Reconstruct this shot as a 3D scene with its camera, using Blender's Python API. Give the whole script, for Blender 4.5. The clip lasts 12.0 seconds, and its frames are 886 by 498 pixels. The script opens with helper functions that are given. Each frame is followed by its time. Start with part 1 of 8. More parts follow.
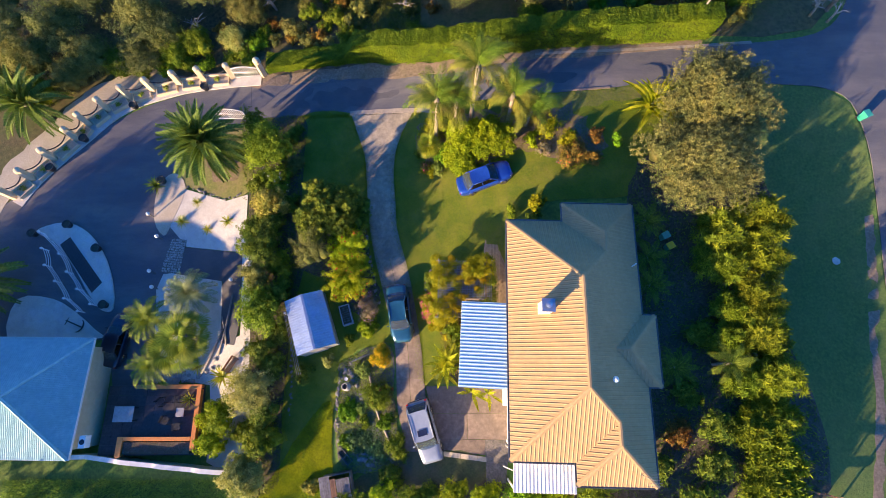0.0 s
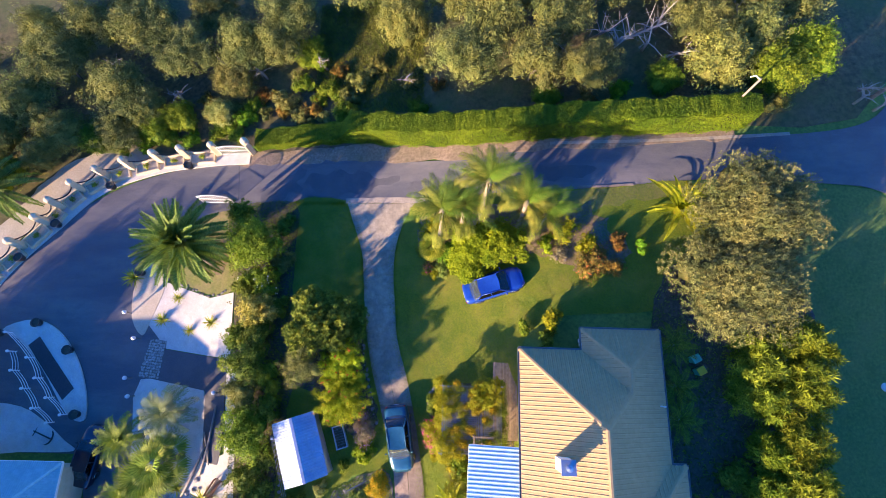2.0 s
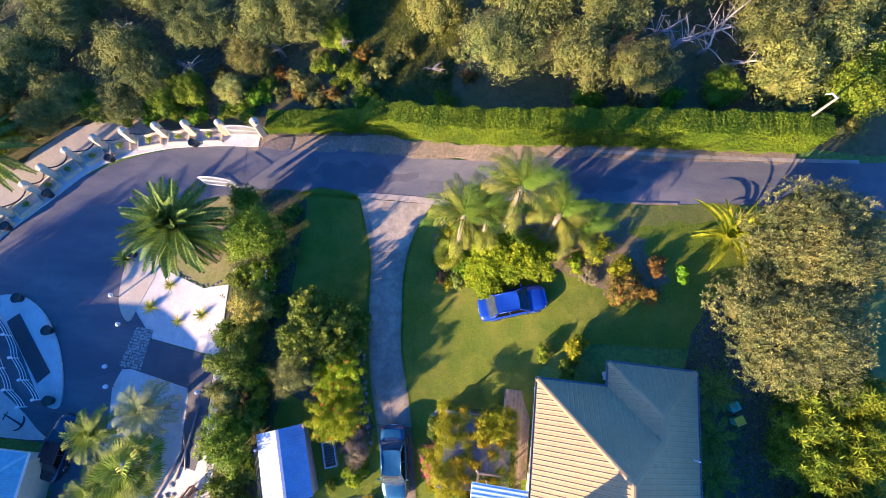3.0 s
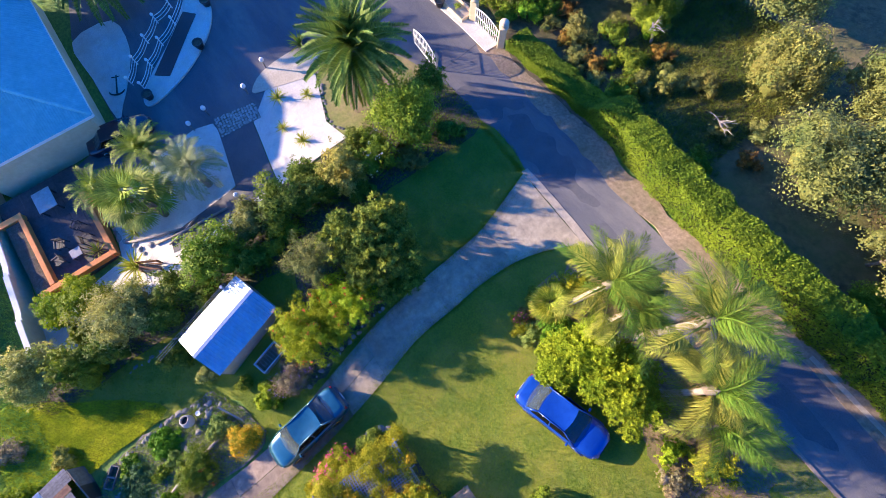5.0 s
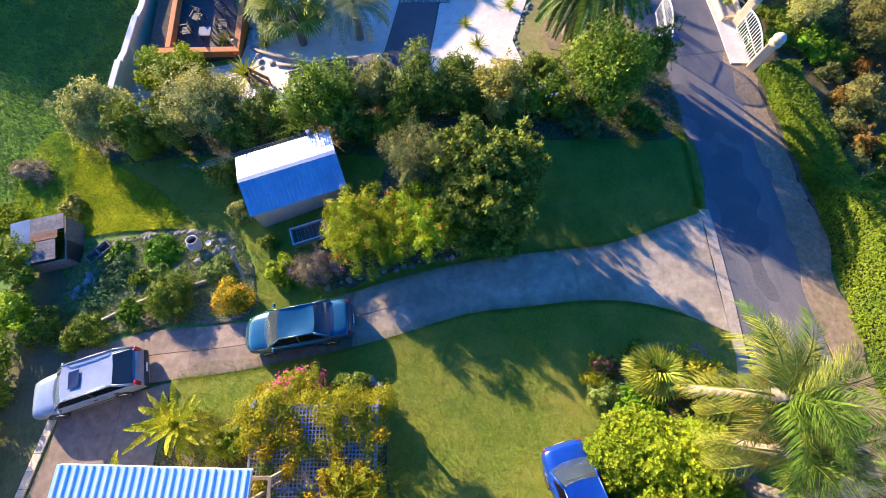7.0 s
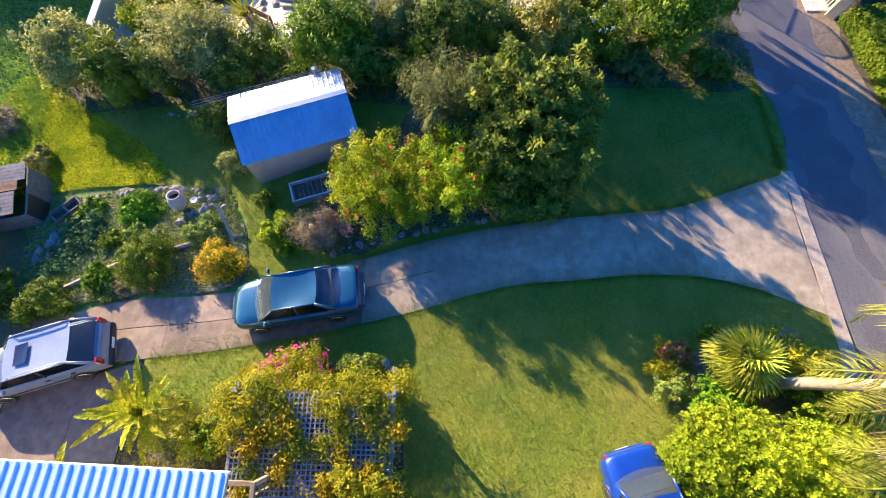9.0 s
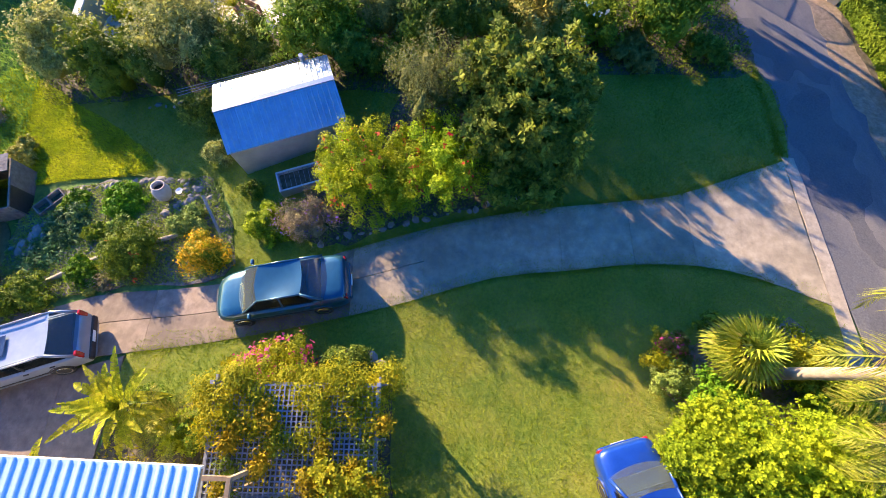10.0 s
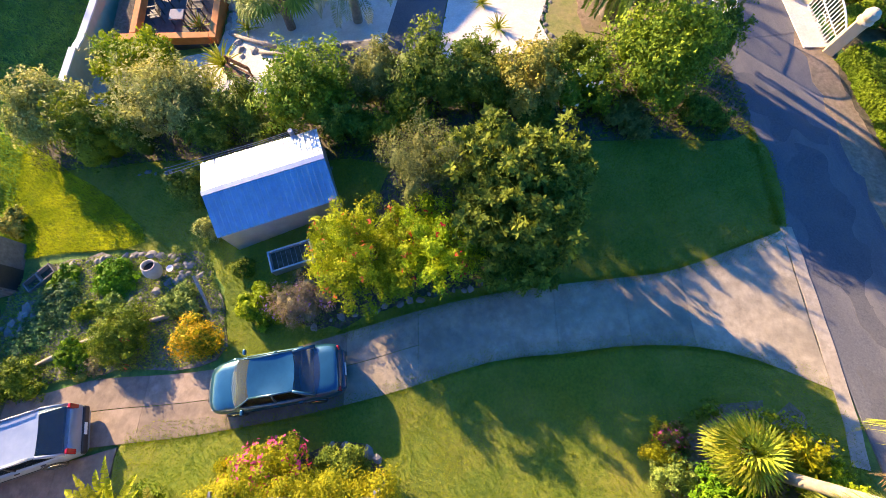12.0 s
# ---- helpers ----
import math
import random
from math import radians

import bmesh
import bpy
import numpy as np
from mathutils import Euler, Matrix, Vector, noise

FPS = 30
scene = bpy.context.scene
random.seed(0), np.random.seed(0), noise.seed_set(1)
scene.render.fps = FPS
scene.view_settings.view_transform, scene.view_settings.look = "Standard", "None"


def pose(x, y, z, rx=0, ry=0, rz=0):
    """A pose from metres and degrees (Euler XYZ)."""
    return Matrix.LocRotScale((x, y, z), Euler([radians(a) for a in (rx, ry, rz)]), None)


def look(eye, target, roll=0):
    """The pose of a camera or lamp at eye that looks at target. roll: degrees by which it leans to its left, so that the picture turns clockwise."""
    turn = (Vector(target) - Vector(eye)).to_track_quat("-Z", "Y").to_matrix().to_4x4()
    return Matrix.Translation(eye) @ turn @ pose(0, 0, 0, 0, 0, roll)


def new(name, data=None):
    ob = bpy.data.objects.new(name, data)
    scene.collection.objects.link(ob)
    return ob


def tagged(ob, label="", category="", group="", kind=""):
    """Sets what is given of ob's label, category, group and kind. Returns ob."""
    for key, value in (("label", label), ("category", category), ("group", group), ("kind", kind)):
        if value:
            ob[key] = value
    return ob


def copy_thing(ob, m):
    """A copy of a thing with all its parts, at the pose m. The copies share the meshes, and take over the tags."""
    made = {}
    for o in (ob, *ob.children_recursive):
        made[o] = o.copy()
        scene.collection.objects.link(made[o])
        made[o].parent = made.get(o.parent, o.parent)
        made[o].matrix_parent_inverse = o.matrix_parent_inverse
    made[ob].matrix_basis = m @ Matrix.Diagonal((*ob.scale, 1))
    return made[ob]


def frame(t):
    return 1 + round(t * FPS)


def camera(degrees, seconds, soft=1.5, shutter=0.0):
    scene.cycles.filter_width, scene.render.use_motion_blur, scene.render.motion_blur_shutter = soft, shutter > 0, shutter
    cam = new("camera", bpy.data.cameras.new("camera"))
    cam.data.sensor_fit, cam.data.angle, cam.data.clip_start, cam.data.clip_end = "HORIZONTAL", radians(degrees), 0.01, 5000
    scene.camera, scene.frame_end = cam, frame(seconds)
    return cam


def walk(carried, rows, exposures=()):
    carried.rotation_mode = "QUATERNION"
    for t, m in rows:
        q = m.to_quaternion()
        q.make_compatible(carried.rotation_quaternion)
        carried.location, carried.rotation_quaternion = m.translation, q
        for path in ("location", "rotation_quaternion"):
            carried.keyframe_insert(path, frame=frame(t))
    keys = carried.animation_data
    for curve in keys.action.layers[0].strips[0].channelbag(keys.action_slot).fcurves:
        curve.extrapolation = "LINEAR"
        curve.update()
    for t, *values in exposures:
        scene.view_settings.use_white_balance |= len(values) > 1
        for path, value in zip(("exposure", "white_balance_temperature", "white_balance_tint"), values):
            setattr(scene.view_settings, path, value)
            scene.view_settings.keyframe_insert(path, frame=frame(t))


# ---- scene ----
cam = camera(88.1, 12.0, soft=0.6)
PATH = [
    (0, (-0.018, -0.135, 36.758), (-0.02, 0.426, 34.838), -0.6),
    (0.5, (0.006, 1.922, 36.854), (0.001, 2.474, 34.932), -0.6),
    (1, (-0.02, 4.566, 36.831), (-0.026, 5.114, 34.907), -0.7),
    (1.5, (-0.094, 7.304, 36.646), (-0.099, 7.855, 34.724), -0.6),
    (2, (-0.261, 9.194, 35.721), (-0.267, 9.745, 33.799), -0.7),
    (2.5, (-0.495, 10.161, 34.314), (-0.502, 10.708, 32.391), -0.6),
    (3, (-0.9, 10.781, 32.793), (-0.943, 11.319, 30.867), 0.4),
    (3.2, (-1.149, 11.078, 32.358), (-1.225, 11.606, 30.43), 1.2),
    (4.8, (-1.291, 12.323, 26.255), (-1.715, 12.675, 24.333), -0.6),
    (5, (-1.364, 12.224, 25.773), (-1.808, 12.55, 23.85), 0.5),
    (5.5, (-1.273, 11.723, 23.942), (-1.776, 11.973, 22.022), 1.4),
    (6, (-1.037, 11.137, 22.05), (-1.58, 11.286, 20.131), 1.9),
    (6.5, (-0.835, 10.99, 20.41), (-1.4, 11.04, 18.492), 2.3),
    (7, (-0.972, 10.933, 19.81), (-1.543, 10.975, 17.894), 2.5),
    (7.2, (-0.989, 10.887, 19.644), (-1.566, 10.925, 17.729), 2.1),
    (8.8, (-0.543, 10.107, 16.386), (-1.14, 10.138, 14.477), 2.1),
    (9, (-0.512, 10.033, 16.011), (-1.092, 10.057, 14.097), 2.0),
    (9.5, (-0.292, 10.274, 15.516), (-0.876, 10.295, 13.603), 1.5),
    (10, (-0.257, 10.443, 15.439), (-0.843, 10.459, 13.527), 1.0),
    (10.5, (-0.224, 10.497, 15.461), (-0.808, 10.512, 13.548), 0.8),
    (11, (-0.616, 10.572, 15.609), (-1.198, 10.592, 13.696), 0.5),
    (11.5, (-1.647, 10.677, 15.846), (-2.219, 10.696, 13.929), 0.3),
    (12, (-3.167, 10.694, 16.081), (-3.74, 10.711, 14.165), 0.1),
]
walk(cam, [(t, look(eye, target, roll)) for t, eye, target, roll in PATH], exposures=((0.0, 1.62, 7050, 25), (1.5, 1.85, 6650, 28), (3.0, 1.97, 6120, 30), (5.5, 1.93, 5800, 25), (6.5, 1.92, 5950, 23), (9.5, 2.04, 6450, 21), (12.0, 2.12, 7150, 22)))

# ---- light ----
SUN_AZ, SUN_EL = 227.0, 10.1
SUN_DIR = Vector((math.sin(radians(SUN_AZ)) * math.cos(radians(SUN_EL)), math.cos(radians(SUN_AZ)) * math.cos(radians(SUN_EL)), math.sin(radians(SUN_EL))))
world = bpy.data.worlds.new("sky")
scene.world = world
world.use_nodes = True
sky = world.node_tree.nodes.new("ShaderNodeTexSky")
sky.sky_type, sky.sun_disc = "NISHITA", False
sky.sun_elevation, sky.sun_rotation = radians(SUN_EL), radians(SUN_AZ)
sky.air_density, sky.dust_density, sky.ozone_density = 1.0, 0.2, 2.5
background = world.node_tree.nodes["Background"]
background.inputs["Strength"].default_value = 0.163
vivid = world.node_tree.nodes.new("ShaderNodeHueSaturation")
vivid.inputs["Hue"].default_value, vivid.inputs["Saturation"].default_value = 0.522, 1.42
world.node_tree.links.new(sky.outputs[0], vivid.inputs["Color"])
world.node_tree.links.new(vivid.outputs[0], background.inputs["Color"])
sun_data = bpy.data.lights.new("sun", "SUN")
sun_data.energy, sun_data.angle, sun_data.color = 4.75, radians(0.6), (1.0, 0.79, 0.47)
sun = new("sun", sun_data)
sun.matrix_world = look(SUN_DIR * 100, (0, 0, 0))


# ---- materials ----
def _noise(nt, coord, scale, detail=6.0, rough=0.6):
    n = nt.nodes.new("ShaderNodeTexNoise")
    n.inputs["Scale"].default_value, n.inputs["Detail"].default_value, n.inputs["Roughness"].default_value = scale, detail, rough
    nt.links.new(coord, n.inputs["Vector"])
    return n.outputs["Fac"]


def _ramp(nt, fac, stops):
    r = nt.nodes.new("ShaderNodeValToRGB")
    while len(r.color_ramp.elements) < len(stops):
        r.color_ramp.elements.new(0.5)
    for e, (p, c) in zip(r.color_ramp.elements, stops):
        e.position, e.color = p, (*c, 1)
    nt.links.new(fac, r.inputs["Fac"])
    return r.outputs["Color"]


def _mix(nt, fac, a, b, mode="MIX"):
    m = nt.nodes.new("ShaderNodeMix")
    m.data_type, m.blend_type = "RGBA", mode
    for socket, v in ((m.inputs[0], fac), (m.inputs[6], a), (m.inputs[7], b)):
        if isinstance(v, (int, float)):
            socket.default_value = v
        elif isinstance(v, tuple):
            socket.default_value = (*v, 1)
        else:
            nt.links.new(v, socket)
    return m.outputs[2]


def surf(name, dark, light, grain=6.0, big=0.35, stain=None, stain_amount=0.5, rough=0.85, metal=0.0, bump=0.15, bump_scale=None, rand=0.0, coat=0.0, transmission=0.0, spec=0.5, along=None, second=None):
    """A worn surface: fine grain from dark to light, a broad stain over it, and relief."""
    m = bpy.data.materials.new(name)
    m.use_nodes = True
    nt = m.node_tree
    b = nt.nodes["Principled BSDF"]
    co = nt.nodes.new("ShaderNodeTexCoord").outputs["Object"]
    col = _ramp(nt, _noise(nt, co, grain), ((0.3, dark), (0.7, light)))
    if stain:
        where = co
        if along:
            mp = nt.nodes.new("ShaderNodeMapping")
            mp.inputs["Scale"].default_value = along
            nt.links.new(co, mp.inputs["Vector"])
            where = mp.outputs[0]
        f = _ramp(nt, _noise(nt, where, big, 6.0, 0.68), ((0.42, (0, 0, 0)), (0.66, (stain_amount,) * 3)))
        col = _mix(nt, f, col, stain)
    if second:
        f = _ramp(nt, _noise(nt, co, big * 3.3, 8.0, 0.72), ((0.5, (0, 0, 0)), (0.68, (0.65,) * 3)))
        col = _mix(nt, f, col, second)
    if rand:
        info = nt.nodes.new("ShaderNodeObjectInfo")
        v = nt.nodes.new("ShaderNodeMapRange")
        v.inputs["To Min"].default_value, v.inputs["To Max"].default_value = 1 - rand, 1 + rand
        nt.links.new(info.outputs["Random"], v.inputs["Value"])
        hs = nt.nodes.new("ShaderNodeHueSaturation")
        nt.links.new(v.outputs[0], hs.inputs["Value"])
        nt.links.new(col, hs.inputs["Color"])
        col = hs.outputs[0]
    nt.links.new(col, b.inputs["Base Color"])
    b.inputs["Roughness"].default_value, b.inputs["Metallic"].default_value = rough, metal
    b.inputs["Coat Weight"].default_value, b.inputs["Transmission Weight"].default_value = coat, transmission
    b.inputs["Coat Roughness"].default_value, b.inputs["Specular IOR Level"].default_value = 0.05, spec
    if bump:
        bn = nt.nodes.new("ShaderNodeBump")
        bn.inputs["Strength"].default_value, bn.inputs["Distance"].default_value = bump, 0.05
        nt.links.new(_noise(nt, co, bump_scale or grain * 3), bn.inputs["Height"])
        nt.links.new(bn.outputs[0], b.inputs["Normal"])
    return m


def leaf(name, dark, light, other=None, through_light=0.2, rough=0.62, patch=0.6):
    """Foliage: each leaf its own tone between dark and light, some of them another colour, with light coming through."""
    m = bpy.data.materials.new(name)
    m.use_nodes = True
    nt = m.node_tree
    b, out = nt.nodes["Principled BSDF"], nt.nodes["Material Output"]
    geo = nt.nodes.new("ShaderNodeNewGeometry")
    stops = [(0.0, dark), (0.8, light)] + ([(0.97, other)] if other else [])
    co = nt.nodes.new("ShaderNodeTexCoord").outputs["Object"]
    own = nt.nodes.new("ShaderNodeMix")
    own.inputs[0].default_value = 0.38
    nt.links.new(geo.outputs["Random Per Island"], own.inputs[2])
    spread = nt.nodes.new("ShaderNodeMapRange")
    spread.inputs["From Min"].default_value, spread.inputs["From Max"].default_value = 0.3, 0.7
    nt.links.new(_noise(nt, co, 3.2, 4.0), spread.inputs["Value"])
    nt.links.new(spread.outputs[0], own.inputs[3])
    col = _ramp(nt, own.outputs[0], stops)
    shade = _ramp(nt, _noise(nt, co, patch, 3.0), ((0.35, (0.6, 0.72, 0.62)), (0.65, (1.25, 1.16, 1.0))))
    col = _mix(nt, 1.0, col, shade, "MULTIPLY")
    fine = _ramp(nt, _noise(nt, co, 17.0, 3.0), ((0.36, (0.62, 0.63, 0.58)), (0.6, (1.42, 1.4, 1.3))))
    col = _mix(nt, 0.45, col, fine, "MULTIPLY")
    bn = nt.nodes.new("ShaderNodeBump")
    bn.inputs["Strength"].default_value, bn.inputs["Distance"].default_value = 0.7, 0.08
    nt.links.new(_noise(nt, co, 14.0, 3.0), bn.inputs["Height"])
    nt.links.new(bn.outputs[0], b.inputs["Normal"])
    info, hs = nt.nodes.new("ShaderNodeObjectInfo"), nt.nodes.new("ShaderNodeHueSaturation")
    for socket, lo, hi in (("Hue", 0.488, 0.512), ("Value", 0.86, 1.12)):
        v = nt.nodes.new("ShaderNodeMapRange")
        v.inputs["To Min"].default_value, v.inputs["To Max"].default_value = lo, hi
        nt.links.new(info.outputs["Random"], v.inputs["Value"])
        nt.links.new(v.outputs[0], hs.inputs[socket])
    nt.links.new(col, hs.inputs["Color"])
    col = hs.outputs[0]
    nt.links.new(col, b.inputs["Base Color"])
    b.inputs["Roughness"].default_value, b.inputs["Specular IOR Level"].default_value = rough, 0.16
    tr = nt.nodes.new("ShaderNodeBsdfTranslucent")
    nt.links.new(col, tr.inputs["Color"])
    mx = nt.nodes.new("ShaderNodeMixShader")
    mx.inputs[0].default_value = through_light
    nt.links.new(b.outputs[0], mx.inputs[1])
    nt.links.new(tr.outputs[0], mx.inputs[2])
    nt.links.new(mx.outputs[0], out.inputs["Surface"])
    return m


M = {}
M["rough_grass"] = surf("rough_grass", (0.05, 0.13, 0.02), (0.15, 0.28, 0.04), 4.0, 0.25, (0.18, 0.19, 0.05), 0.4, 0.95, bump=0.8, bump_scale=14, second=(0.05, 0.11, 0.025))
M["lawn"] = surf("lawn", (0.09, 0.15, 0.01), (0.20, 0.245, 0.015), 9.0, 0.3, (0.30, 0.245, 0.045), 0.6, 0.95, bump=0.6, bump_scale=22, second=(0.09, 0.15, 0.016))
M["bush_floor"] = surf("bush_floor", (0.045, 0.04, 0.017), (0.17, 0.13, 0.055), 2.5, 0.16, (0.08, 0.11, 0.022), 0.8, 0.95, bump=0.9, bump_scale=9, second=(0.15, 0.11, 0.05))
M["soil"] = surf("soil", (0.045, 0.036, 0.024), (0.13, 0.10, 0.066), 7.0, 0.9, (0.06, 0.065, 0.025), 0.6, 0.95, bump=0.7, bump_scale=20, second=(0.19, 0.16, 0.12))
M["mulch"] = surf("mulch", (0.14, 0.09, 0.055), (0.33, 0.225, 0.15), 6.0, 0.8, (0.12, 0.11, 0.04), 0.7, 0.95, bump=0.6, bump_scale=25, second=(0.20, 0.17, 0.07))
M["asphalt"] = surf("asphalt", (0.068, 0.071, 0.082), (0.122, 0.122, 0.132), 16.0, 0.28, (0.22, 0.195, 0.175), 0.6, 0.9, bump=0.3, bump_scale=60, along=(0.35, 1.3, 1), second=(0.10, 0.098, 0.105))
M["asphalt_patch"] = surf("asphalt_patch", (0.062, 0.063, 0.070), (0.108, 0.108, 0.116), 14.0, 0.6, (0.13, 0.122, 0.122), 0.5, 0.9, bump=0.3, bump_scale=60)
M["dirt"] = surf("dirt", (0.17, 0.12, 0.08), (0.34, 0.25, 0.17), 5.0, 0.5, (0.11, 0.10, 0.045), 0.6, 0.95, bump=0.4, bump_scale=18)
M["concrete"] = surf("concrete", (0.29, 0.238, 0.162), (0.47, 0.388, 0.272), 3.4, 0.35, (0.19, 0.16, 0.115), 0.85, 0.9, bump=0.4, bump_scale=40, rand=0.12, second=(0.16, 0.135, 0.10))
M["old_concrete"] = surf("old_concrete", (0.17, 0.125, 0.095), (0.30, 0.23, 0.175), 3.0, 0.5, (0.12, 0.095, 0.075), 0.7, 0.9, bump=0.2, bump_scale=40, rand=0.12, second=(0.13, 0.10, 0.08))
M["white_sand"] = surf("white_sand", (0.50, 0.465, 0.41), (0.68, 0.64, 0.57), 12.0, 0.5, (0.42, 0.37, 0.30), 0.55, 0.95, bump=0.35, bump_scale=40, second=(0.42, 0.38, 0.32))
M["sand_paving"] = surf("sand_paving", (0.42, 0.35, 0.25), (0.58, 0.50, 0.37), 9.0, 0.6, (0.34, 0.28, 0.2), 0.5, 0.9, bump=0.2, bump_scale=40)
M["sand_strip"] = surf("sand_strip", (0.30, 0.25, 0.19), (0.42, 0.36, 0.28), 9.0, 0.6, (0.22, 0.18, 0.135), 0.7, 0.9, bump=0.2, bump_scale=40, second=(0.2, 0.17, 0.13))
M["cream_roof"] = surf("cream_roof", (0.39, 0.255, 0.122), (0.46, 0.305, 0.152), 3.0, 0.4, (0.34, 0.22, 0.105), 0.5, 0.6, bump=0.03, spec=0.3)
M["grey_trim"] = surf("grey_trim", (0.16, 0.16, 0.16), (0.22, 0.22, 0.22), 5.0, rough=0.6, bump=0.03)
M["zinc"] = surf("zinc", (0.40, 0.46, 0.53), (0.54, 0.60, 0.67), 3.0, 0.8, (0.33, 0.38, 0.46), 0.7, 0.40, metal=0.9, bump=0.05)
M["zinc_wall"] = surf("zinc_wall", (0.42, 0.43, 0.44), (0.55, 0.56, 0.56), 2.0, 0.8, (0.34, 0.32, 0.30), 0.6, 0.5, metal=0.5, bump=0.04)
M["white_wall"] = surf("white_wall", (0.72, 0.68, 0.60), (0.80, 0.77, 0.70), 3.0, 0.5, (0.62, 0.57, 0.48), 0.5, 0.8, bump=0.08)
M["cream_wall"] = surf("cream_wall", (0.60, 0.49, 0.31), (0.68, 0.57, 0.38), 3.0, 0.5, (0.50, 0.40, 0.25), 0.5, 0.85, bump=0.08)
M["white_paint"] = surf("white_paint", (0.76, 0.75, 0.72), (0.84, 0.83, 0.80), 4.0, 0.6, (0.66, 0.63, 0.57), 0.4, 0.5, bump=0.03)
M["tile_teal"] = surf("tile_teal", (0.16, 0.40, 0.42), (0.26, 0.52, 0.54), 3.0, 0.5, (0.15, 0.36, 0.38), 0.6, 0.6, bump=0.08, rand=0.05)
M["terracotta"] = surf("terracotta", (0.74, 0.23, 0.05), (0.84, 0.31, 0.085), 4.0, 0.6, (0.64, 0.2, 0.06), 0.5, 0.8, bump=0.08)
M["dark_paving"] = surf("dark_paving", (0.05, 0.04, 0.04), (0.09, 0.075, 0.07), 5.0, 0.6, (0.04, 0.035, 0.035), 0.5, 0.7, bump=0.1, rand=0.12)
M["timber"] = surf("timber", (0.26, 0.18, 0.11), (0.42, 0.31, 0.20), 5.0, 0.6, (0.20, 0.15, 0.10), 0.5, 0.85, bump=0.15, rand=0.15)
# weathered grey, taken darker for the shade that lies on the hut
M["old_timber"] = surf("old_timber", (0.15, 0.13, 0.115), (0.28, 0.25, 0.22), 6.0, 0.7, (0.11, 0.10, 0.09), 0.6, 0.9, bump=0.25, rand=0.15)
M["red_timber"] = surf("red_timber", (0.22, 0.10, 0.05), (0.36, 0.18, 0.09), 6.0, 0.7, (0.15, 0.08, 0.05), 0.5, 0.85, bump=0.2, rand=0.15)
M["pale_lattice"] = surf("pale_lattice", (0.18, 0.19, 0.22), (0.30, 0.31, 0.35), 6.0, 0.7, (0.22, 0.22, 0.25), 0.5, 0.8, bump=0.1)
M["stone"] = surf("stone", (0.14, 0.13, 0.12), (0.32, 0.295, 0.27), 4.0, 0.8, (0.14, 0.13, 0.10), 0.6, 0.9, bump=0.4, bump_scale=14, rand=0.2)
M["bark"] = surf("bark", (0.10, 0.075, 0.055), (0.25, 0.20, 0.16), 9.0, 1.5, (0.16, 0.15, 0.13), 0.5, 0.95, bump=0.5, bump_scale=16)
M["palm_trunk"] = surf("palm_trunk", (0.22, 0.175, 0.13), (0.40, 0.335, 0.265), 4.0, 1.2, (0.17, 0.13, 0.095), 0.6, 0.9, bump=0.4, bump_scale=10)
M["dead_frond"] = leaf("dead_frond", (0.22, 0.14, 0.07), (0.42, 0.30, 0.17))
M["black_plastic"] = surf("black_plastic", (0.018, 0.018, 0.02), (0.035, 0.035, 0.038), 8.0, rough=0.5, bump=0.05)
M["rubber"] = surf("rubber", (0.015, 0.015, 0.016), (0.03, 0.03, 0.03), 10.0, rough=0.85, bump=0.1)
M["chrome"] = surf("chrome", (0.7, 0.7, 0.7), (0.8, 0.8, 0.8), 6.0, rough=0.18, metal=1.0, bump=0)
M["glass"] = surf("glass", (0.30, 0.40, 0.46), (0.34, 0.44, 0.50), 2.0, rough=0.03, bump=0, transmission=0.9, coat=0.5)
M["glass"].node_tree.nodes["Principled BSDF"].inputs["Coat IOR"].default_value = 1.5
M["tinted_glass"] = surf("tinted_glass", (0.03, 0.036, 0.04), (0.04, 0.046, 0.05), 2.0, rough=0.03, bump=0, transmission=0.85, coat=0.12)
M["glass"].node_tree.nodes["Principled BSDF"].inputs["IOR"].default_value = 1.08
M["tinted_glass"].node_tree.nodes["Principled BSDF"].inputs["IOR"].default_value = 1.08
M["interior"] = surf("interior", (0.025, 0.025, 0.026), (0.05, 0.05, 0.05), 6.0, rough=0.8, bump=0.1)
M["seat_cloth"] = surf("seat_cloth", (0.06, 0.06, 0.06), (0.11, 0.108, 0.105), 20.0, rough=0.9, bump=0.1)
M["green_paint"] = surf("green_paint", (0.006, 0.065, 0.11), (0.012, 0.09, 0.15), 3.0, 1.0, (0.014, 0.08, 0.12), 0.4, 0.28, metal=0.4, bump=0, coat=0.9)
M["blue_paint"] = surf("blue_paint", (0.005, 0.04, 0.27), (0.01, 0.06, 0.35), 3.0, 1.0, (0.008, 0.05, 0.27), 0.4, 0.3, metal=0.25, bump=0, coat=0.8)
M["silver_paint"] = surf("silver_paint", (0.21, 0.25, 0.31), (0.26, 0.30, 0.36), 3.0, 1.0, (0.19, 0.23, 0.29), 0.4, 0.42, metal=0.25, bump=0, coat=0.7)
M["navy_paint"] = surf("navy_paint", (0.01, 0.013, 0.03), (0.018, 0.022, 0.045), 3.0, rough=0.3, metal=0.3, bump=0, coat=0.8)
M["red_lamp"] = surf("red_lamp", (0.30, 0.008, 0.006), (0.42, 0.015, 0.01), 6.0, rough=0.15, bump=0, coat=0.5)
M["clear_lamp"] = surf("clear_lamp", (0.62, 0.64, 0.64), (0.74, 0.76, 0.76), 6.0, rough=0.1, bump=0, coat=0.6)
M["bin_green"] = surf("bin_green", (0.01, 0.30, 0.20), (0.02, 0.38, 0.26), 4.0, rough=0.5, bump=0.05)
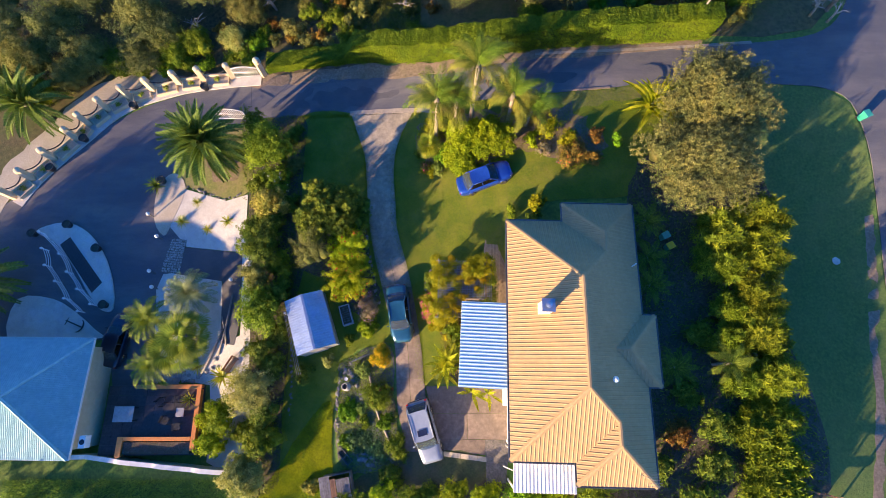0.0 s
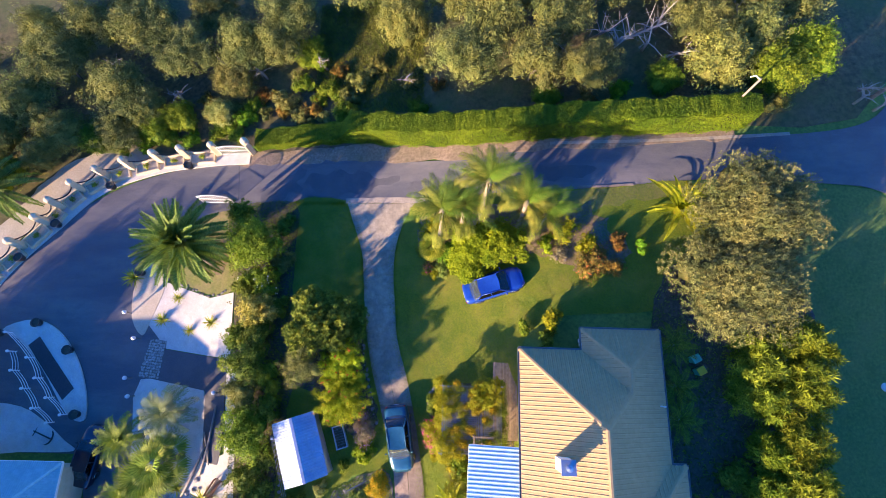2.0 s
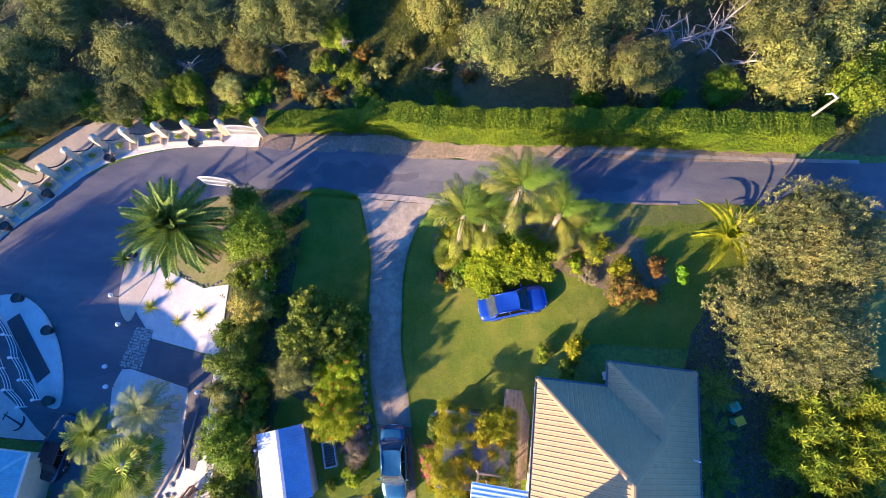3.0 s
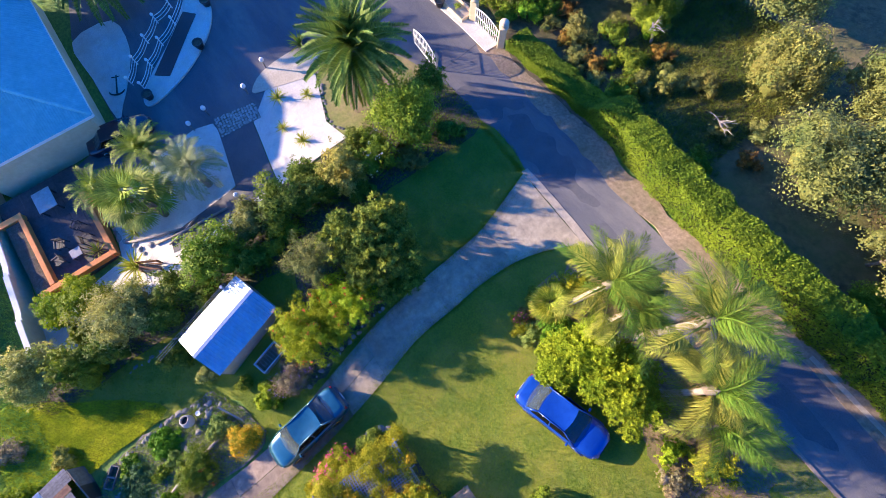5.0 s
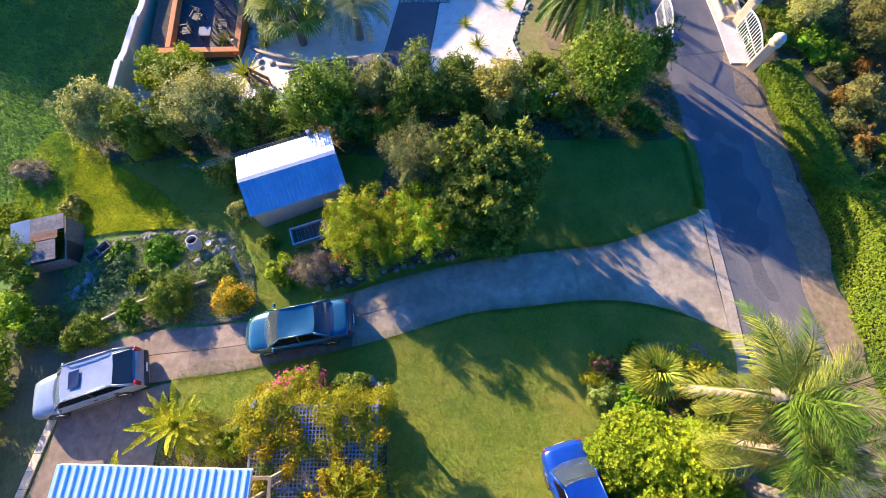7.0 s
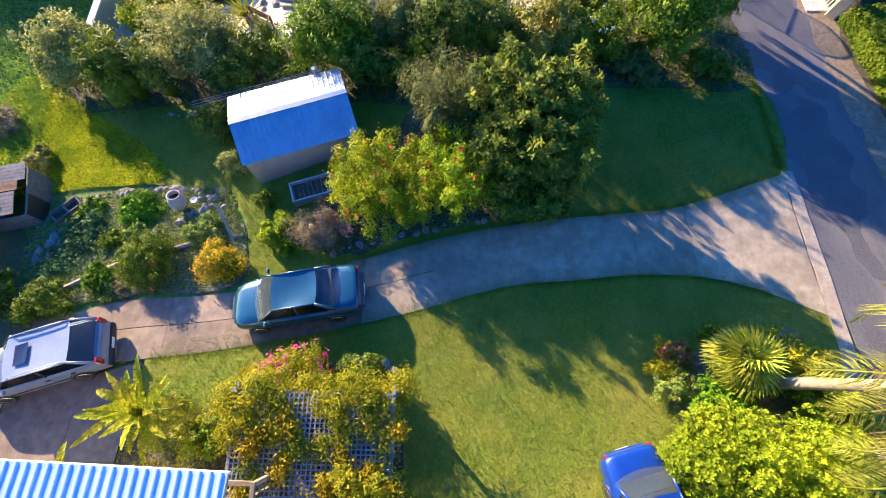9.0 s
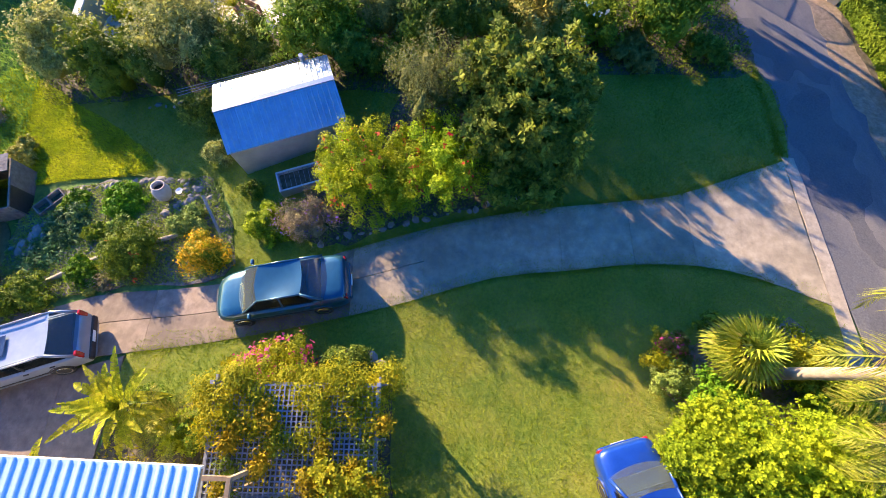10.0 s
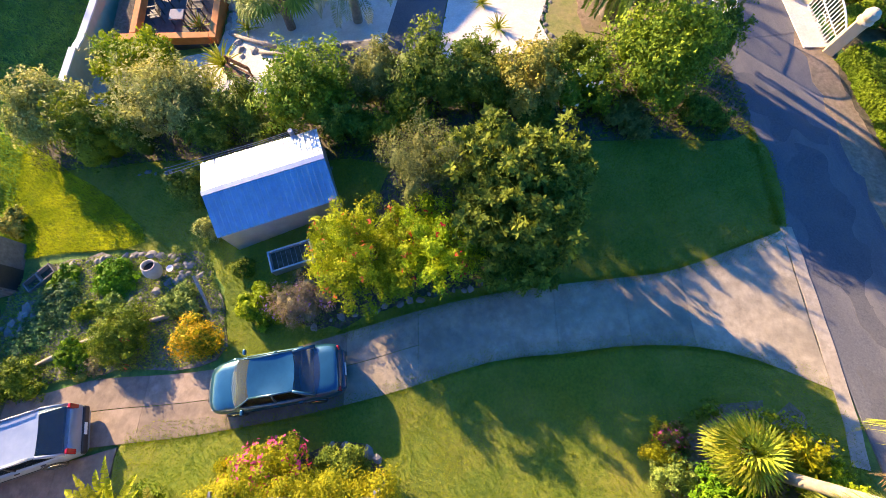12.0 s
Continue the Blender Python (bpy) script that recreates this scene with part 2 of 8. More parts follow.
M["bin_yellow"] = surf("bin_yellow", (0.55, 0.38, 0.02), (0.65, 0.45, 0.03), 4.0, rough=0.5, bump=0.05)
M["pot_clay"] = surf("pot_clay", (0.36, 0.33, 0.31), (0.46, 0.43, 0.40), 5.0, 0.8, (0.28, 0.25, 0.22), 0.5, 0.85, bump=0.1)
M["grey_soil"] = surf("grey_soil", (0.10, 0.09, 0.08), (0.23, 0.205, 0.18), 9.0, 0.9, (0.08, 0.085, 0.05), 0.6, 0.95, bump=0.9, bump_scale=24, second=(0.30, 0.27, 0.235))
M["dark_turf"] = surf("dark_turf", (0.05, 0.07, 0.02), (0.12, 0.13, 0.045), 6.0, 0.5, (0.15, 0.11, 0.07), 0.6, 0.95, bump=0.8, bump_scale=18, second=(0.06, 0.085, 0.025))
M["dry_grass"] = surf("dry_grass", (0.11, 0.13, 0.03), (0.24, 0.235, 0.055), 6.0, 0.45, (0.30, 0.21, 0.11), 0.75, 0.95, bump=0.7, bump_scale=18, second=(0.12, 0.16, 0.035))
M["pale_stone"] = surf("pale_stone", (0.26, 0.25, 0.23), (0.46, 0.43, 0.39), 5.0, 0.8, (0.2, 0.19, 0.16), 0.5, 0.9, bump=0.4, bump_scale=14, rand=0.25)
# foliage
M["olive_leaf"] = leaf("olive_leaf", (0.15, 0.155, 0.042), (0.25, 0.25, 0.066), (0.30, 0.285, 0.095), patch=0.9)
M["gum_leaf"] = leaf("gum_leaf", (0.085, 0.088, 0.032), (0.225, 0.215, 0.075), (0.29, 0.265, 0.12), patch=0.8)
M["tea_leaf"] = leaf("tea_leaf", (0.12, 0.135, 0.042), (0.205, 0.218, 0.064), (0.25, 0.25, 0.09), patch=0.7)
M["hedge_leaf"] = leaf("hedge_leaf", (0.085, 0.15, 0.008), (0.175, 0.255, 0.013), None, patch=0.5)
M["lime_leaf"] = leaf("lime_leaf", (0.11, 0.19, 0.006), (0.38, 0.46, 0.015), (0.52, 0.56, 0.03), through_light=0.3)
M["green_leaf"] = leaf("green_leaf", (0.06, 0.115, 0.008), (0.24, 0.31, 0.02), (0.42, 0.44, 0.04))
M["dark_leaf"] = leaf("dark_leaf", (0.045, 0.09, 0.01), (0.205, 0.265, 0.028), (0.37, 0.40, 0.07))
M["bright_leaf"] = leaf("bright_leaf", (0.045, 0.15, 0.006), (0.2, 0.38, 0.016), (0.34, 0.46, 0.03))
M["grey_leaf"] = leaf("grey_leaf", (0.17, 0.18, 0.052), (0.48, 0.47, 0.155), (0.62, 0.58, 0.26), through_light=0.35)
M["yellow_leaf"] = leaf("yellow_leaf", (0.24, 0.25, 0.03), (0.52, 0.46, 0.10), (0.66, 0.56, 0.2))
M["autumn_leaf"] = leaf("autumn_leaf", (0.15, 0.07, 0.02), (0.34, 0.20, 0.04), (0.42, 0.06, 0.03))
M["purple_leaf"] = leaf("purple_leaf", (0.2, 0.16, 0.08), (0.40, 0.32, 0.2), (0.34, 0.2, 0.42))
M["vine_leaf"] = leaf("vine_leaf", (0.16, 0.20, 0.008), (0.47, 0.45, 0.016), (0.7, 0.45, 0.02), through_light=0.32)
M["date_leaf"] = leaf("date_leaf", (0.05, 0.105, 0.02), (0.18, 0.265, 0.05), (0.40, 0.40, 0.13), rough=0.45, through_light=0.2)
M["queen_leaf"] = leaf("queen_leaf", (0.04, 0.105, 0.01), (0.15, 0.235, 0.024), (0.33, 0.34, 0.06), rough=0.5)
M["queen_old_leaf"] = leaf("queen_old_leaf", (0.13, 0.165, 0.02), (0.38, 0.37, 0.06), (0.56, 0.47, 0.13), rough=0.5)
M["fan_leaf"] = leaf("fan_leaf", (0.085, 0.16, 0.02), (0.31, 0.38, 0.05), (0.52, 0.49, 0.12), rough=0.55)
M["silver_palm_leaf"] = leaf("silver_palm_leaf", (0.12, 0.17, 0.085), (0.29, 0.35, 0.17), (0.44, 0.46, 0.27), rough=0.55)
M["banana_leaf"] = leaf("banana_leaf", (0.2, 0.26, 0.01), (0.5, 0.5, 0.03), (0.6, 0.48, 0.1), through_light=0.45)
M["red_flower"] = leaf("red_flower", (0.62, 0.04, 0.025), (0.85, 0.13, 0.08), None)
M["pink_flower"] = leaf("pink_flower", (0.5, 0.03, 0.12), (0.75, 0.12, 0.28), None)
M["yellow_flower"] = leaf("yellow_flower", (0.6, 0.33, 0.01), (0.85, 0.55, 0.02), None)
M["purple_flower"] = leaf("purple_flower", (0.2, 0.08, 0.35), (0.4, 0.2, 0.55), None)
M["white_flower"] = leaf("white_flower", (0.6, 0.55, 0.45), (0.8, 0.76, 0.65), None)
M["grass_blade"] = leaf("grass_blade", (0.125, 0.185, 0.008), (0.225, 0.27, 0.01), (0.33, 0.29, 0.025), through_light=0.45)


M["blue_veg_leaf"] = leaf("blue_veg_leaf", (0.05, 0.14, 0.05), (0.15, 0.29, 0.11), (0.26, 0.36, 0.16))
M["gold_leaf"] = leaf("gold_leaf", (0.3, 0.24, 0.008), (0.56, 0.42, 0.014), (0.56, 0.28, 0.02))
M["long_grass"] = leaf("long_grass", (0.34, 0.42, 0.014), (0.50, 0.55, 0.022), (0.56, 0.54, 0.05), through_light=0.45)
M["bush_grass"] = leaf("bush_grass", (0.10, 0.14, 0.022), (0.23, 0.26, 0.05), (0.32, 0.28, 0.09), through_light=0.35)
M["field_grass"] = leaf("field_grass", (0.13, 0.30, 0.045), (0.27, 0.46, 0.085), (0.36, 0.44, 0.11), through_light=0.4)
M["pale_wood"] = surf("pale_wood", (0.24, 0.21, 0.18), (0.40, 0.36, 0.315), 7.0, 1.2, (0.2, 0.17, 0.14), 0.5, 0.9, bump=0.3)
M["coral_leaf"] = leaf("coral_leaf", (0.18, 0.26, 0.008), (0.48, 0.55, 0.02), (0.64, 0.6, 0.06), through_light=0.32)
M["coral_red_leaf"] = leaf("coral_red_leaf", (0.15, 0.14, 0.025), (0.34, 0.23, 0.05), (0.58, 0.1, 0.06))
M["pale_leaf"] = leaf("pale_leaf", (0.12, 0.2, 0.03), (0.34, 0.42, 0.1), (0.5, 0.55, 0.2))
M["dull_grass"] = surf("dull_grass", (0.045, 0.11, 0.02), (0.13, 0.21, 0.04), 5.0, 0.25, (0.17, 0.18, 0.05), 0.5, 0.95, bump=0.7, bump_scale=18, second=(0.06, 0.12, 0.025))
M["patio_metal"] = surf("patio_metal", (0.40, 0.58, 0.66), (0.50, 0.67, 0.75), 2.0, 0.8, (0.36, 0.52, 0.6), 0.5, 0.55, metal=0.15, bump=0.03)
M["shoot_leaf"] = leaf("shoot_leaf", (0.055, 0.085, 0.012), (0.215, 0.25, 0.028), (0.38, 0.38, 0.07), through_light=0.25)
M["row_leaf"] = leaf("row_leaf", (0.07, 0.115, 0.008), (0.27, 0.33, 0.02), (0.42, 0.45, 0.04), through_light=0.3)
M["small_fan_leaf"] = leaf("small_fan_leaf", (0.16, 0.24, 0.015), (0.46, 0.46, 0.05), (0.62, 0.52, 0.12), rough=0.35)
# ---- ground shape ----
BUMPS = [(-24, -4, -0.1), (-24, 8, -0.36), (-24, 16, -0.25), (-24, 26, -0.43), (-12, -4, -0.32), (-12, 8, 0.22), (-12, 16, 1.37), (-12, 26, -0.27), (-2, -4, 0.07), (-2, 8, 0.2), (-2, 16, -1.03), (-2, 26, 0.41), (8, -4, -0.6), (8, 8, 0.46), (8, 16, 0.39), (8, 26, 0.36), (20, -4, 1.33), (20, 8, -1.13), (20, 16, -0.27), (20, 26, -0.04), (32, 6, -1.6), (34, 0.5, 0.75)]
def ground_z(x, y):
    z = 0.001 + 2.923 * math.tanh((x - 0.16) / 13.90) + 0.0163 * max(-60, min(60, x)) + 0.0267 * max(-40, min(60, y)) + 0.700 * math.tanh((y - 5.81) / 6.55)
    z += 0.931 * math.exp(-((x + 13.46) ** 2 / 90 + (y - 1.96) ** 2 / 60))
    for bx, by, h in BUMPS:
        z += h * math.exp(-((x - bx) ** 2 + (y - by) ** 2) / 84.5)
    return z


# ---- helpers ----
def mesh_of(name, verts, faces, material, smooth=False):
    me = bpy.data.meshes.new(name)
    me.from_pydata([tuple(v) for v in verts], [], faces)
    me.materials.append(M[material])
    if smooth:
        me.polygons.foreach_set("use_smooth", [True] * len(me.polygons))
    me.update()
    return me


def quads_mesh(name, quads, material):
    """One mesh out of an array of quads (n, 4, 3) or triangles (n, 3, 3)."""
    n, k = quads.shape[:2]
    me = bpy.data.meshes.new(name)
    me.vertices.add(k * n)
    me.vertices.foreach_set("co", np.ascontiguousarray(quads, dtype=np.float32).ravel())
    me.loops.add(k * n)
    me.loops.foreach_set("vertex_index", np.arange(k * n, dtype=np.int32))
    me.polygons.add(n)
    me.polygons.foreach_set("loop_start", np.arange(0, k * n, k, dtype=np.int32))
    me.materials.append(M[material])
    me.update(calc_edges=True)
    return me


def put_mesh(name, me, parent=None, label="", m=None):
    ob = new(name, me)
    if parent:
        ob.parent = parent
    if m:
        ob.matrix_basis = m
    if label:
        ob["label"] = label
    return ob


def part(name, bm, material, parent=None, label="", m=None, smooth=False):
    """Links a bmesh as one mesh object under a thing or under a part."""
    me = bpy.data.meshes.new(name)
    bmesh.ops.recalc_face_normals(bm, faces=bm.faces)
    bm.to_mesh(me)
    bm.free()
    me.materials.append(M[material])
    if smooth:
        me.polygons.foreach_set("use_smooth", [True] * len(me.polygons))
    return put_mesh(name, me, parent, label, m)


def thing(name, label, category, x, y, z=None, rz=0.0, group="", kind=""):
    ob = new(name)
    ob.empty_display_size = 0.2
    ob.matrix_basis = pose(x, y, ground_z(x, y) if z is None else z, 0, 0, rz)
    return tagged(ob, label, category, group, kind)


def box(bm, x0, x1, y0, y1, z0, z1, m=None, bevel=0.0):
    r = bmesh.ops.create_cube(bm, size=1.0, matrix=Matrix.Translation(((x0 + x1) / 2, (y0 + y1) / 2, (z0 + z1) / 2)) @ Matrix.Diagonal((x1 - x0, y1 - y0, z1 - z0, 1)))
    vs = r["verts"]
    if bevel:
        es = list({e for v in vs for e in v.link_edges})
        vs = list({v for f in bmesh.ops.bevel(bm, geom=es, offset=bevel, segments=2, affect="EDGES", profile=0.5)["faces"] for v in f.verts} | set(v for v in vs if v.is_valid))
    if m:
        bmesh.ops.transform(bm, matrix=m, verts=vs)
    return bm


def boxed(*a, **k):
    return box(bmesh.new(), *a, **k)


def tube(bm, points, radii, sides=8, cap=True):
    """A tapered tube along points."""
    points = [Vector(p) for p in points]
    rings = []
    for i, p in enumerate(points):
        d = (points[min(i + 1, len(points) - 1)] - points[max(i - 1, 0)]).normalized()
        a = d.cross(Vector((0, 0, 1)) if abs(d.z) < 0.95 else Vector((1, 0, 0))).normalized()
        b = d.cross(a)
        rings.append([bm.verts.new(p + (a * math.cos(2 * math.pi * k / sides) + b * math.sin(2 * math.pi * k / sides)) * radii[i]) for k in range(sides)])
    for r0, r1 in zip(rings, rings[1:]):
        for k in range(sides):
            bm.faces.new((r0[k], r0[(k + 1) % sides], r1[(k + 1) % sides], r1[k]))
    if cap:
        bm.faces.new(rings[0])
        bm.faces.new(rings[-1])
    return bm


def lathe(bm, profile, sides=20, m=None):
    """A turned shape out of (radius, height) pairs."""
    rings = [[bm.verts.new(Vector((r * math.cos(2 * math.pi * k / sides), r * math.sin(2 * math.pi * k / sides), z))) for k in range(sides)] for r, z in profile]
    for r0, r1 in zip(rings, rings[1:]):
        for k in range(sides):
            bm.faces.new((r0[k], r0[(k + 1) % sides], r1[(k + 1) % sides], r1[k]))
    bm.faces.new(rings[0])
    bm.faces.new(rings[-1])
    if m:
        bmesh.ops.transform(bm, matrix=m, verts=[v for r in rings for v in r])
    return bm


def smooth_line(pts, steps=5, closed=False):
    """Catmull-Rom through points of the plan."""
    n, out = len(pts), []
    for i in range(n if closed else n - 1):
        p = [np.array(pts[(i + k) % n] if closed else pts[max(0, min(n - 1, i + k))], float) for k in (-1, 0, 1, 2)]
        for s in range(steps):
            t = s / steps
            out.append(tuple(0.5 * (2 * p[1] + (p[2] - p[0]) * t + (2 * p[0] - 5 * p[1] + 4 * p[2] - p[3]) * t * t + (3 * p[1] - p[0] - 3 * p[2] + p[3]) * t ** 3)))
    if not closed:
        out.append(tuple(pts[-1]))
    return out


def drape(name, outline, material, lift=0.03, cell=1.0, depth=0.12, parent=None, label="", rag=0.0):
    """A sheet with that outline, laid over the ground, with an edge that goes down into it."""
    bm = bmesh.new()
    if rag:
        outline = [(x + rag * noise.noise((x * 1.3, y * 1.3, 1.0)), y + rag * noise.noise((x * 1.3, y * 1.3, 7.0))) for x, y in outline]
    bm.faces.new([bm.verts.new((x, y, 0)) for x, y in outline])
    xs, ys = [p[0] for p in outline], [p[1] for p in outline]
    for lo, hi, no in ((min(xs), max(xs), (1, 0, 0)), (min(ys), max(ys), (0, 1, 0))):
        for k in range(math.floor(lo / cell) + 1, math.ceil(hi / cell)):
            bmesh.ops.bisect_plane(bm, geom=bm.verts[:] + bm.edges[:] + bm.faces[:], plane_co=Vector(no) * k * cell, plane_no=no)
    rim = [e for e in bm.edges if e.is_boundary]
    for v in bm.verts:
        v.co.z = ground_z(v.co.x, v.co.y) + lift
    for v in bmesh.ops.extrude_edge_only(bm, edges=rim)["geom"]:
        if isinstance(v, bmesh.types.BMVert):
            v.co.z -= depth
    for f in bm.faces:
        f.smooth = True
    ob = part(name, bm, material, parent, label)
    ob.data.polygons.foreach_set("use_smooth", [True] * len(ob.data.polygons))
    ob.data.set_sharp_from_angle(angle=radians(35))
    return ob


def ribbon(line, width):
    """The outline of a band of that width along a line."""
    left, right = [], []
    for i, p in enumerate(line):
        a, b = np.array(line[max(0, i - 1)]), np.array(line[min(len(line) - 1, i + 1)])
        d = (b - a) / max(1e-6, np.linalg.norm(b - a))
        nrm = np.array((-d[1], d[0])) * width / 2
        left.append(tuple(np.array(p) + nrm))
        right.append(tuple(np.array(p) - nrm))
    return left + right[::-1]


def inside(poly, x, y):
    """Which of the points lie in the outline (arrays)."""
    hit = np.zeros(len(x), bool)
    n = len(poly)
    for i in range(n):
        (x0, y0), (x1, y1) = poly[i], poly[(i + 1) % n]
        if y0 != y1:
            c = ((y0 > y) != (y1 > y)) & (x < (x1 - x0) * (y - y0) / (y1 - y0) + x0)
            hit ^= c
    return hit


def roof_face(name, poly, material, parent, spacing=0.22, rib=0.028, width=0.035, thick=0.05, label=""):
    """A ribbed metal roof face: its plane with thickness, and ribs that run down the slope."""
    P = [Vector(p) for p in poly]
    n = Vector((0, 0, 0))
    for i in range(len(P)):
        n += P[i].cross(P[(i + 1) % len(P)])
    n.normalize()
    if n.z < 0:
        n, P = -n, P[::-1]
    v = Vector((n.x, n.y, 0))
    v = Vector((1, 0, 0)) if v.length < 1e-4 else v.normalized()
    v = (v - n * v.dot(n)).normalized()
    u = v.cross(n)
    o = P[0]
    q = [((p - o).dot(u), (p - o).dot(v)) for p in P]
    bm = bmesh.new()
    bm.faces.new([bm.verts.new(p) for p in P])
    lo, hi = min(a for a, _ in q), max(a for a, _ in q)
    ribs = np.arange(lo + spacing / 2, hi, spacing)
    for k in ribs:
        for du in (-width, -width * 0.45, width * 0.45, width):
            bmesh.ops.bisect_plane(bm, geom=bm.verts[:] + bm.edges[:] + bm.faces[:], plane_co=o + u * (k + du), plane_no=u)
    rim = [e for e in bm.edges if e.is_boundary]
    for w in bmesh.ops.extrude_edge_only(bm, edges=rim)["geom"]:
        if isinstance(w, bmesh.types.BMVert):
            w.co -= n * thick
    for w in bm.verts:
        a = (w.co - o).dot(u)
        if len(ribs) and np.min(np.abs(ribs - a)) < width * 0.6:
            w.co += n * rib
    return part(name, bm, material, parent, label)


# ---- plants ----
def leaf_quads(rng, lobes, n, size, aspect=0.5, clump=10, spread=0.2, shell=0.72, flat=0.5, low=-0.5):
    """Leaves in clumps over lobes (x, y, z, rx, ry, rz)."""
    lob = np.array(lobes, float)
    area = lob[:, 3] * lob[:, 4] + lob[:, 5] * (lob[:, 3] + lob[:, 4])
    nc = max(1, n // clump)
    pick = rng.choice(len(lob), nc, p=area / area.sum())
    d = rng.normal(size=(nc, 3))
    d[:, 2] = np.abs(d[:, 2]) * np.where(rng.random(nc) < 0.8, 1, low)
    d /= np.linalg.norm(d, axis=1, keepdims=True)
    ph = rng.uniform(0, 6.28, 3)
    wob = 1 + 0.16 * np.sin(4 * d[:, 0] + ph[0] + pick) * np.sin(4 * d[:, 1] + ph[1]) + 0.1 * rng.normal(size=nc)
    r = (shell + (1 - shell) * np.sqrt(rng.random(nc))) * wob
    c = lob[pick, :3] + d * lob[pick, 3:] * r[:, None]
    p = np.repeat(c, clump, axis=0) + rng.normal(size=(nc * clump, 3)) * spread
    out = np.repeat(d, clump, axis=0)
    m = len(p)
    nrm = 1.5 * out + np.repeat(rng.normal(size=(nc, 3)) * 0.42, clump, axis=0) + rng.normal(size=(m, 3)) * flat * 0.9 + (0, 0, 0.22)
    nrm /= np.linalg.norm(nrm, axis=1, keepdims=True)
    t = np.cross(nrm, rng.normal(size=(m, 3)))
    t /= np.linalg.norm(t, axis=1, keepdims=True)
    b = np.cross(nrm, t)
    L = size * rng.uniform(0.6, 1.3, (m, 1))
    w = L * aspect * 0.5
    if size < 0.15:
        return np.stack([p - t * L * 0.5 + b * w, p + t * L * 0.6 - nrm * L * 0.2, p - t * L * 0.45 - b * w], 1)
    return np.stack([p - t * L * 0.5, p + b * w - nrm * w * 0.25, p + t * L * 0.5 - nrm * L * 0.15, p - b * w - nrm * w * 0.25], 1)


def sprig_quads(rng, lobes, n, each, size, aspect=0.42, lean=0.55):
    """Rosettes of leaves at the ends of shoots all over the lobes (x, y, z, rx, ry, rz)."""
    lob = np.array(lobes, float)
    area = lob[:, 3] * lob[:, 4] + lob[:, 5] * (lob[:, 3] + lob[:, 4])
    pick = rng.choice(len(lob), n, p=area / area.sum())
    d = rng.normal(size=(n, 3))
    d[:, 2] = np.abs(d[:, 2]) * np.where(rng.random(n) < 0.85, 1, -0.4)
    d /= np.linalg.norm(d, axis=1, keepdims=True)
    c = lob[pick, :3] + d * lob[pick, 3:] * rng.uniform(0.7, 1.12, (n, 1))
    ax = d + rng.normal(size=(n, 3)) * 0.35 + (0, 0, 0.35)
    ax /= np.linalg.norm(ax, axis=1, keepdims=True)
    u = np.cross(ax, rng.normal(size=(n, 3)))
    u /= np.linalg.norm(u, axis=1, keepdims=True)
    v = np.cross(ax, u)
    sc = rng.uniform(0.7, 1.25, n)
    out = []
    for k in range(each):
        a = 2.4 * k + rng.uniform(-0.3, 0.3, n)
        rad = np.cos(a)[:, None] * u + np.sin(a)[:, None] * v
        up = lean * (0.25 + 1.5 * (1 - k / each)) + rng.uniform(-0.2, 0.2, n)
        t = rad + ax * up[:, None]
        t /= np.linalg.norm(t, axis=1, keepdims=True)
        b = np.cross(t, ax)
        b /= np.linalg.norm(b, axis=1, keepdims=True)
        nrm = np.cross(b, t)
        L = (size * sc * rng.uniform(0.75, 1.2, n))[:, None]
        p = c - ax * L * 0.5 * (k / each)
        if size < 0.2:
            out.append(np.stack([p, p + t * L + b * L * aspect * 0.62, p + t * L * 0.92 - b * L * aspect * 0.62 - nrm * L * 0.1], 1))
            continue
        out.append(np.stack([p, p + t * L * 0.55 + b * L * aspect * 0.5, p + t * L - nrm * L * 0.12, p + t * L * 0.55 - b * L * aspect * 0.5], 1))
    return np.concatenate(out)


def wood(rng, base, tips, r0, name, parent, material="bark"):
    """A trunk that forks into limbs towards the tips."""
    bm = bmesh.new()
    base = Vector(base)
    mid = sum((Vector(t) for t in tips), Vector()) / len(tips)
    fork = base.lerp(mid, 0.38) + Vector((rng.normal() * 0.08, rng.normal() * 0.08, 0))
    tube(bm, (base, base.lerp(fork, 0.5) + Vector((rng.normal() * 0.05, rng.normal() * 0.05, 0)), fork), (r0, r0 * 0.8, r0 * 0.68), 8)
    for t in tips:
        t = Vector(t)
        k = fork.lerp(t, 0.5) + Vector((rng.normal() * 0.12, rng.normal() * 0.12, rng.uniform(0.05, 0.25)))
        tube(bm, (fork, k, t), (r0 * 0.55, r0 * 0.36, r0 * 0.12), 6)
    return part(name, bm, material, parent, smooth=True)


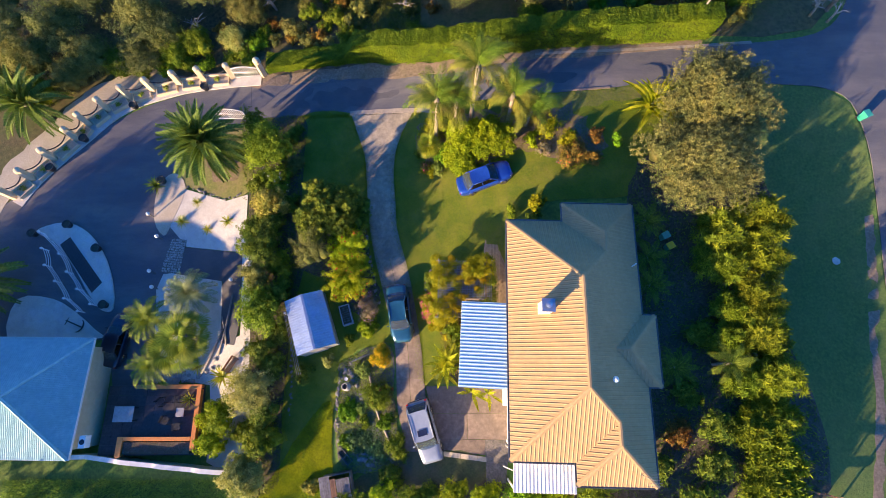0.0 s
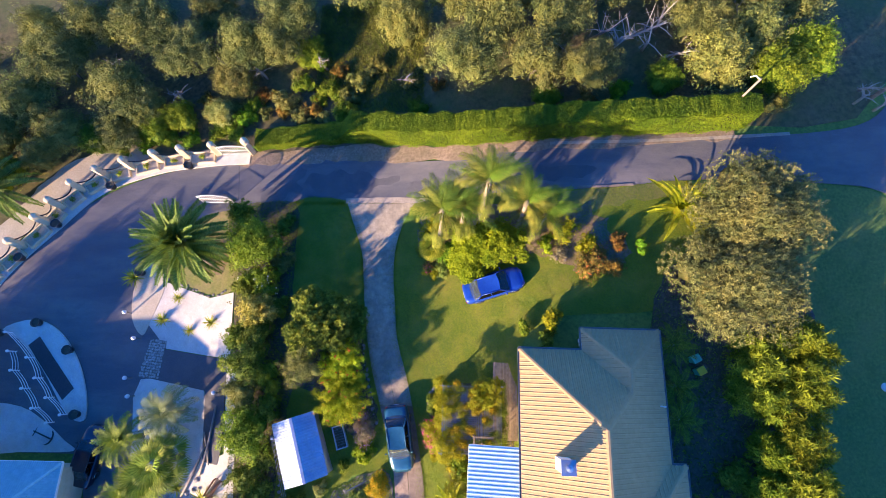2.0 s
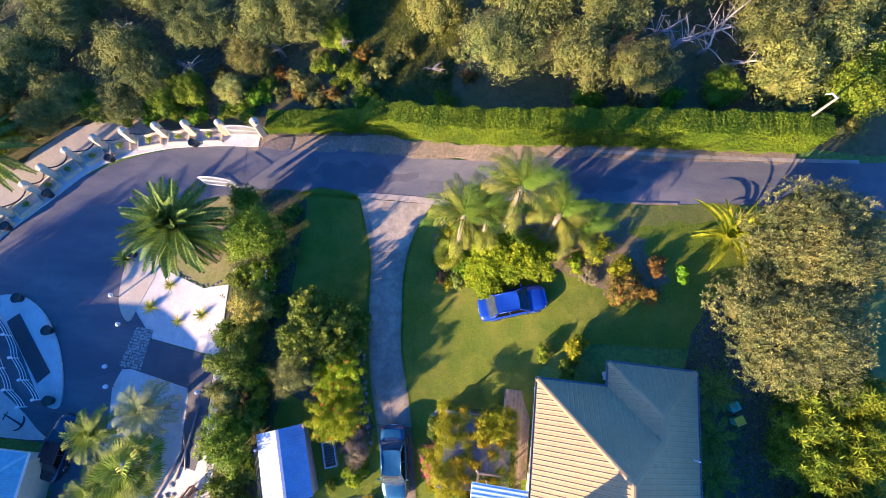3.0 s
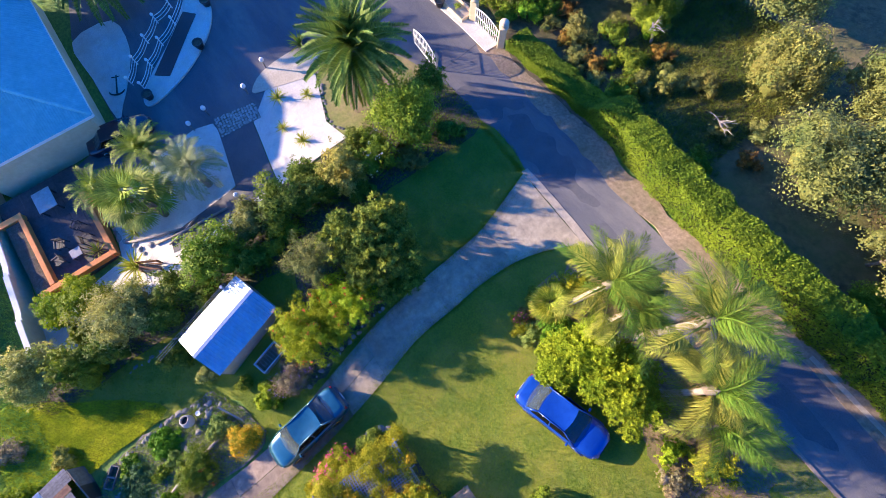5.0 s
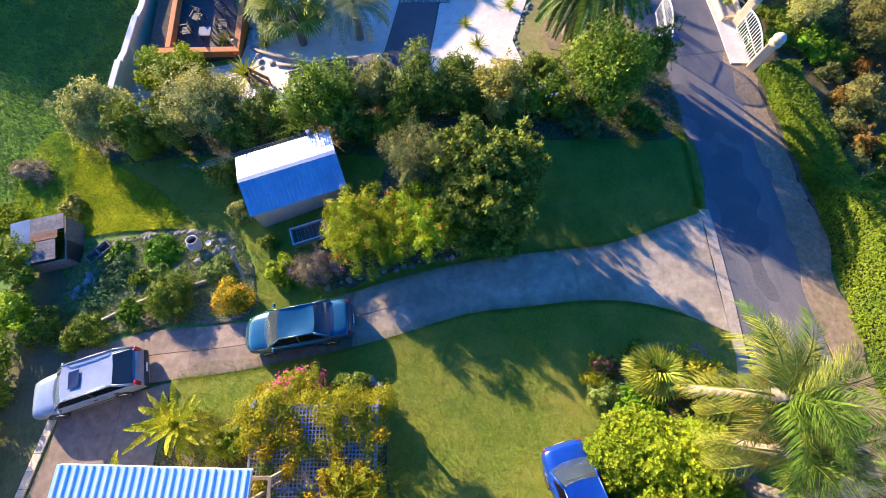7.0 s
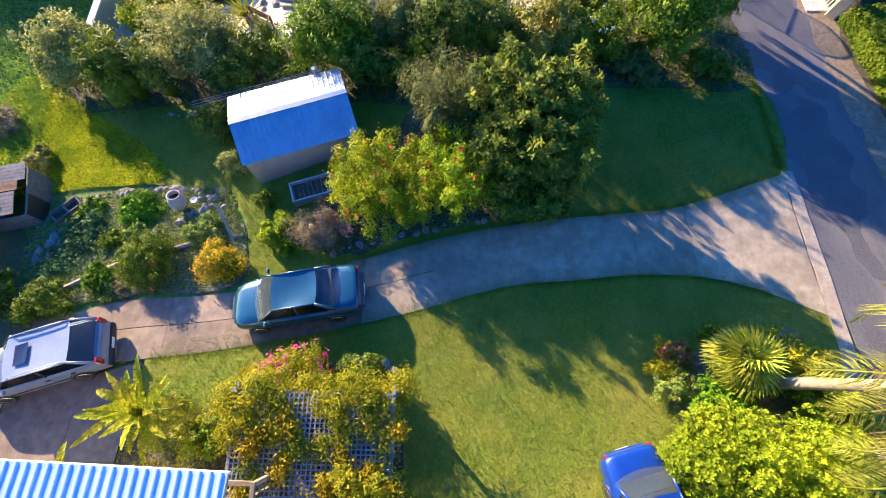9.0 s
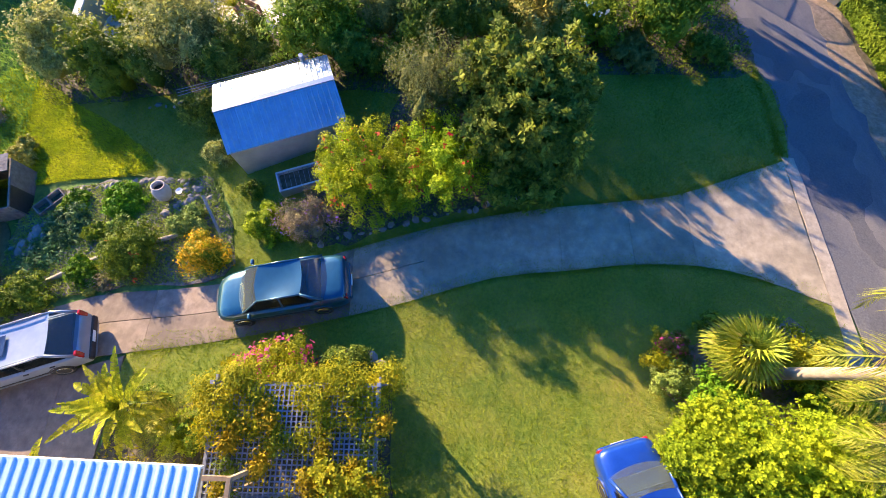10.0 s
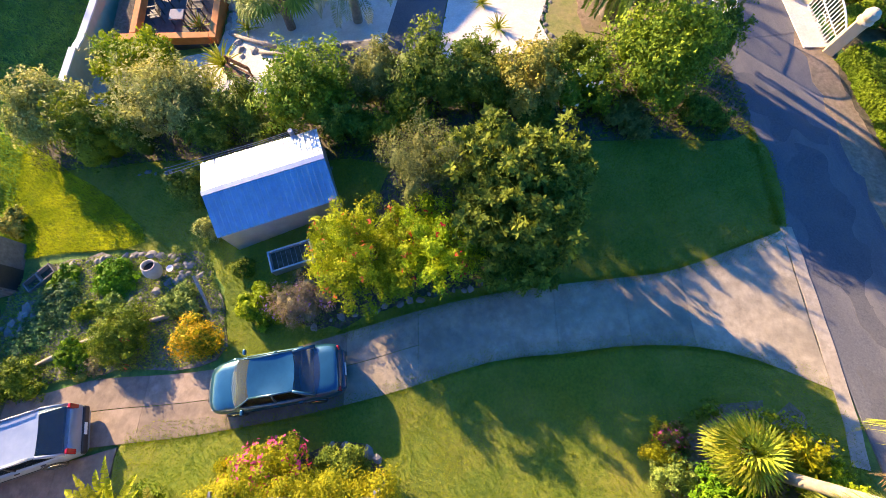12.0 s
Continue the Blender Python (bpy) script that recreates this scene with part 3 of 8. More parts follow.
def plant(name, label, category, x, y, r, h, material, leaves=3000, size=0.14, lobes=6, seed=1, aspect=0.5, group="", flowers=None, flower_count=40, flower_size=0.12, base=0.12, spread=None, z=None, trunk=None, flat=0.36, ry=None, lift=0.0, clump=10, rays=0, open_crown=False, sprigs=0, each=9):
    """A shrub or tree: stem and limbs, a crown of leaves in clumps, and flowers if it has any."""
    rng = np.random.default_rng(seed)
    top = thing(name, label, category, x, y, z, 0, group)
    ry = ry or r
    near = -10 < x < 6 and -3 < y < 20
    lob = []
    for i in range(lobes):
        a = 2.4 * i + rng.uniform(-0.5, 0.5)
        q = 0.66 * math.sqrt(i / max(1, lobes - 1)) if lobes > 1 else 0
        s = rng.uniform(0.36, 0.62) if lobes > 1 else 1.0
        hh = h * (1.0 - 0.45 * q * q) * rng.uniform(0.78, 1.02)
        rz_ = (0.5 * hh if h < 4.6 else 0.36 * hh) if lobes > 1 else 0.5 * h
        lob.append((math.cos(a) * q * r, math.sin(a) * q * ry, hh - rz_, r * s, ry * s, rz_))
    shoots = [(l[0] + rng.uniform(-0.7, 0.7) * l[3], l[1] + rng.uniform(-0.7, 0.7) * l[4], l[2] + l[5] * rng.uniform(0.65, 1.05), l[3] * 0.22, l[4] * 0.22, l[5] * rng.uniform(0.25, 0.5)) for l in lob for _ in range(3)] if lobes > 3 else []
    tufts = []
    for l in (lob if lobes > 3 else []):
        for _ in range(11 if open_crown else 6 if r > 1.1 else 3):
            d = rng.normal(size=3)
            d[2] = abs(d[2]) * 0.9
            d /= np.linalg.norm(d)
            k = rng.uniform(0.2, 0.36) if open_crown else rng.uniform(0.3, 0.5)
            o = 0.98 if near else 0.8
            tufts.append((l[0] + d[0] * l[3] * o, l[1] + d[1] * l[4] * o, l[2] + d[2] * l[5] * o, l[3] * k, l[4] * k, min(l[5], 1.2 * l[3]) * k))
    lob_all = tufts + shoots + ([] if open_crown or (near and r > 1.5 and not sprigs) else lob) if tufts else lob
    if rays:
        lob_all = []
        for k in range(rays):
            d = rng.normal(size=3)
            d[2] = abs(d[2]) * 0.8 + 0.1
            d /= np.linalg.norm(d)
            end = rng.uniform(0.8, 1.12)
            for q in (0.45, 0.7, 1.0):
                lob_all.append((d[0] * r * q * end, d[1] * ry * q * end, 0.25 * h + d[2] * h * 0.78 * q * end, 0.13 * r, 0.13 * r, 0.11 * h))
    if sprigs:
        put_mesh("crown", quads_mesh("crown", sprig_quads(rng, lob_all, sprigs, each, size, aspect), material), top)
    else:
        put_mesh("crown", quads_mesh("crown", leaf_quads(rng, lob_all, int(leaves * (3.6 if near else 1.55)), size * (0.74 if near else 0.98), aspect * 1.45, clump, spread if spread else 0.055 * r, flat=flat), material), top)
    if lobes > 3 and (not rays or h > 3):
        core = bmesh.new()
        for l in lob:
            made = bmesh.ops.create_icosphere(core, subdivisions=2 if h > 3 else 1, radius=1.0, matrix=Matrix.Translation(l[:3]) @ Matrix.Diagonal([v * (0.75 if open_crown and not near else 0.4 if near and r > 1.5 else 0.55 if near else 0.48 if h > 3.5 else 0.64) for v in l[3:]] + [1]))["verts"]
            for w in made:
                w.co += (w.co - Vector(l[:3])) * 0.6 * noise.noise(w.co * (2.2 / max(0.4, l[3])) + Vector((seed, 0, 0)))
        part("inner_foliage", core, material, top, smooth=True)
    wood(rng, (0, 0, -0.1), [(l[0], l[1], l[2]) for l in lob], trunk or max(0.03, 0.035 * h), "trunk" if h > 2.4 else "stem", top)
    if flowers:
        tips = lob_all[2::3] if rays else [(a, b, c, p * 1.12, q * 1.12, s * 1.14) for a, b, c, p, q, s in lob]
        put_mesh("blossom", quads_mesh("blossom", leaf_quads(rng, tips, flower_count, flower_size, 0.9, 3, 0.07, 0.92, 0.3, 0.1), flowers), top, flowers.replace("_", " ") + "s")["kind"] = "stuff"
    return top


def frond_mesh(name, length, count, leaflet, width, arch, droop, seed, material, plume=0.0, vee=0.35):
    """A feather frond along +x: a rib that arches down and leaflets on both sides."""
    rng = np.random.default_rng(seed)
    s = np.linspace(0, 1, 14)
    ang = arch[0] + (arch[1] - arch[0]) * s ** 1.3
    pts = np.zeros((14, 3))
    for i in range(1, 14):
        pts[i] = pts[i - 1] + np.array((math.cos(ang[i]), 0, math.sin(ang[i]))) * length / 13
    quads = []
    for i in range(13):
        w0, w1 = 0.035 * (1 - s[i]) + 0.006, 0.035 * (1 - s[i + 1]) + 0.006
        quads.append([pts[i] + (0, w0, 0), pts[i] - (0, w0, 0), pts[i + 1] - (0, w1, 0), pts[i + 1] + (0, w1, 0)])
    for k in range(count):
        t = 0.14 + 0.86 * (k + 0.5) / count
        f = t * 13
        i = min(12, int(f))
        p = pts[i] + (pts[i + 1] - pts[i]) * (f - i)
        fw = pts[i + 1] - pts[i]
        fw = fw / np.linalg.norm(fw)
        L = leaflet * (0.45 + 0.75 * math.sin(math.pi * min(1, 0.2 + t * 0.85))) * rng.uniform(0.85, 1.1)
        for side in (-1, 1):
            up = vee + rng.uniform(-plume, plume)
            dirn = np.array((0, side * 1.0, up)) + fw * (0.55 + 0.6 * t)
            dirn /= np.linalg.norm(dirn)
            tip = p + dirn * L + np.array((0, 0, -droop * L * rng.uniform(0.7, 1.2)))
            mid = p + dirn * L * 0.5 + np.array((0, 0, -droop * L * 0.15))
            wv = fw * width
            quads.append([p, mid + wv, tip, mid - wv])
    return quads_mesh(name, np.array(quads), material)


def palm(name, label, x, y, height, trunk_r, fronds, meshes, seed, pitch=(70, -35), lean=(0, 0), dead=0, dead_mesh=None, z=None, bulge=1.3, group="", wind=0, old=()):
    """A feather palm: ringed trunk, crown shaft, fronds turned round it."""
    rng = np.random.default_rng(seed)
    top = thing(name, label, "palm tree", x, y, z, 0, group)
    bm = bmesh.new()
    n = 14
    tube(bm, [(lean[0] * (i / n) ** 1.4, lean[1] * (i / n) ** 1.4, -0.15 + (height + 0.15) * i / n) for i in range(n + 1)],
         [trunk_r * (bulge if i == 0 else 1.0 + (0.06 if i % 2 else 0)) * (1 - 0.18 * i / n) for i in range(n + 1)], 12)
    part("trunk", bm, "bark" if trunk_r > 0.3 else "palm_trunk", top, smooth=True)
    if wind:
        part("crown_base", lathe(bmesh.new(), ((trunk_r * 0.8, -0.75), (trunk_r * 1.15, -0.45), (trunk_r * 1.4, -0.1), (trunk_r * 1.0, 0.25), (0.03, 0.6)), 10, Matrix.Translation((lean[0], lean[1], height))), "bark", top, "shaggy brown leaf bases", smooth=True)
    for i in range(fronds + dead):
        if i < fronds:
            q = (i + 0.5) / fronds
            pt = pitch[0] + (pitch[1] - pitch[0]) * q ** 0.85 + rng.uniform(-7, 7)
            me = old[i % len(old)] if old and (q > 0.5 or i % 3 == 1) else meshes[i % len(meshes)]
        else:
            pt, me = rng.uniform(-78, -55), dead_mesh
        az = 137.5 * i + rng.uniform(-14, 14)
        if wind and i >= fronds:
            az = 75 + rng.uniform(-75, 75)
        if wind and i < fronds and math.sin(radians(az)) < -0.1 and rng.random() < 0.6:
            az = -az + rng.uniform(-20, 20)
        put_mesh("frond" if i < fronds else "dead_frond", me, top, "" if i < fronds else "hanging brown dead frond", pose(lean[0], lean[1], height - 0.05, 0, -pt, az) @ Matrix.Scale(rng.uniform(0.8, 1.08) if wind else 1.0, 4))
    return top


def fan_leaf_mesh(name, stalk, radius, segments, sweep, seed, material, fold=0.12):
    """A fan leaf along +x: a stalk and pointed segments that spread from its end."""
    rng = np.random.default_rng(seed)
    quads = []
    for i in range(4):
        a, b = np.array((stalk * i / 4, 0, 0.12 * stalk * math.sin(i / 4 * 2))), np.array((stalk * (i + 1) / 4, 0, 0.12 * stalk * math.sin((i + 1) / 4 * 2)))
        quads.append([a + (0, 0.018, 0), a - (0, 0.018, 0), b - (0, 0.012, 0), b + (0, 0.012, 0)])
    e = np.array((stalk, 0, 0.12 * stalk * math.sin(2)))
    for k in range(segments):
        a = math.radians(-sweep / 2 + sweep * (k + 0.5) / segments)
        L = radius * (0.75 + 0.3 * math.cos(a * 0.6)) * rng.uniform(0.9, 1.05)
        d = np.array((math.cos(a), math.sin(a), 0))
        s = np.array((-math.sin(a), math.cos(a), 0))
        w = L * math.radians(sweep) / segments * 0.42
        mid = e + d * L * 0.6 + (0, 0, fold * (k % 2))
        quads.append([e, mid + s * w, e + d * L + (0, 0, -0.22 * L), mid - s * w])
    return quads_mesh(name, np.array(quads), material)


def fan_palm(name, label, x, y, height, leaves, meshes, seed, trunk_r=0.16, group="", z=None):
    rng = np.random.default_rng(seed)
    top = thing(name, label, "palm tree", x, y, z, 0, group)
    bm = bmesh.new()
    tube(bm, [(0, 0, -0.1 + height * i / 6) for i in range(7)], [trunk_r * (1.15 - 0.05 * i + 0.08 * (i % 2)) for i in range(7)], 10)
    part("trunk", bm, "bark", top, smooth=True)
    for i in range(leaves):
        q = (i + 0.5) / leaves
        put_mesh("leaf", meshes[i % len(meshes)], top, "", pose(0, 0, height - 0.15, 0, -(72 - 105 * q + rng.uniform(-8, 8)), 137.5 * i + rng.uniform(-12, 12)))
    return top


def tuft(name, label, category, x, y, leaves, mesh, seed, pitch=(75, 10), z=None, group="", scale=1.0):
    """A rosette of stiff leaves on the ground."""
    rng = np.random.default_rng(seed)
    top = thing(name, label, category, x, y, z, 0, group)
    for i in range(leaves):
        q = (i + 0.5) / leaves
        put_mesh("leaf", mesh, top, "", pose(0, 0, 0.02, 0, -(pitch[0] + (pitch[1] - pitch[0]) * q + rng.uniform(-6, 6)), 137.5 * i + rng.uniform(-15, 15)) @ Matrix.Scale(scale * rng.uniform(0.8, 1.1), 4))
    return top


def blade_mesh(name, length, width, arch, material, steps=6, droop=0.0):
    """A long single leaf along +x with a fold down its middle."""
    quads, p, a = [], np.zeros(3), arch[0]
    for i in range(steps):
        t0, t1 = i / steps, (i + 1) / steps
        a = arch[0] + (arch[1] - arch[0]) * t1
        q = p + np.array((math.cos(a), 0, math.sin(a))) * length / steps
        w0, w1 = (width * math.sin(math.pi * min(1.0, 0.18 + 0.82 * t)) for t in (t0, t1))
        for s in (-1, 1):
            quads.append([p, p + (0, s * w0, w0 * 0.35 - droop * w0), q + (0, s * w1, w1 * 0.35 - droop * w1), q])
        p = q
    return quads_mesh(name, np.array(quads), material)


# ---- the ground ----
def ground_sheet():
    fine = list(np.arange(-62, 62.01, 1.0))
    xs = [-1500, -700, -350, -180, -110, -80] + fine + [80, 110, 180, 350, 700, 1500]
    ys = [-1500, -700, -350, -180, -110, -80] + fine + [80, 110, 180, 350, 700, 1500]
    verts = [(x, y, ground_z(x, y) + (0.06 * noise.noise((x * 0.35, y * 0.35, 0)) - 0.04)) for y in ys for x in xs]
    n = len(xs)
    faces = [(j * n + i, j * n + i + 1, (j + 1) * n + i + 1, (j + 1) * n + i) for j in range(len(ys) - 1) for i in range(n - 1)]
    return tagged(new("ground", mesh_of("ground", verts, faces, "rough_grass", True)), "rough green grass on sloping ground", "ground", kind="structure")


ground_sheet()

ROAD_N = [(50, 64), (40.5, 64), (38.2, 48), (36.4, 37), (35.0, 32.0), (33.4, 29.2), (31.2, 27.8), (27.8, 27.25), (24.6, 27.1), (20.6, 27.0), (13.7, 26.8), (6.4, 26.9), (2.2, 26.4), (-4.5, 26.9), (-9, 28.0), (-17.6, 27.9), (-23.0, 27.7), (-26.9, 26.8), (-30.1, 25.4), (-33.4, 23.1), (-35.4, 21.1), (-37.3, 19.1), (-42, 14.2), (-47, 10.2)]
YARD_S = [(-45.5, 7.6), (-41.8, 5.2), (-38.4, 3.9), (-34, 3.7), (-29.2, 3.6), (-28.3, -0.3), (-25.6, -0.3), (-25.0, 1.8), (-25.0, 6.1), (-24.6, 8.8), (-23.4, 10.1), (-23.2, 12.7), (-25.8, 14.3), (-26.6, 17.6), (-25.0, 19.5), (-22, 22.5), (-18.8, 23.6)]
ROAD_S = [(-16.8, 23.7), (-13.8, 23.8), (-8.4, 23.55), (-3.2, 23.6), (5.5, 23.2), (11.6, 23.05), (14.0, 23.3), (21.0, 23.7), (28.5, 23.1), (31.1, 22.7), (32.9, 21.4), (33.6, 18.0), (33.7, 14.4), (33.7, 10.5), (33.5, 6.2), (32.7, 1.2), (31.6, -3.0), (30.2, -9.0), (27.8, -30)]
ROAD_E = [(36, -30), (38.5, -5), (40.5, 10), (43, 25), (46, 42), (50, 63)]
tagged(drape("road", smooth_line(ROAD_N, 3)[:-1] + [ROAD_N[-1]] + YARD_S + smooth_line(ROAD_S, 3)[:-1] + [ROAD_S[-1]] + ROAD_E, "asphalt", 0.03, 1.5), "worn grey asphalt lane bending past the gate", "road", kind="structure")

# beyond x = 23 the dark floor colour stands for shade on green grass
FOREST_EDGE = [(-60, 2), (-51, 6), (-44, 14.5), (-40, 19.5), (-35.5, 24.5), (-30.5, 27.8), (-24, 29.2), (-16, 29.8), (-8, 30.6), (4, 29.4), (14, 29.0), (22.8, 28.0), (27, 27.7), (31.2, 28.4), (34.2, 31.6), (35.8, 37), (37.4, 48), (38, 60), (-60, 60)]
tagged(drape("bush_floor", FOREST_EDGE, "bush_floor", 0.02, 2.5), "dry grass and leaf litter under the bush, standing for shaded grass north-east", "ground", kind="structure")
VERGE = ribbon(smooth_line([(-18.6, 28.5), (-15.6, 28.4), (-13.5, 28.35), (-11, 28.3), (-8, 28.2), (-4.5, 27.5), (0, 27.1), (4, 27.2), (10, 27.15), (18, 27.3), (22, 27.6)], 4), 1.5)
tagged(drape("verge", VERGE, "dirt", 0.045, 1.0, rag=0.5), "bare brown dirt verge below the hedge", "verge", kind="structure")

# grass strip east of the yard, with a worn track beside the street
EAST_STRIP = [(23.6, -30), (24.0, -9), (24.9, 5), (25.0, 15), (22.0, 19.0), (21.2, 23.6), (28.5, 23.0), (31.0, 22.6), (32.8, 21.3), (33.5, 18.0), (33.6, 14.4), (33.6, 10.5), (33.4, 6.2), (32.6, 1.2), (31.5, -3.0), (30.1, -9.0), (27.7, -30)]
tagged(drape("east_verge", EAST_STRIP, "dull_grass", 0.025, 1.5), "dull mown grass strip beside the street", "verge", kind="structure")
tagged(drape("worn_track", ribbon(smooth_line([(33.0, 12.0), (32.8, 8.0), (32.3, 5.0), (31.6, 2.8), (30.8, -0.8), (29.2, -5.9), (28.2, -10.0), (26.4, -28)], 8), 0.6), "dirt", 0.035, 1.0, rag=0.25), "worn bare track along the street", "verge", kind="structure")
tagged(drape("gate_forecourt", ribbon(smooth_line([(-44.0, 12.0), (-41.4, 16.6), (-39.6, 19.6), (-37.4, 22.6), (-35.6, 25.0), (-33.6, 27.0), (-31.0, 28.4), (-27.6, 29.4)], 4), 2.6), "sand_paving", 0.05, 1.0, rag=0.4), "pale sandy ground behind the pillar wall", "pavement", kind="structure")
# the near lawns
LAWN_EAST = smooth_line([(-1.5, -0.2), (-2.0, 3.8), (-2.6, 7.5), (-3.4, 10.7), (-3.9, 12.3), (-4.1, 14.7), (-4.25, 17.2), (-4.2, 19.2), (-3.5, 21.2), (-2.6, 22.7), (0.5, 22.9), (5.5, 22.9), (11.6, 22.8), (14.5, 23.0), (19, 22.8), (19, 17.0), (15.5, 14.0), (8, 13.6), (5.1, 11.0), (4.8, 2.0), (1.5, 0.4)], 3, True)
LAWN_WEST = smooth_line([(-8.6, 23.2), (-7.2, 19.4), (-6.9, 17.2), (-6.6, 13.7), (-6.1, 10.6), (-5.15, 7.2), (-4.5, 4.4), (-4.2, 3.0), (-5.9, 2.9), (-7.4, 2.2), (-8.3, 1.4), (-8.9, -2.0), (-9.0, -5.0), (-10, -8.0), (-13.5, -8.5), (-13.3, -4), (-12.8, 4), (-13.0, 12), (-12.6, 18), (-13.2, 23.4)], 3, True)
under_east = [(x - (0.45 if x < 0 and y > -0.5 else 0), y + (0.3 if y > 22 else 0)) for x, y in LAWN_EAST]
under_west = [(x + (0.45 if x > -8.9 and y > 2.5 else 0), y + (0.45 if y > 22.5 else 0)) for x, y in LAWN_WEST]
tagged(drape("lawn_east", under_east, "lawn", 0.036, 1.0, rag=0.25), "mown green lawn with dry patches", "lawn", kind="structure")
tagged(drape("lawn_west", under_west, "lawn", 0.036, 1.0, rag=0.25), "mown shaded green lawn beside the driveway", "lawn", kind="structure")

# driveway in poured slabs
DW = [(-8.25, 23.1), (-7.0, 19.4), (-6.7, 17.2), (-6.4, 13.7), (-5.9, 10.6), (-5.0, 7.1), (-3.95, 2.6), (-3.75, -1.8), (-3.3, -3.8), (-2.9, -6.6)]
DE = [(-2.6, 23.0), (-3.5, 21.6), (-4.15, 19.6), (-4.3, 17.2), (-4.1, 14.7), (-3.9, 12.3), (-3.0, 9.0), (-2.3, 5.6), (-1.8, 2.2), (-1.6, -0.1), (-1.0, -6.7)]


def at_y(line, y):
    for (x0, y0), (x1, y1) in zip(line, line[1:]):
        if y1 <= y <= y0:
            return x0 + (x1 - x0) * (y0 - y) / (y0 - y1)
    return line[0][0] if y > line[0][1] else line[-1][0]


drive = tagged(new("driveway"), "poured concrete slab driveway with cracks and stains", "driveway", kind="structure")
cuts = [22.9, 19.3, 17.2, 14.7, 9.9, 7.4, 3.4, 0.2, -3.0, -5.2]
W_L, E_L = smooth_line(DW, 4), smooth_line(DE, 4)
for a, b in zip(cuts, cuts[1:]):
    ys = [a - 0.005] + [a + (b - a) * k / 4 for k in (1, 2, 3)] + [b + 0.005]
    west = [(at_y(W_L, y), y) for y in ys]
    east = [(at_y(E_L, y), y) for y in ys]
    if a == cuts[0]:
        west[0], east[0] = (-8.35, 23.44), (-2.7, 23.08)
    halves = [(west, east)]
    if b < 9.5:
        middle = [(w[0] * 0.52 + e[0] * 0.48, w[1] * 0.52 + e[1] * 0.48) for w, e in zip(west, east)]
        halves = [(west, [(x - 0.012 - 0.01 * math.sin(7 * y), y) for x, y in middle]), ([(x + 0.012 - 0.01 * math.sin(7 * y), y) for x, y in middle], east)]
    for one, two in halves:
        drape("slab", one + two[::-1], "concrete" if b > 4 else "old_concrete", 0.055 + random.uniform(-0.004, 0.004), 1.0, 0.15, drive)
apron = tagged(new("parking_apron"), "old brown concrete parking apron in front of the garage", "pavement", kind="structure")
for x0, x1 in ((-0.98, 1.7), (1.72, 4.9)):
    for y0, y1 in ((-0.4, -2.4), (-2.42, -4.25)):
        drape("slab", [(x0 - (0.5 if x0 < 0 and y0 > -1 else 0), y0), (x0, y1), (x1, y1), (x1, y0)], "old_concrete", 0.05 + random.uniform(-0.005, 0.005), 1.0, 0.15, apron)
drape("slab", [(-0.9, -4.27), (-0.7, -5.0), (3.0, -5.35), (3.0, -4.27)], "old_concrete", 0.03, 0.5, 0.15, apron, "rough broken concrete strip", rag=0.12)
drape("slab", [(3.02, -4.27), (3.02, -7.2), (4.4, -7.2), (4.9, -4.27)], "grey_soil", 0.05, 1.0, 0.15, apron, "grey concrete path slab")
for k in range(6):
    x = -0.75 + 0.64 * k
    drape("kerb_brick", [(x, -5.06 - 0.11 * (x + 0.75)), (x + 0.62, -5.06 - 0.11 * (x + 1.37)), (x + 0.62, -5.4 - 0.11 * (x + 1.37)), (x, -5.4 - 0.11 * (x + 0.75))], "sand_paving", 0.09, 0.5, 0.2, apron)
# concrete crossover strip and kerb along the lane
tagged(drape("crossover", ribbon(smooth_line([(-8.5, 23.66), (-6.9, 23.63), (-4.4, 23.47), (-2.6, 23.3), (-1.4, 23.14), (-0.5, 22.9)], 6), 0.46), "sand_strip", 0.06, 1.0, 0.15, rag=0.05), "pale concrete crossover strip at the lane", "kerb", kind="structure")
tagged(drape("lane_seam", ribbon(smooth_line([(-18.3, 24.4), (-18.45, 25.9), (-18.6, 27.3), (-18.7, 28.3)], 6), 0.09), "asphalt_patch", 0.042, 1.0, 0.1, rag=0.1), "dark seam across the lane at the gate", "road joint", kind="structure")
tagged(drape("kerb", ribbon([(9.9, 23.25), (11.5, 23.2), (13.9, 23.3)], 0.16), "old_concrete", 0.08, 1.0, 0.2), "short pale concrete kerb", "kerb", kind="structure")
tagged(drape("edge_strip", ribbon(smooth_line([(8.0, 27.0), (13.7, 26.85), (20.6, 27.0), (26, 27.2)], 3), 0.25), "sand_strip", 0.05, 1.0), "pale concrete edge strip of the lane", "kerb", kind="structure")
# dark patches in the asphalt
patch_out = [
    [(-9.7, 24.2), (-11.0, 24.6), (-12.2, 25.5), (-11.6, 26.5), (-10.4, 26.3), (-9.6, 26.7), (-8.4, 26.2), (-7.0, 26.3), (-5.6, 25.6), (-4.2, 25.5), (-4.6, 24.9), (-6.0, 24.8), (-6.6, 24.2), (-8.0, 24.4)],
    [(-16.2, 24.3), (-16.4, 25.0), (-15.2, 25.6), (-14.9, 26.6), (-13.6, 26.4), (-12.8, 27.3), (-12.2, 26.6), (-13.0, 25.6), (-12.4, 24.9), (-13.8, 24.5), (-14.6, 24.2)],
    [(-3.4, 24.1), (-1.6, 24.0), (0.6, 24.2), (0.2, 24.8), (-1.4, 25.1), (-3.0, 24.8)],
    [(4.2, 24.0), (7.5, 23.9), (11.0, 24.2), (10.6, 25.0), (6.5, 25.2), (4.0, 24.9)],
]
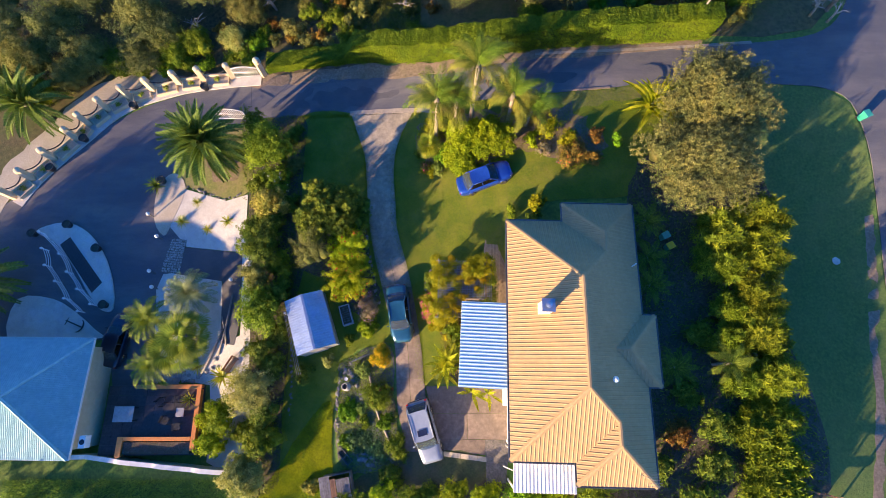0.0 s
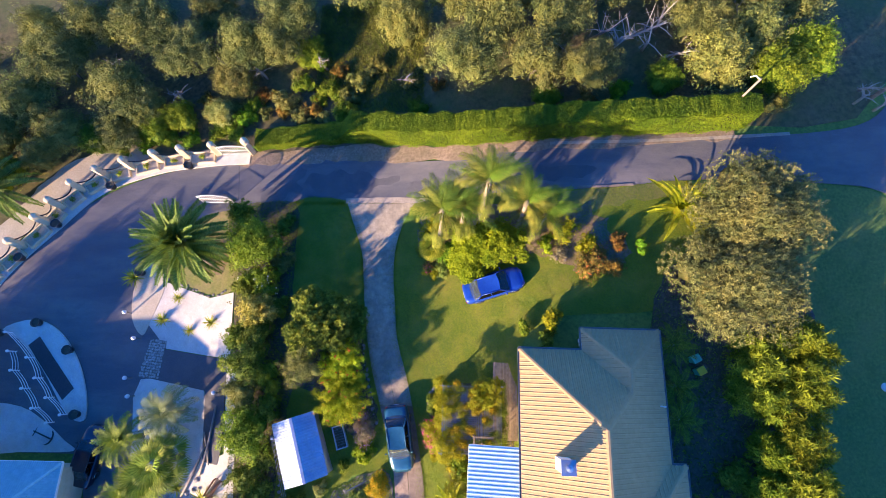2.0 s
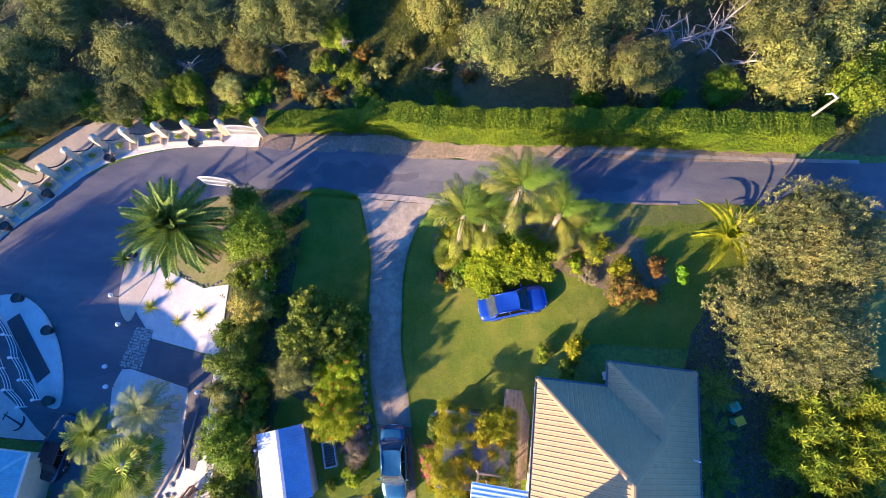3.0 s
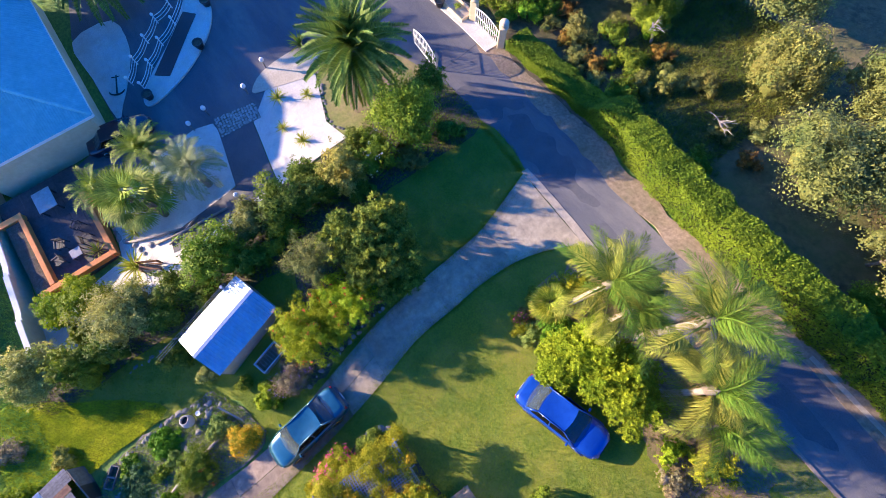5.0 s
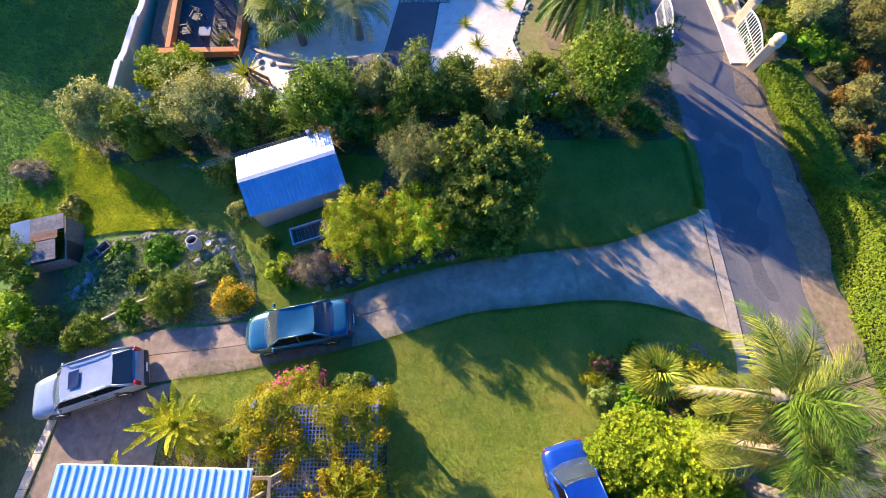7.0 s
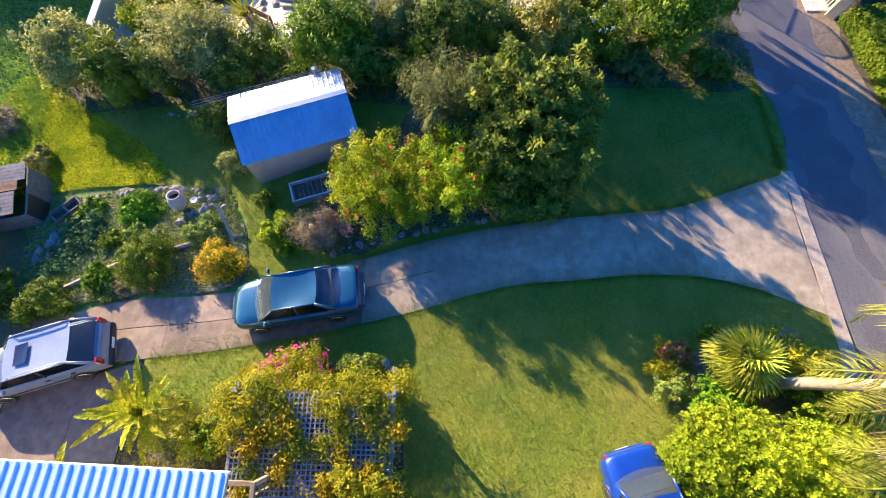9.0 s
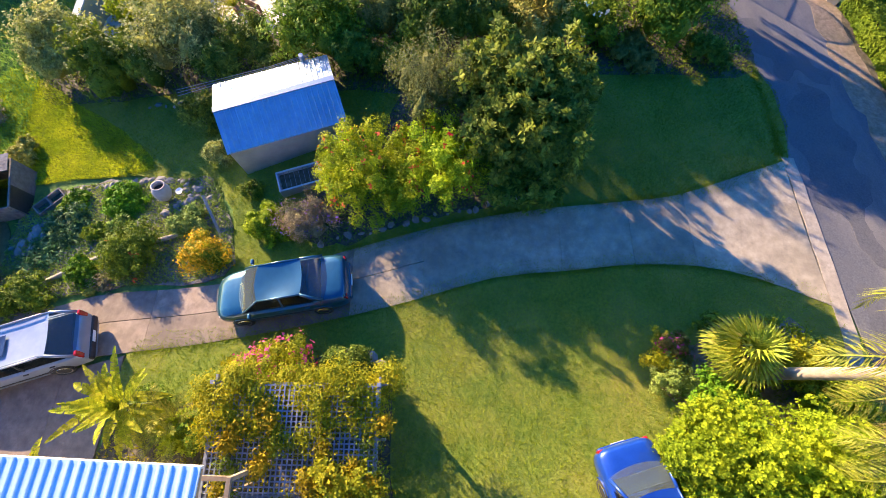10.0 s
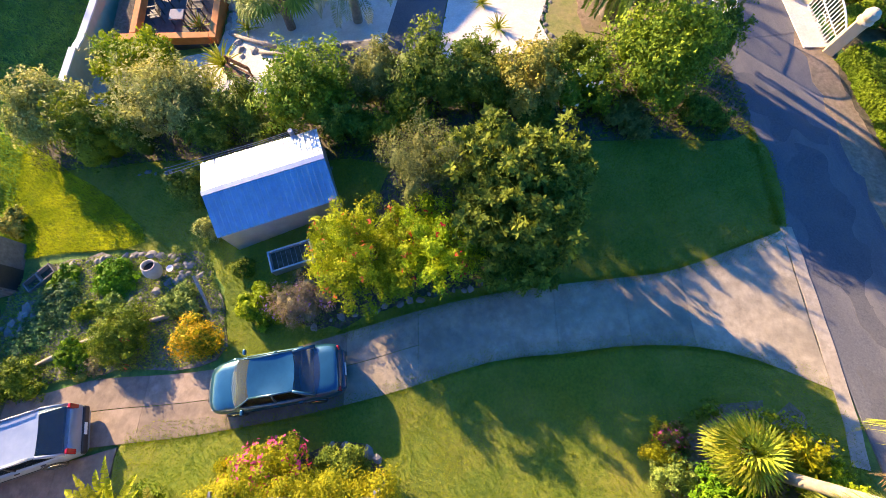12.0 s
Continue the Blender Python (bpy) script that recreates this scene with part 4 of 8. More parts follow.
for o in patch_out:
    tagged(drape("asphalt_patch", smooth_line(o, 6, True), "asphalt_patch", 0.036, 1.5, rag=0.45), "darker asphalt repair patch", "road patch", kind="structure")

# beds
BEDS = [
    ("garden_bed", [(-8.4, 1.4), (-7.2, 2.1), (-5.9, 2.7), (-4.3, 2.5), (-4.0, -1.8), (-3.6, -4.4), (-4.2, -6.2), (-6.3, -6.8), (-8.2, -6.2), (-8.7, -3.4), (-8.6, -1.0)], "grey_soil", "stony grey soil vegetable bed edged with stones"),
    ("garden_bed", [(-7.9, 5.8), (-6.3, 5.0), (-5.3, 6.0), (-5.3, 7.2), (-6.2, 9.8), (-6.7, 12.6), (-8.2, 14.6), (-11.6, 15.0), (-12.0, 9.5), (-9.2, 8.0)], "soil", "dark soil bed under the flowering shrubs"),
    ("palm_bed", [(-2.2, 21.6), (-1.7, 18.4), (-0.9, 17.4), (0.6, 17.3), (2.2, 17.6), (5.4, 17.9), (7.6, 18.2), (9.4, 16.9), (11.8, 17.0), (13.2, 18.2), (12.2, 19.6), (11.4, 21.2), (8.6, 21.9), (5.0, 22.3), (0.2, 22.4)], "mulch", "brown mulch bed below the palms"),
    ("pergola_bed", [(-0.9, 4.6), (-1.3, 6.0), (-1.2, 8.6), (2.8, 9.1), (4.2, 8.6), (4.4, 0.2), (1.0, -0.2), (0.2, 0.7), (0.1, 2.6)], "soil", "planted soil bed round the pergola"),
    ("boundary_bed", [(-12.9, 23.6), (-12.5, 18), (-12.2, 14), (-11.8, 9), (-12.6, 4), (-13.2, -4), (-13.4, -8), (-16.3, -8), (-16.6, 0), (-17.0, 8), (-17.2, 16), (-18.4, 18.6), (-18.6, 23.3)], "soil", "dark soil strip under the boundary shrubs"),
    ("side_yard", [(14.4, 13.6), (17.2, 17.5), (25.4, 15.0), (25.2, 5), (24.0, -9), (3.0, -9.6), (3.0, -7.2), (13.4, -7.0), (13.6, 4.0)], "soil", "dark bare soil beside the house"),
    ("hedge_bed", [(-16.4, 28.9), (-8.0, 28.9), (4.0, 28.0), (13.0, 27.8), (22.6, 28.0), (22.8, 29.3), (13, 29.4), (4, 29.9), (-8, 31), (-16, 31)], "soil", "soil strip below the clipped hedge"),
]
for name, o, mat, lab in BEDS:
    tagged(drape(name, smooth_line(o, 5, True), mat, 0.046, 1.0, rag=0.9 if mat == "mulch" else 0.3), lab, "garden bed", kind="structure")
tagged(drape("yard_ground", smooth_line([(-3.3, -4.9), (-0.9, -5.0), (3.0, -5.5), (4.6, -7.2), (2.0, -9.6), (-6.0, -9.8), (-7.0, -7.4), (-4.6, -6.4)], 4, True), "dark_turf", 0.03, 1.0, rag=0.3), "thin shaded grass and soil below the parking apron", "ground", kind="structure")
tagged(drape("dry_verge", smooth_line([(8.2, 21.6), (11.0, 21.5), (14.0, 22.1), (17.4, 22.4), (17.4, 23.2), (13.0, 23.1), (8.6, 23.0)], 4, True), "dry_grass", 0.04, 1.0, rag=0.6), "dry yellowing grass strip beside the lane", "ground", kind="structure")
# neighbour's ground
tagged(drape("white_garden", [(-23.8, 17.2), (-21.5, 16.4), (-19.5, 15.7), (-17.4, 16.1), (-17.1, 10.8), (-19.2, 11.1), (-23.0, 11.7), (-24.9, 13.7)], "white_sand", 0.06, 1.0, 0.2), "white gravel garden with sparse tufts", "garden bed", kind="structure")
tagged(drape("white_garden", smooth_line([(-24.9, 9.3), (-19.3, 8.6), (-18.4, 3.6), (-16.6, 4.0), (-16.6, 1.2), (-16.4, -1.5), (-16.5, -6.2), (-19.4, -6.2), (-19.6, -0.2), (-25.4, 0.2), (-25.0, 2.0), (-25.2, 6.0)], 2, True), "white_sand", 0.05, 1.0, 0.2), "white gravel round the fan palms", "garden bed", kind="structure")
tagged(drape("white_border", ribbon([(-16.95, 10.8), (-16.7, 5.5), (-16.6, 1.0), (-16.3, -5.8)], 0.9), "white_sand", 0.055, 1.0, 0.2), "white gravel strip along the boundary", "garden bed", kind="structure")
tagged(drape("side_drive", [(-23.0, 11.65), (-17.4, 10.75), (-17.3, 4.5), (-17.6, 3.0), (-18.9, 3.2), (-19.1, 8.4), (-24.9, 9.5)], "asphalt_patch", 0.07, 1.0, 0.2), "dark asphalt side driveway", "driveway", kind="structure")
tagged(drape("curved_paving", smooth_line([(-26.4, 14.3), (-26.5, 17.4), (-25.2, 18.9), (-23.8, 17.3), (-24.7, 14.0), (-25.3, 12.8)], 3, True), "sand_paving", 0.08, 1.0, 0.2), "pale curved paving by the palm", "pavement", kind="structure")
tagged(drape("palm_garden", smooth_line([(-25.2, 19.2), (-22, 22.4), (-18.6, 23.3), (-17.4, 20), (-17.4, 16.4), (-19.5, 16.0), (-21.5, 16.7), (-23.8, 17.6)], 3, True), "dry_grass", 0.05, 1.0, 0.2), "dry grass and dead fronds round the date palm", "garden bed", kind="structure")
cobble = tagged(drape("cobble_path", [(-24.4, 12.5), (-23.0, 12.3), (-23.4, 9.3), (-25.2, 9.5)], "grey_soil", 0.085, 0.5, 0.2), "grey cobbled path strip", "pavement", kind="structure")


def grass_blades(name, poly, n, seed, h=0.065, avoid=(), material="grass_blade", label="short uneven grass blades on the lawn", wide=0.009):
    """Blades of grass over a lawn, one object."""
    rng = np.random.default_rng(seed)
    xs, ys = [p[0] for p in poly], [p[1] for p in poly]
    x, y = rng.uniform(min(xs), max(xs), n), rng.uniform(min(ys), max(ys), n)
    ok = inside(poly, x, y)
    for a in avoid:
        ok &= ~inside(a, x, y)
    x, y = x[ok], y[ok]
    z = np.array([ground_z(a, b) for a, b in zip(x, y)]) + 0.034
    k = len(x)
    p = np.stack([x, y, z], 1)
    a = rng.uniform(0, 6.28, k)
    side = np.stack([np.cos(a), np.sin(a), np.zeros(k)], 1) * wide
    tip = p + np.stack([rng.normal(size=k) * 0.8 * h, rng.normal(size=k) * 0.8 * h, h * rng.uniform(0.5, 1.4, k)], 1)
    return tagged(new(name, quads_mesh(name, np.stack([p - side, p + side, tip], 1), material)), label, "grass", kind="stuff")


def edge_grass(name, line, n, seed, width=0.12):
    """Longer blades that hang over an edge."""
    rng = np.random.default_rng(seed)
    L = np.array(smooth_line(line, 6))
    i = rng.integers(0, len(L) - 1, n)
    f = rng.random((n, 1))
    xy = L[i] * (1 - f) + L[i + 1] * f
    d = L[i + 1] - L[i]
    d /= np.linalg.norm(d, axis=1, keepdims=True)
    nr = np.stack([-d[:, 1], d[:, 0]], 1)
    xy = xy + nr * (rng.normal(size=(n, 1)) * width)
    z = np.array([ground_z(a, b) for a, b in xy]) + 0.03
    p = np.stack([xy[:, 0], xy[:, 1], z], 1)
    a = rng.uniform(0, 6.28, n)
    side = np.stack([np.cos(a), np.sin(a), np.zeros(n)], 1) * 0.011
    tip = p + np.stack([rng.normal(size=n) * 0.06, rng.normal(size=n) * 0.06, rng.uniform(0.02, 0.08, n)], 1)
    return tagged(new(name, quads_mesh(name, np.stack([p - side, p + side, tip], 1), "grass_blade")), "ragged grass blades along the driveway edge", "grass", kind="stuff")


edge_grass("edge_grass", DE[1:-1], 8000, 8, 0.09)
edge_grass("edge_grass", DW[:6], 6500, 9, 0.09)
edge_grass("edge_grass", [(-13.5, 23.7), (-10.5, 23.6), (-8.6, 23.4)], 2500, 10)

beds = [smooth_line(b[1], 3, True) for b in BEDS]
grass_blades("grass", under_east, 330000, 5, avoid=beds[2:4] + [beds[5]])
grass_blades("grass", under_west, 210000, 6, avoid=beds[:2])


# longer growth on the sunny slope and over the field
grass_blades("long_grass", smooth_line([(-9.2, -1.4), (-9.0, -5.0), (-8.8, -7.2), (-9.0, -10.5), (-12.6, -11.5), (-15.6, -10.6), (-14.6, -8.4), (-13.2, -6.4), (-11.4, -3.6)], 3, True), 90000, 11, 0.08, material="long_grass", label="longer yellow-green grass on the sunny slope", wide=0.013)
grass_blades("long_grass", [(-9, -8), (-9, -15), (-36, -20), (-36, -7.5), (-18, -7.5), (-15, -9)], 64000, 12, 0.16, material="field_grass", label="long green grass of the open field", wide=0.03)
grass_blades("long_grass", [(-12, 35), (-12, 44), (-2, 44), (-2, 31.5), (-7, 31.5)], 30000, 13, 0.2, material="bush_grass", label="dry long grass in the bush clearing", wide=0.025)
grass_blades("weeds", beds[0], 26000, 14, 0.09, material="pale_leaf", label="low weeds and seedlings over the vegetable bed", wide=0.03)
grass_blades("weeds", beds[1], 12000, 15, 0.08, material="green_leaf", label="low weeds under the flowering shrubs", wide=0.03)
grass_blades("weeds", beds[3], 9000, 16, 0.1, material="vine_leaf", label="low growth round the pergola", wide=0.03)
grass_blades("weeds", beds[2], 18000, 17, 0.08, material="grass_blade", label="thin grass and weeds in the mulch", wide=0.02)
# dark blades added so the side yard reads as deeper shade
grass_blades("weeds", beds[5], 22000, 19, 0.16, material="dark_leaf", label="low dark growth added to deepen the side yard's shade", wide=0.05)
grass_blades("weeds", beds[4], 20000, 18, 0.12, material="dark_leaf", label="low shaded growth under the boundary shrubs", wide=0.04)
tagged(drape("palm_litter", [(-19.9 + (1.9 + 0.4 * math.sin(3 * a)) * math.cos(a), 19.2 + 1.7 * math.sin(a)) for a in np.linspace(0, 6.1, 22)], "mulch", 0.075, 0.7, 0.2, rag=0.4), "brown leaf litter below the date palm", "garden bed", kind="structure")
# ---- the house ----
EAVE, PITCH = 5.3, 0.54


def house():
    h = thing("house", "cream ribbed-metal hip-roofed house with pale walls", "house", 4.35, 3.0, 0.0, -1.8)

    def z(d):
        return EAVE + d * PITCH

    faces = [
        [(0, 8.2, 0), (4.6, 3.6, 4.6), (4.6, -3.3, 4.6), (0, -7.9, 0)],
        [(0, 8.2, 0), (4.05, 8.2, 0), (6.6, 5.65, 2.55), (4.6, 3.6, 4.6)],
        [(4.05, 8.2, 0), (4.05, 9.6, 0), (6.6, 7.05, 2.55), (6.6, 5.65, 2.55)],
        [(4.05, 9.6, 0), (9.15, 9.6, 0), (6.6, 7.05, 2.55)],
        [(9.15, 9.6, 0), (6.6, 7.05, 2.55), (6.6, 5.65, 2.55), (4.6, 3.6, 4.6), (4.6, -3.3, 4.6), (6.65, -5.35, 2.5), (6.65, -6.7, 2.5), (9.15, -9.2, 0), (9.15, -3.2, 0), (6.8, -0.85, 2.35), (9.15, 1.5, 0)],
        [(9.15, 1.5, 0), (10.05, 1.5, 0), (7.7, -0.85, 2.35), (6.8, -0.85, 2.35)],
        [(9.15, -3.2, 0), (6.8, -0.85, 2.35), (7.7, -0.85, 2.35), (10.05, -3.2, 0)],
        [(10.05, 1.5, 0), (10.05, -3.2, 0), (7.7, -0.85, 2.35)],
        [(0, -7.9, 0), (4.6, -3.3, 4.6), (6.65, -5.35, 2.5), (4.15, -7.9, 0)],
        [(4.15, -7.9, 0), (6.65, -5.35, 2.5), (6.65, -6.7, 2.5), (4.15, -9.2, 0)],
        [(4.15, -9.2, 0), (6.65, -6.7, 2.5), (9.15, -9.2, 0)],
    ]
    for f in faces:
        roof_face("roof_panel", [(x, y, z(d)) for x, y, d in f], "cream_roof", h, 0.265, 0.03, 0.045)
    ridges = [((0, 8.2, 0), (4.6, 3.6, 4.6)), ((4.6, 3.6, 4.6), (4.6, -3.3, 4.6)), ((4.6, -3.3, 4.6), (0, -7.9, 0)), ((4.6, 3.6, 4.6), (6.6, 5.65, 2.55)), ((4.05, 9.6, 0), (6.6, 7.05, 2.55)), ((9.15, 9.6, 0), (6.6, 7.05, 2.55)),
              ((6.6, 7.05, 2.55), (6.6, 5.65, 2.55)), ((4.6, -3.3, 4.6), (6.65, -5.35, 2.5)), ((6.65, -5.35, 2.5), (6.65, -6.7, 2.5)), ((4.15, -9.2, 0), (6.65, -6.7, 2.5)), ((9.15, -9.2, 0), (6.65, -6.7, 2.5)), ((10.05, 1.5, 0), (7.7, -0.85, 2.35)), ((10.05, -3.2, 0), (7.7, -0.85, 2.35)), ((7.7, -0.85, 2.35), (6.8, -0.85, 2.35))]
    for a, b in ridges:
        bm = bmesh.new()
        A, B = Vector((a[0], a[1], z(a[2]))), Vector((b[0], b[1], z(b[2])))
        s = (B - A).cross(Vector((0, 0, 1))).normalized() * 0.17
        up, dn = Vector((0, 0, 0.045)), Vector((0, 0, -0.02))
        ring = [[bm.verts.new(p + o) for o in (-s + dn, -s * 0.35 + up, s * 0.35 + up, s + dn)] for p in (A, B)]
        for i in range(3):
            bm.faces.new((ring[0][i], ring[0][i + 1], ring[1][i + 1], ring[1][i]))
        bm.faces.new(ring[0])
        bm.faces.new(ring[1])
        part("ridge_cap", bm, "cream_roof", h)
    loop = [(0, 8.2), (4.05, 8.2), (4.05, 9.6), (9.15, 9.6), (9.15, 1.5), (10.05, 1.5), (10.05, -3.2), (9.15, -3.2), (9.15, -9.2), (4.15, -9.2), (4.15, -7.9), (0, -7.9)]
    n = len(loop)
    for i in range(n):
        (x0, y0), (x1, y1) = loop[i], loop[(i + 1) % n]
        d = Vector((x1 - x0, y1 - y0, 0))
        L = d.length
        ang = math.degrees(math.atan2(d.y, d.x))
        m = pose(x0, y0, 0, 0, 0, ang)
        # gutter: a small open trough outside the eave
        bm = bmesh.new()
        prof = [(0.0, -0.02), (0.0, -0.12), (0.11, -0.12), (0.12, 0.0), (0.1, 0.0), (0.095, -0.1), (0.015, -0.1), (0.015, -0.02)]
        r0 = [bm.verts.new((-0.05, o, EAVE + q)) for o, q in prof]
        r1 = [bm.verts.new((L + 0.05, o, EAVE + q)) for o, q in prof]
        for k in range(len(prof)):
            bm.faces.new((r0[k], r0[(k + 1) % len(prof)], r1[(k + 1) % len(prof)], r1[k]))
        bm.faces.new(r0)
        bm.faces.new(r1)
        part("gutter", bm, "grey_trim", h, m=m)
        part("soffit", boxed(0.0, L, -0.5, -0.01, EAVE - 0.16, EAVE - 0.12), "white_wall", h, m=m)
        part("wall", boxed(0.45, L - 0.45, -0.7, -0.5, -2.2, EAVE - 0.17), "white_wall", h, m=m)
    # chimney
    ch = part("chimney", boxed(1.85, 2.55, 1.25, 1.95, 6.2, 7.95, bevel=0.015), "white_paint", h, "white painted chimney")
    part("chimney_cap", boxed(1.78, 2.62, 1.18, 2.02, 7.95, 8.06, bevel=0.012), "zinc", ch)
    part("flue", lathe(bmesh.new(), ((0.13, 8.06), (0.13, 8.22), (0.2, 8.23), (0.2, 8.3), (0.05, 8.36)), 16, Matrix.Translation((2.2, 1.6, 0))), "zinc", ch)
    vent = part("roof_vent", tube(bmesh.new(), ((6.4, -2.8, 6.6), (6.4, -2.8, 7.0)), (0.05, 0.05), 10), "zinc", h, "small metal roof vent")
    part("vent_cowl", lathe(bmesh.new(), ((0.04, 7.0), (0.16, 7.02), (0.2, 7.12), (0.12, 7.24), (0.03, 7.27)), 14, Matrix.Translation((6.4, -2.8, 0))), "white_paint", vent)
    part("vent_pipe", tube(bmesh.new(), ((8.7, 4.9, 5.4), (8.7, 4.9, 6.25)), (0.045, 0.045), 10), "white_paint", h)
    ant = part("antenna", tube(bmesh.new(), ((8.0, -8.4, 5.5), (8.0, -8.4, 7.6)), (0.02, 0.02), 6), "grey_trim", h, "thin roof aerial")
    for k in range(5):
        part("antenna_rod", tube(bmesh.new(), ((8.0 - 0.5 + 0.05 * k, -8.7 + 0.16 * k, 7.55), (8.0 + 0.5 - 0.05 * k, -8.7 + 0.16 * k, 7.55)), (0.008, 0.008), 5), "grey_trim", ant)
    # garage door and downpipe on the west wall
    g = part("garage_door", boxed(0.36, 0.44, -4.6, -1.4, -0.6, 1.9, bevel=0.01), "white_paint", h, "white garage door")
    for k in range(4):
        part("door_panel", boxed(0.335, 0.36, -4.5, -1.5, -0.55 + 0.61 * k, -0.02 + 0.61 * k, bevel=0.008), "white_paint", g)
    part("hood", boxed(-0.05, 0.46, -4.75, -1.2, 1.95, 2.05, bevel=0.015), "white_paint", h, "white hood over the garage door")
    part("downpipe", tube(bmesh.new(), ((0.08, -7.5, EAVE - 0.1), (0.4, -7.6, EAVE - 0.5), (0.42, -7.6, -0.6)), (0.045,) * 3, 8), "white_paint", h)
    return h


house()


def south_leanto():
    t = thing("lean_to", "low white ribbed-metal lean-to roof on posts", "lean-to", 6.6, -6.2, 0, -1.8)
    roof_face("roof_panel", [(-2.1, 1.0, 3.62), (2.05, 1.0, 3.62), (2.05, -0.95, 3.42), (-2.1, -0.95, 3.42)], "white_paint", t, 0.25, 0.03, 0.04)
    for x in (-2.0, 1.95):
        g = ground_z(6.6 + x, -7.1)
        part("post", boxed(x - 0.05, x + 0.05, -0.85, -0.75, g - 0.1, 3.36), "white_paint", t)
    part("beam", boxed(-2.1, 2.05, -0.9, -0.8, 3.26, 3.4), "white_paint", t)
    part("bracket", tube(bmesh.new(), ((-2.7, 0.55, 2.9), (-2.1, 0.35, 3.2)), (0.035, 0.035), 8), "white_paint", t)


south_leanto()


def patio():
    t = thing("patio_cover", "blue-grey ribbed-metal patio roof on timber posts", "patio roof", 2.75, 2.57, 0, -3.4)
    roof_face("roof_panel", [(-1.66, 2.7, 4.82), (1.62, 2.7, 5.02), (1.62, -3.08, 5.02), (-1.66, -3.08, 4.82)], "patio_metal", t, 0.24, 0.028, 0.05)
    part("fascia", boxed(-1.66, -1.6, -3.05, 2.67, 4.6, 4.765), "white_paint", t)
    for y in (-2.95, -0.15, 2.6):
        part("rafter", boxed(-1.58, 1.6, y - 0.04, y + 0.04, 4.56, 4.7), "timber", t)
    for y in (-2.9, 2.55):
        part("post", boxed(-0.75, -0.65, y - 0.05, y + 0.05, ground_z(2.05, 2.6 + y) - 0.1, 4.58), "timber", t)
    part("beam", boxed(-0.76, -0.64, -3.0, 2.65, 4.45, 4.56), "timber", t)


patio()


def deck():
    t = thing("deck", "brown timber deck with a slim rail beside the house", "deck", 3.95, 7.9, 0, -1.8)
    top = 1.9
    n = 15
    for k in range(n):
        x = -0.82 + 1.72 * k / n
        part("board", boxed(x, x + 0.107, -2.7, 2.5, top - 0.03, top), "timber", t)
    for y in (-2.5, 0, 2.3):
        part("bearer", boxed(-0.8, 0.88, y - 0.05, y + 0.05, top - 0.2, top - 0.032), "old_timber", t)
        part("post", boxed(-0.8, -0.72, y - 0.04, y + 0.04, -0.2, top + 0.95), "timber", t)
    part("rail", boxed(-0.82, -0.72, -2.7, 2.5, top + 0.95, top + 1.02), "timber", t)
    part("rail", boxed(-0.79, -0.75, -2.7, 2.5, top + 0.45, top + 0.5), "timber", t)
    # the landing beside the patio roof
    part("landing_rail", boxed(-2.3, -1.0, -2.35, -2.25, 4.0, 4.1), "timber", t)
    part("landing_post", boxed(-2.3, -2.2, -2.35, -2.25, 0.3, 4.0), "timber", t)
    part("landing_rail", boxed(-2.3, -2.2, -3.6, -2.35, 3.9, 4.0), "timber", t)


deck()


# ---- the shed ----
def shed():
    """The plan's corners give its turn; ridge along its length."""
    cx, cy, rz = -10.55, 4.5, 17.8
    g = ground_z(cx, cy) - 0.05
    t = thing("garden_shed", "small grey metal shed with a zinc gable roof", "shed", cx, cy, g, rz)
    L, W, eave, top = 4.45, 3.1, 1.75, 2.3
    for s in (-1, 1):
        roof_face("roof_panel", [(0, -L / 2, top), (0, L / 2, top), (s * W / 2, L / 2, eave), (s * W / 2, -L / 2, eave)], "zinc", t, 0.2, 0.022, 0.03, 0.03)
    part("ridge_cap", boxed(-0.1, 0.1, -L / 2, L / 2, top - 0.005, top + 0.025), "zinc", t)
    for s in (-1, 1):
        bm = boxed(s * (W / 2 - 0.09) - 0.02, s * (W / 2 - 0.09) + 0.02, -L / 2 + 0.06, L / 2 - 0.06, -0.35, eave + 0.02)
        part("wall", bm, "zinc_wall", t)
        w = W / 2 - 0.07
        bm = bmesh.new()
        a = [bm.verts.new(p) for p in ((-w, s * (L / 2 - 0.07), -0.35), (w, s * (L / 2 - 0.07), -0.35), (w, s * (L / 2 - 0.07), eave), (0, s * (L / 2 - 0.07), top - 0.04), (-w, s * (L / 2 - 0.07), eave))]
        f = bm.faces.new(a)
        ex = bmesh.ops.extrude_face_region(bm, geom=[f])
        for v in ex["geom"]:
            if isinstance(v, bmesh.types.BMVert):
                v.co.y -= s * 0.04
        part("gable_wall", bm, "zinc_wall", t)
    part("door", boxed(-0.5, 0.5, -L / 2 + 0.01, -L / 2 + 0.05, -0.2, 1.6), "zinc_wall", t)
    for k in range(3):
        part("wire", tube(bmesh.new(), ((-W / 2 - 0.1 - 0.07 * k, L / 2 - 0.7, 1.75), (-W / 2 - 0.06 - 0.12 * k, 0, 1.7 - 0.06 * k), (-W / 2 - 0.1 - 0.14 * k, -L / 2 - 1.4, 1.55)), (0.012,) * 3, 5), "grey_trim", t)
    part("pipe", tube(bmesh.new(), ((-W / 2 - 0.12, L / 2 - 0.95, 0), (-W / 2 - 0.12, L / 2 - 0.95, 1.95)), (0.09, 0.09), 10), "zinc_wall", t)


shed()


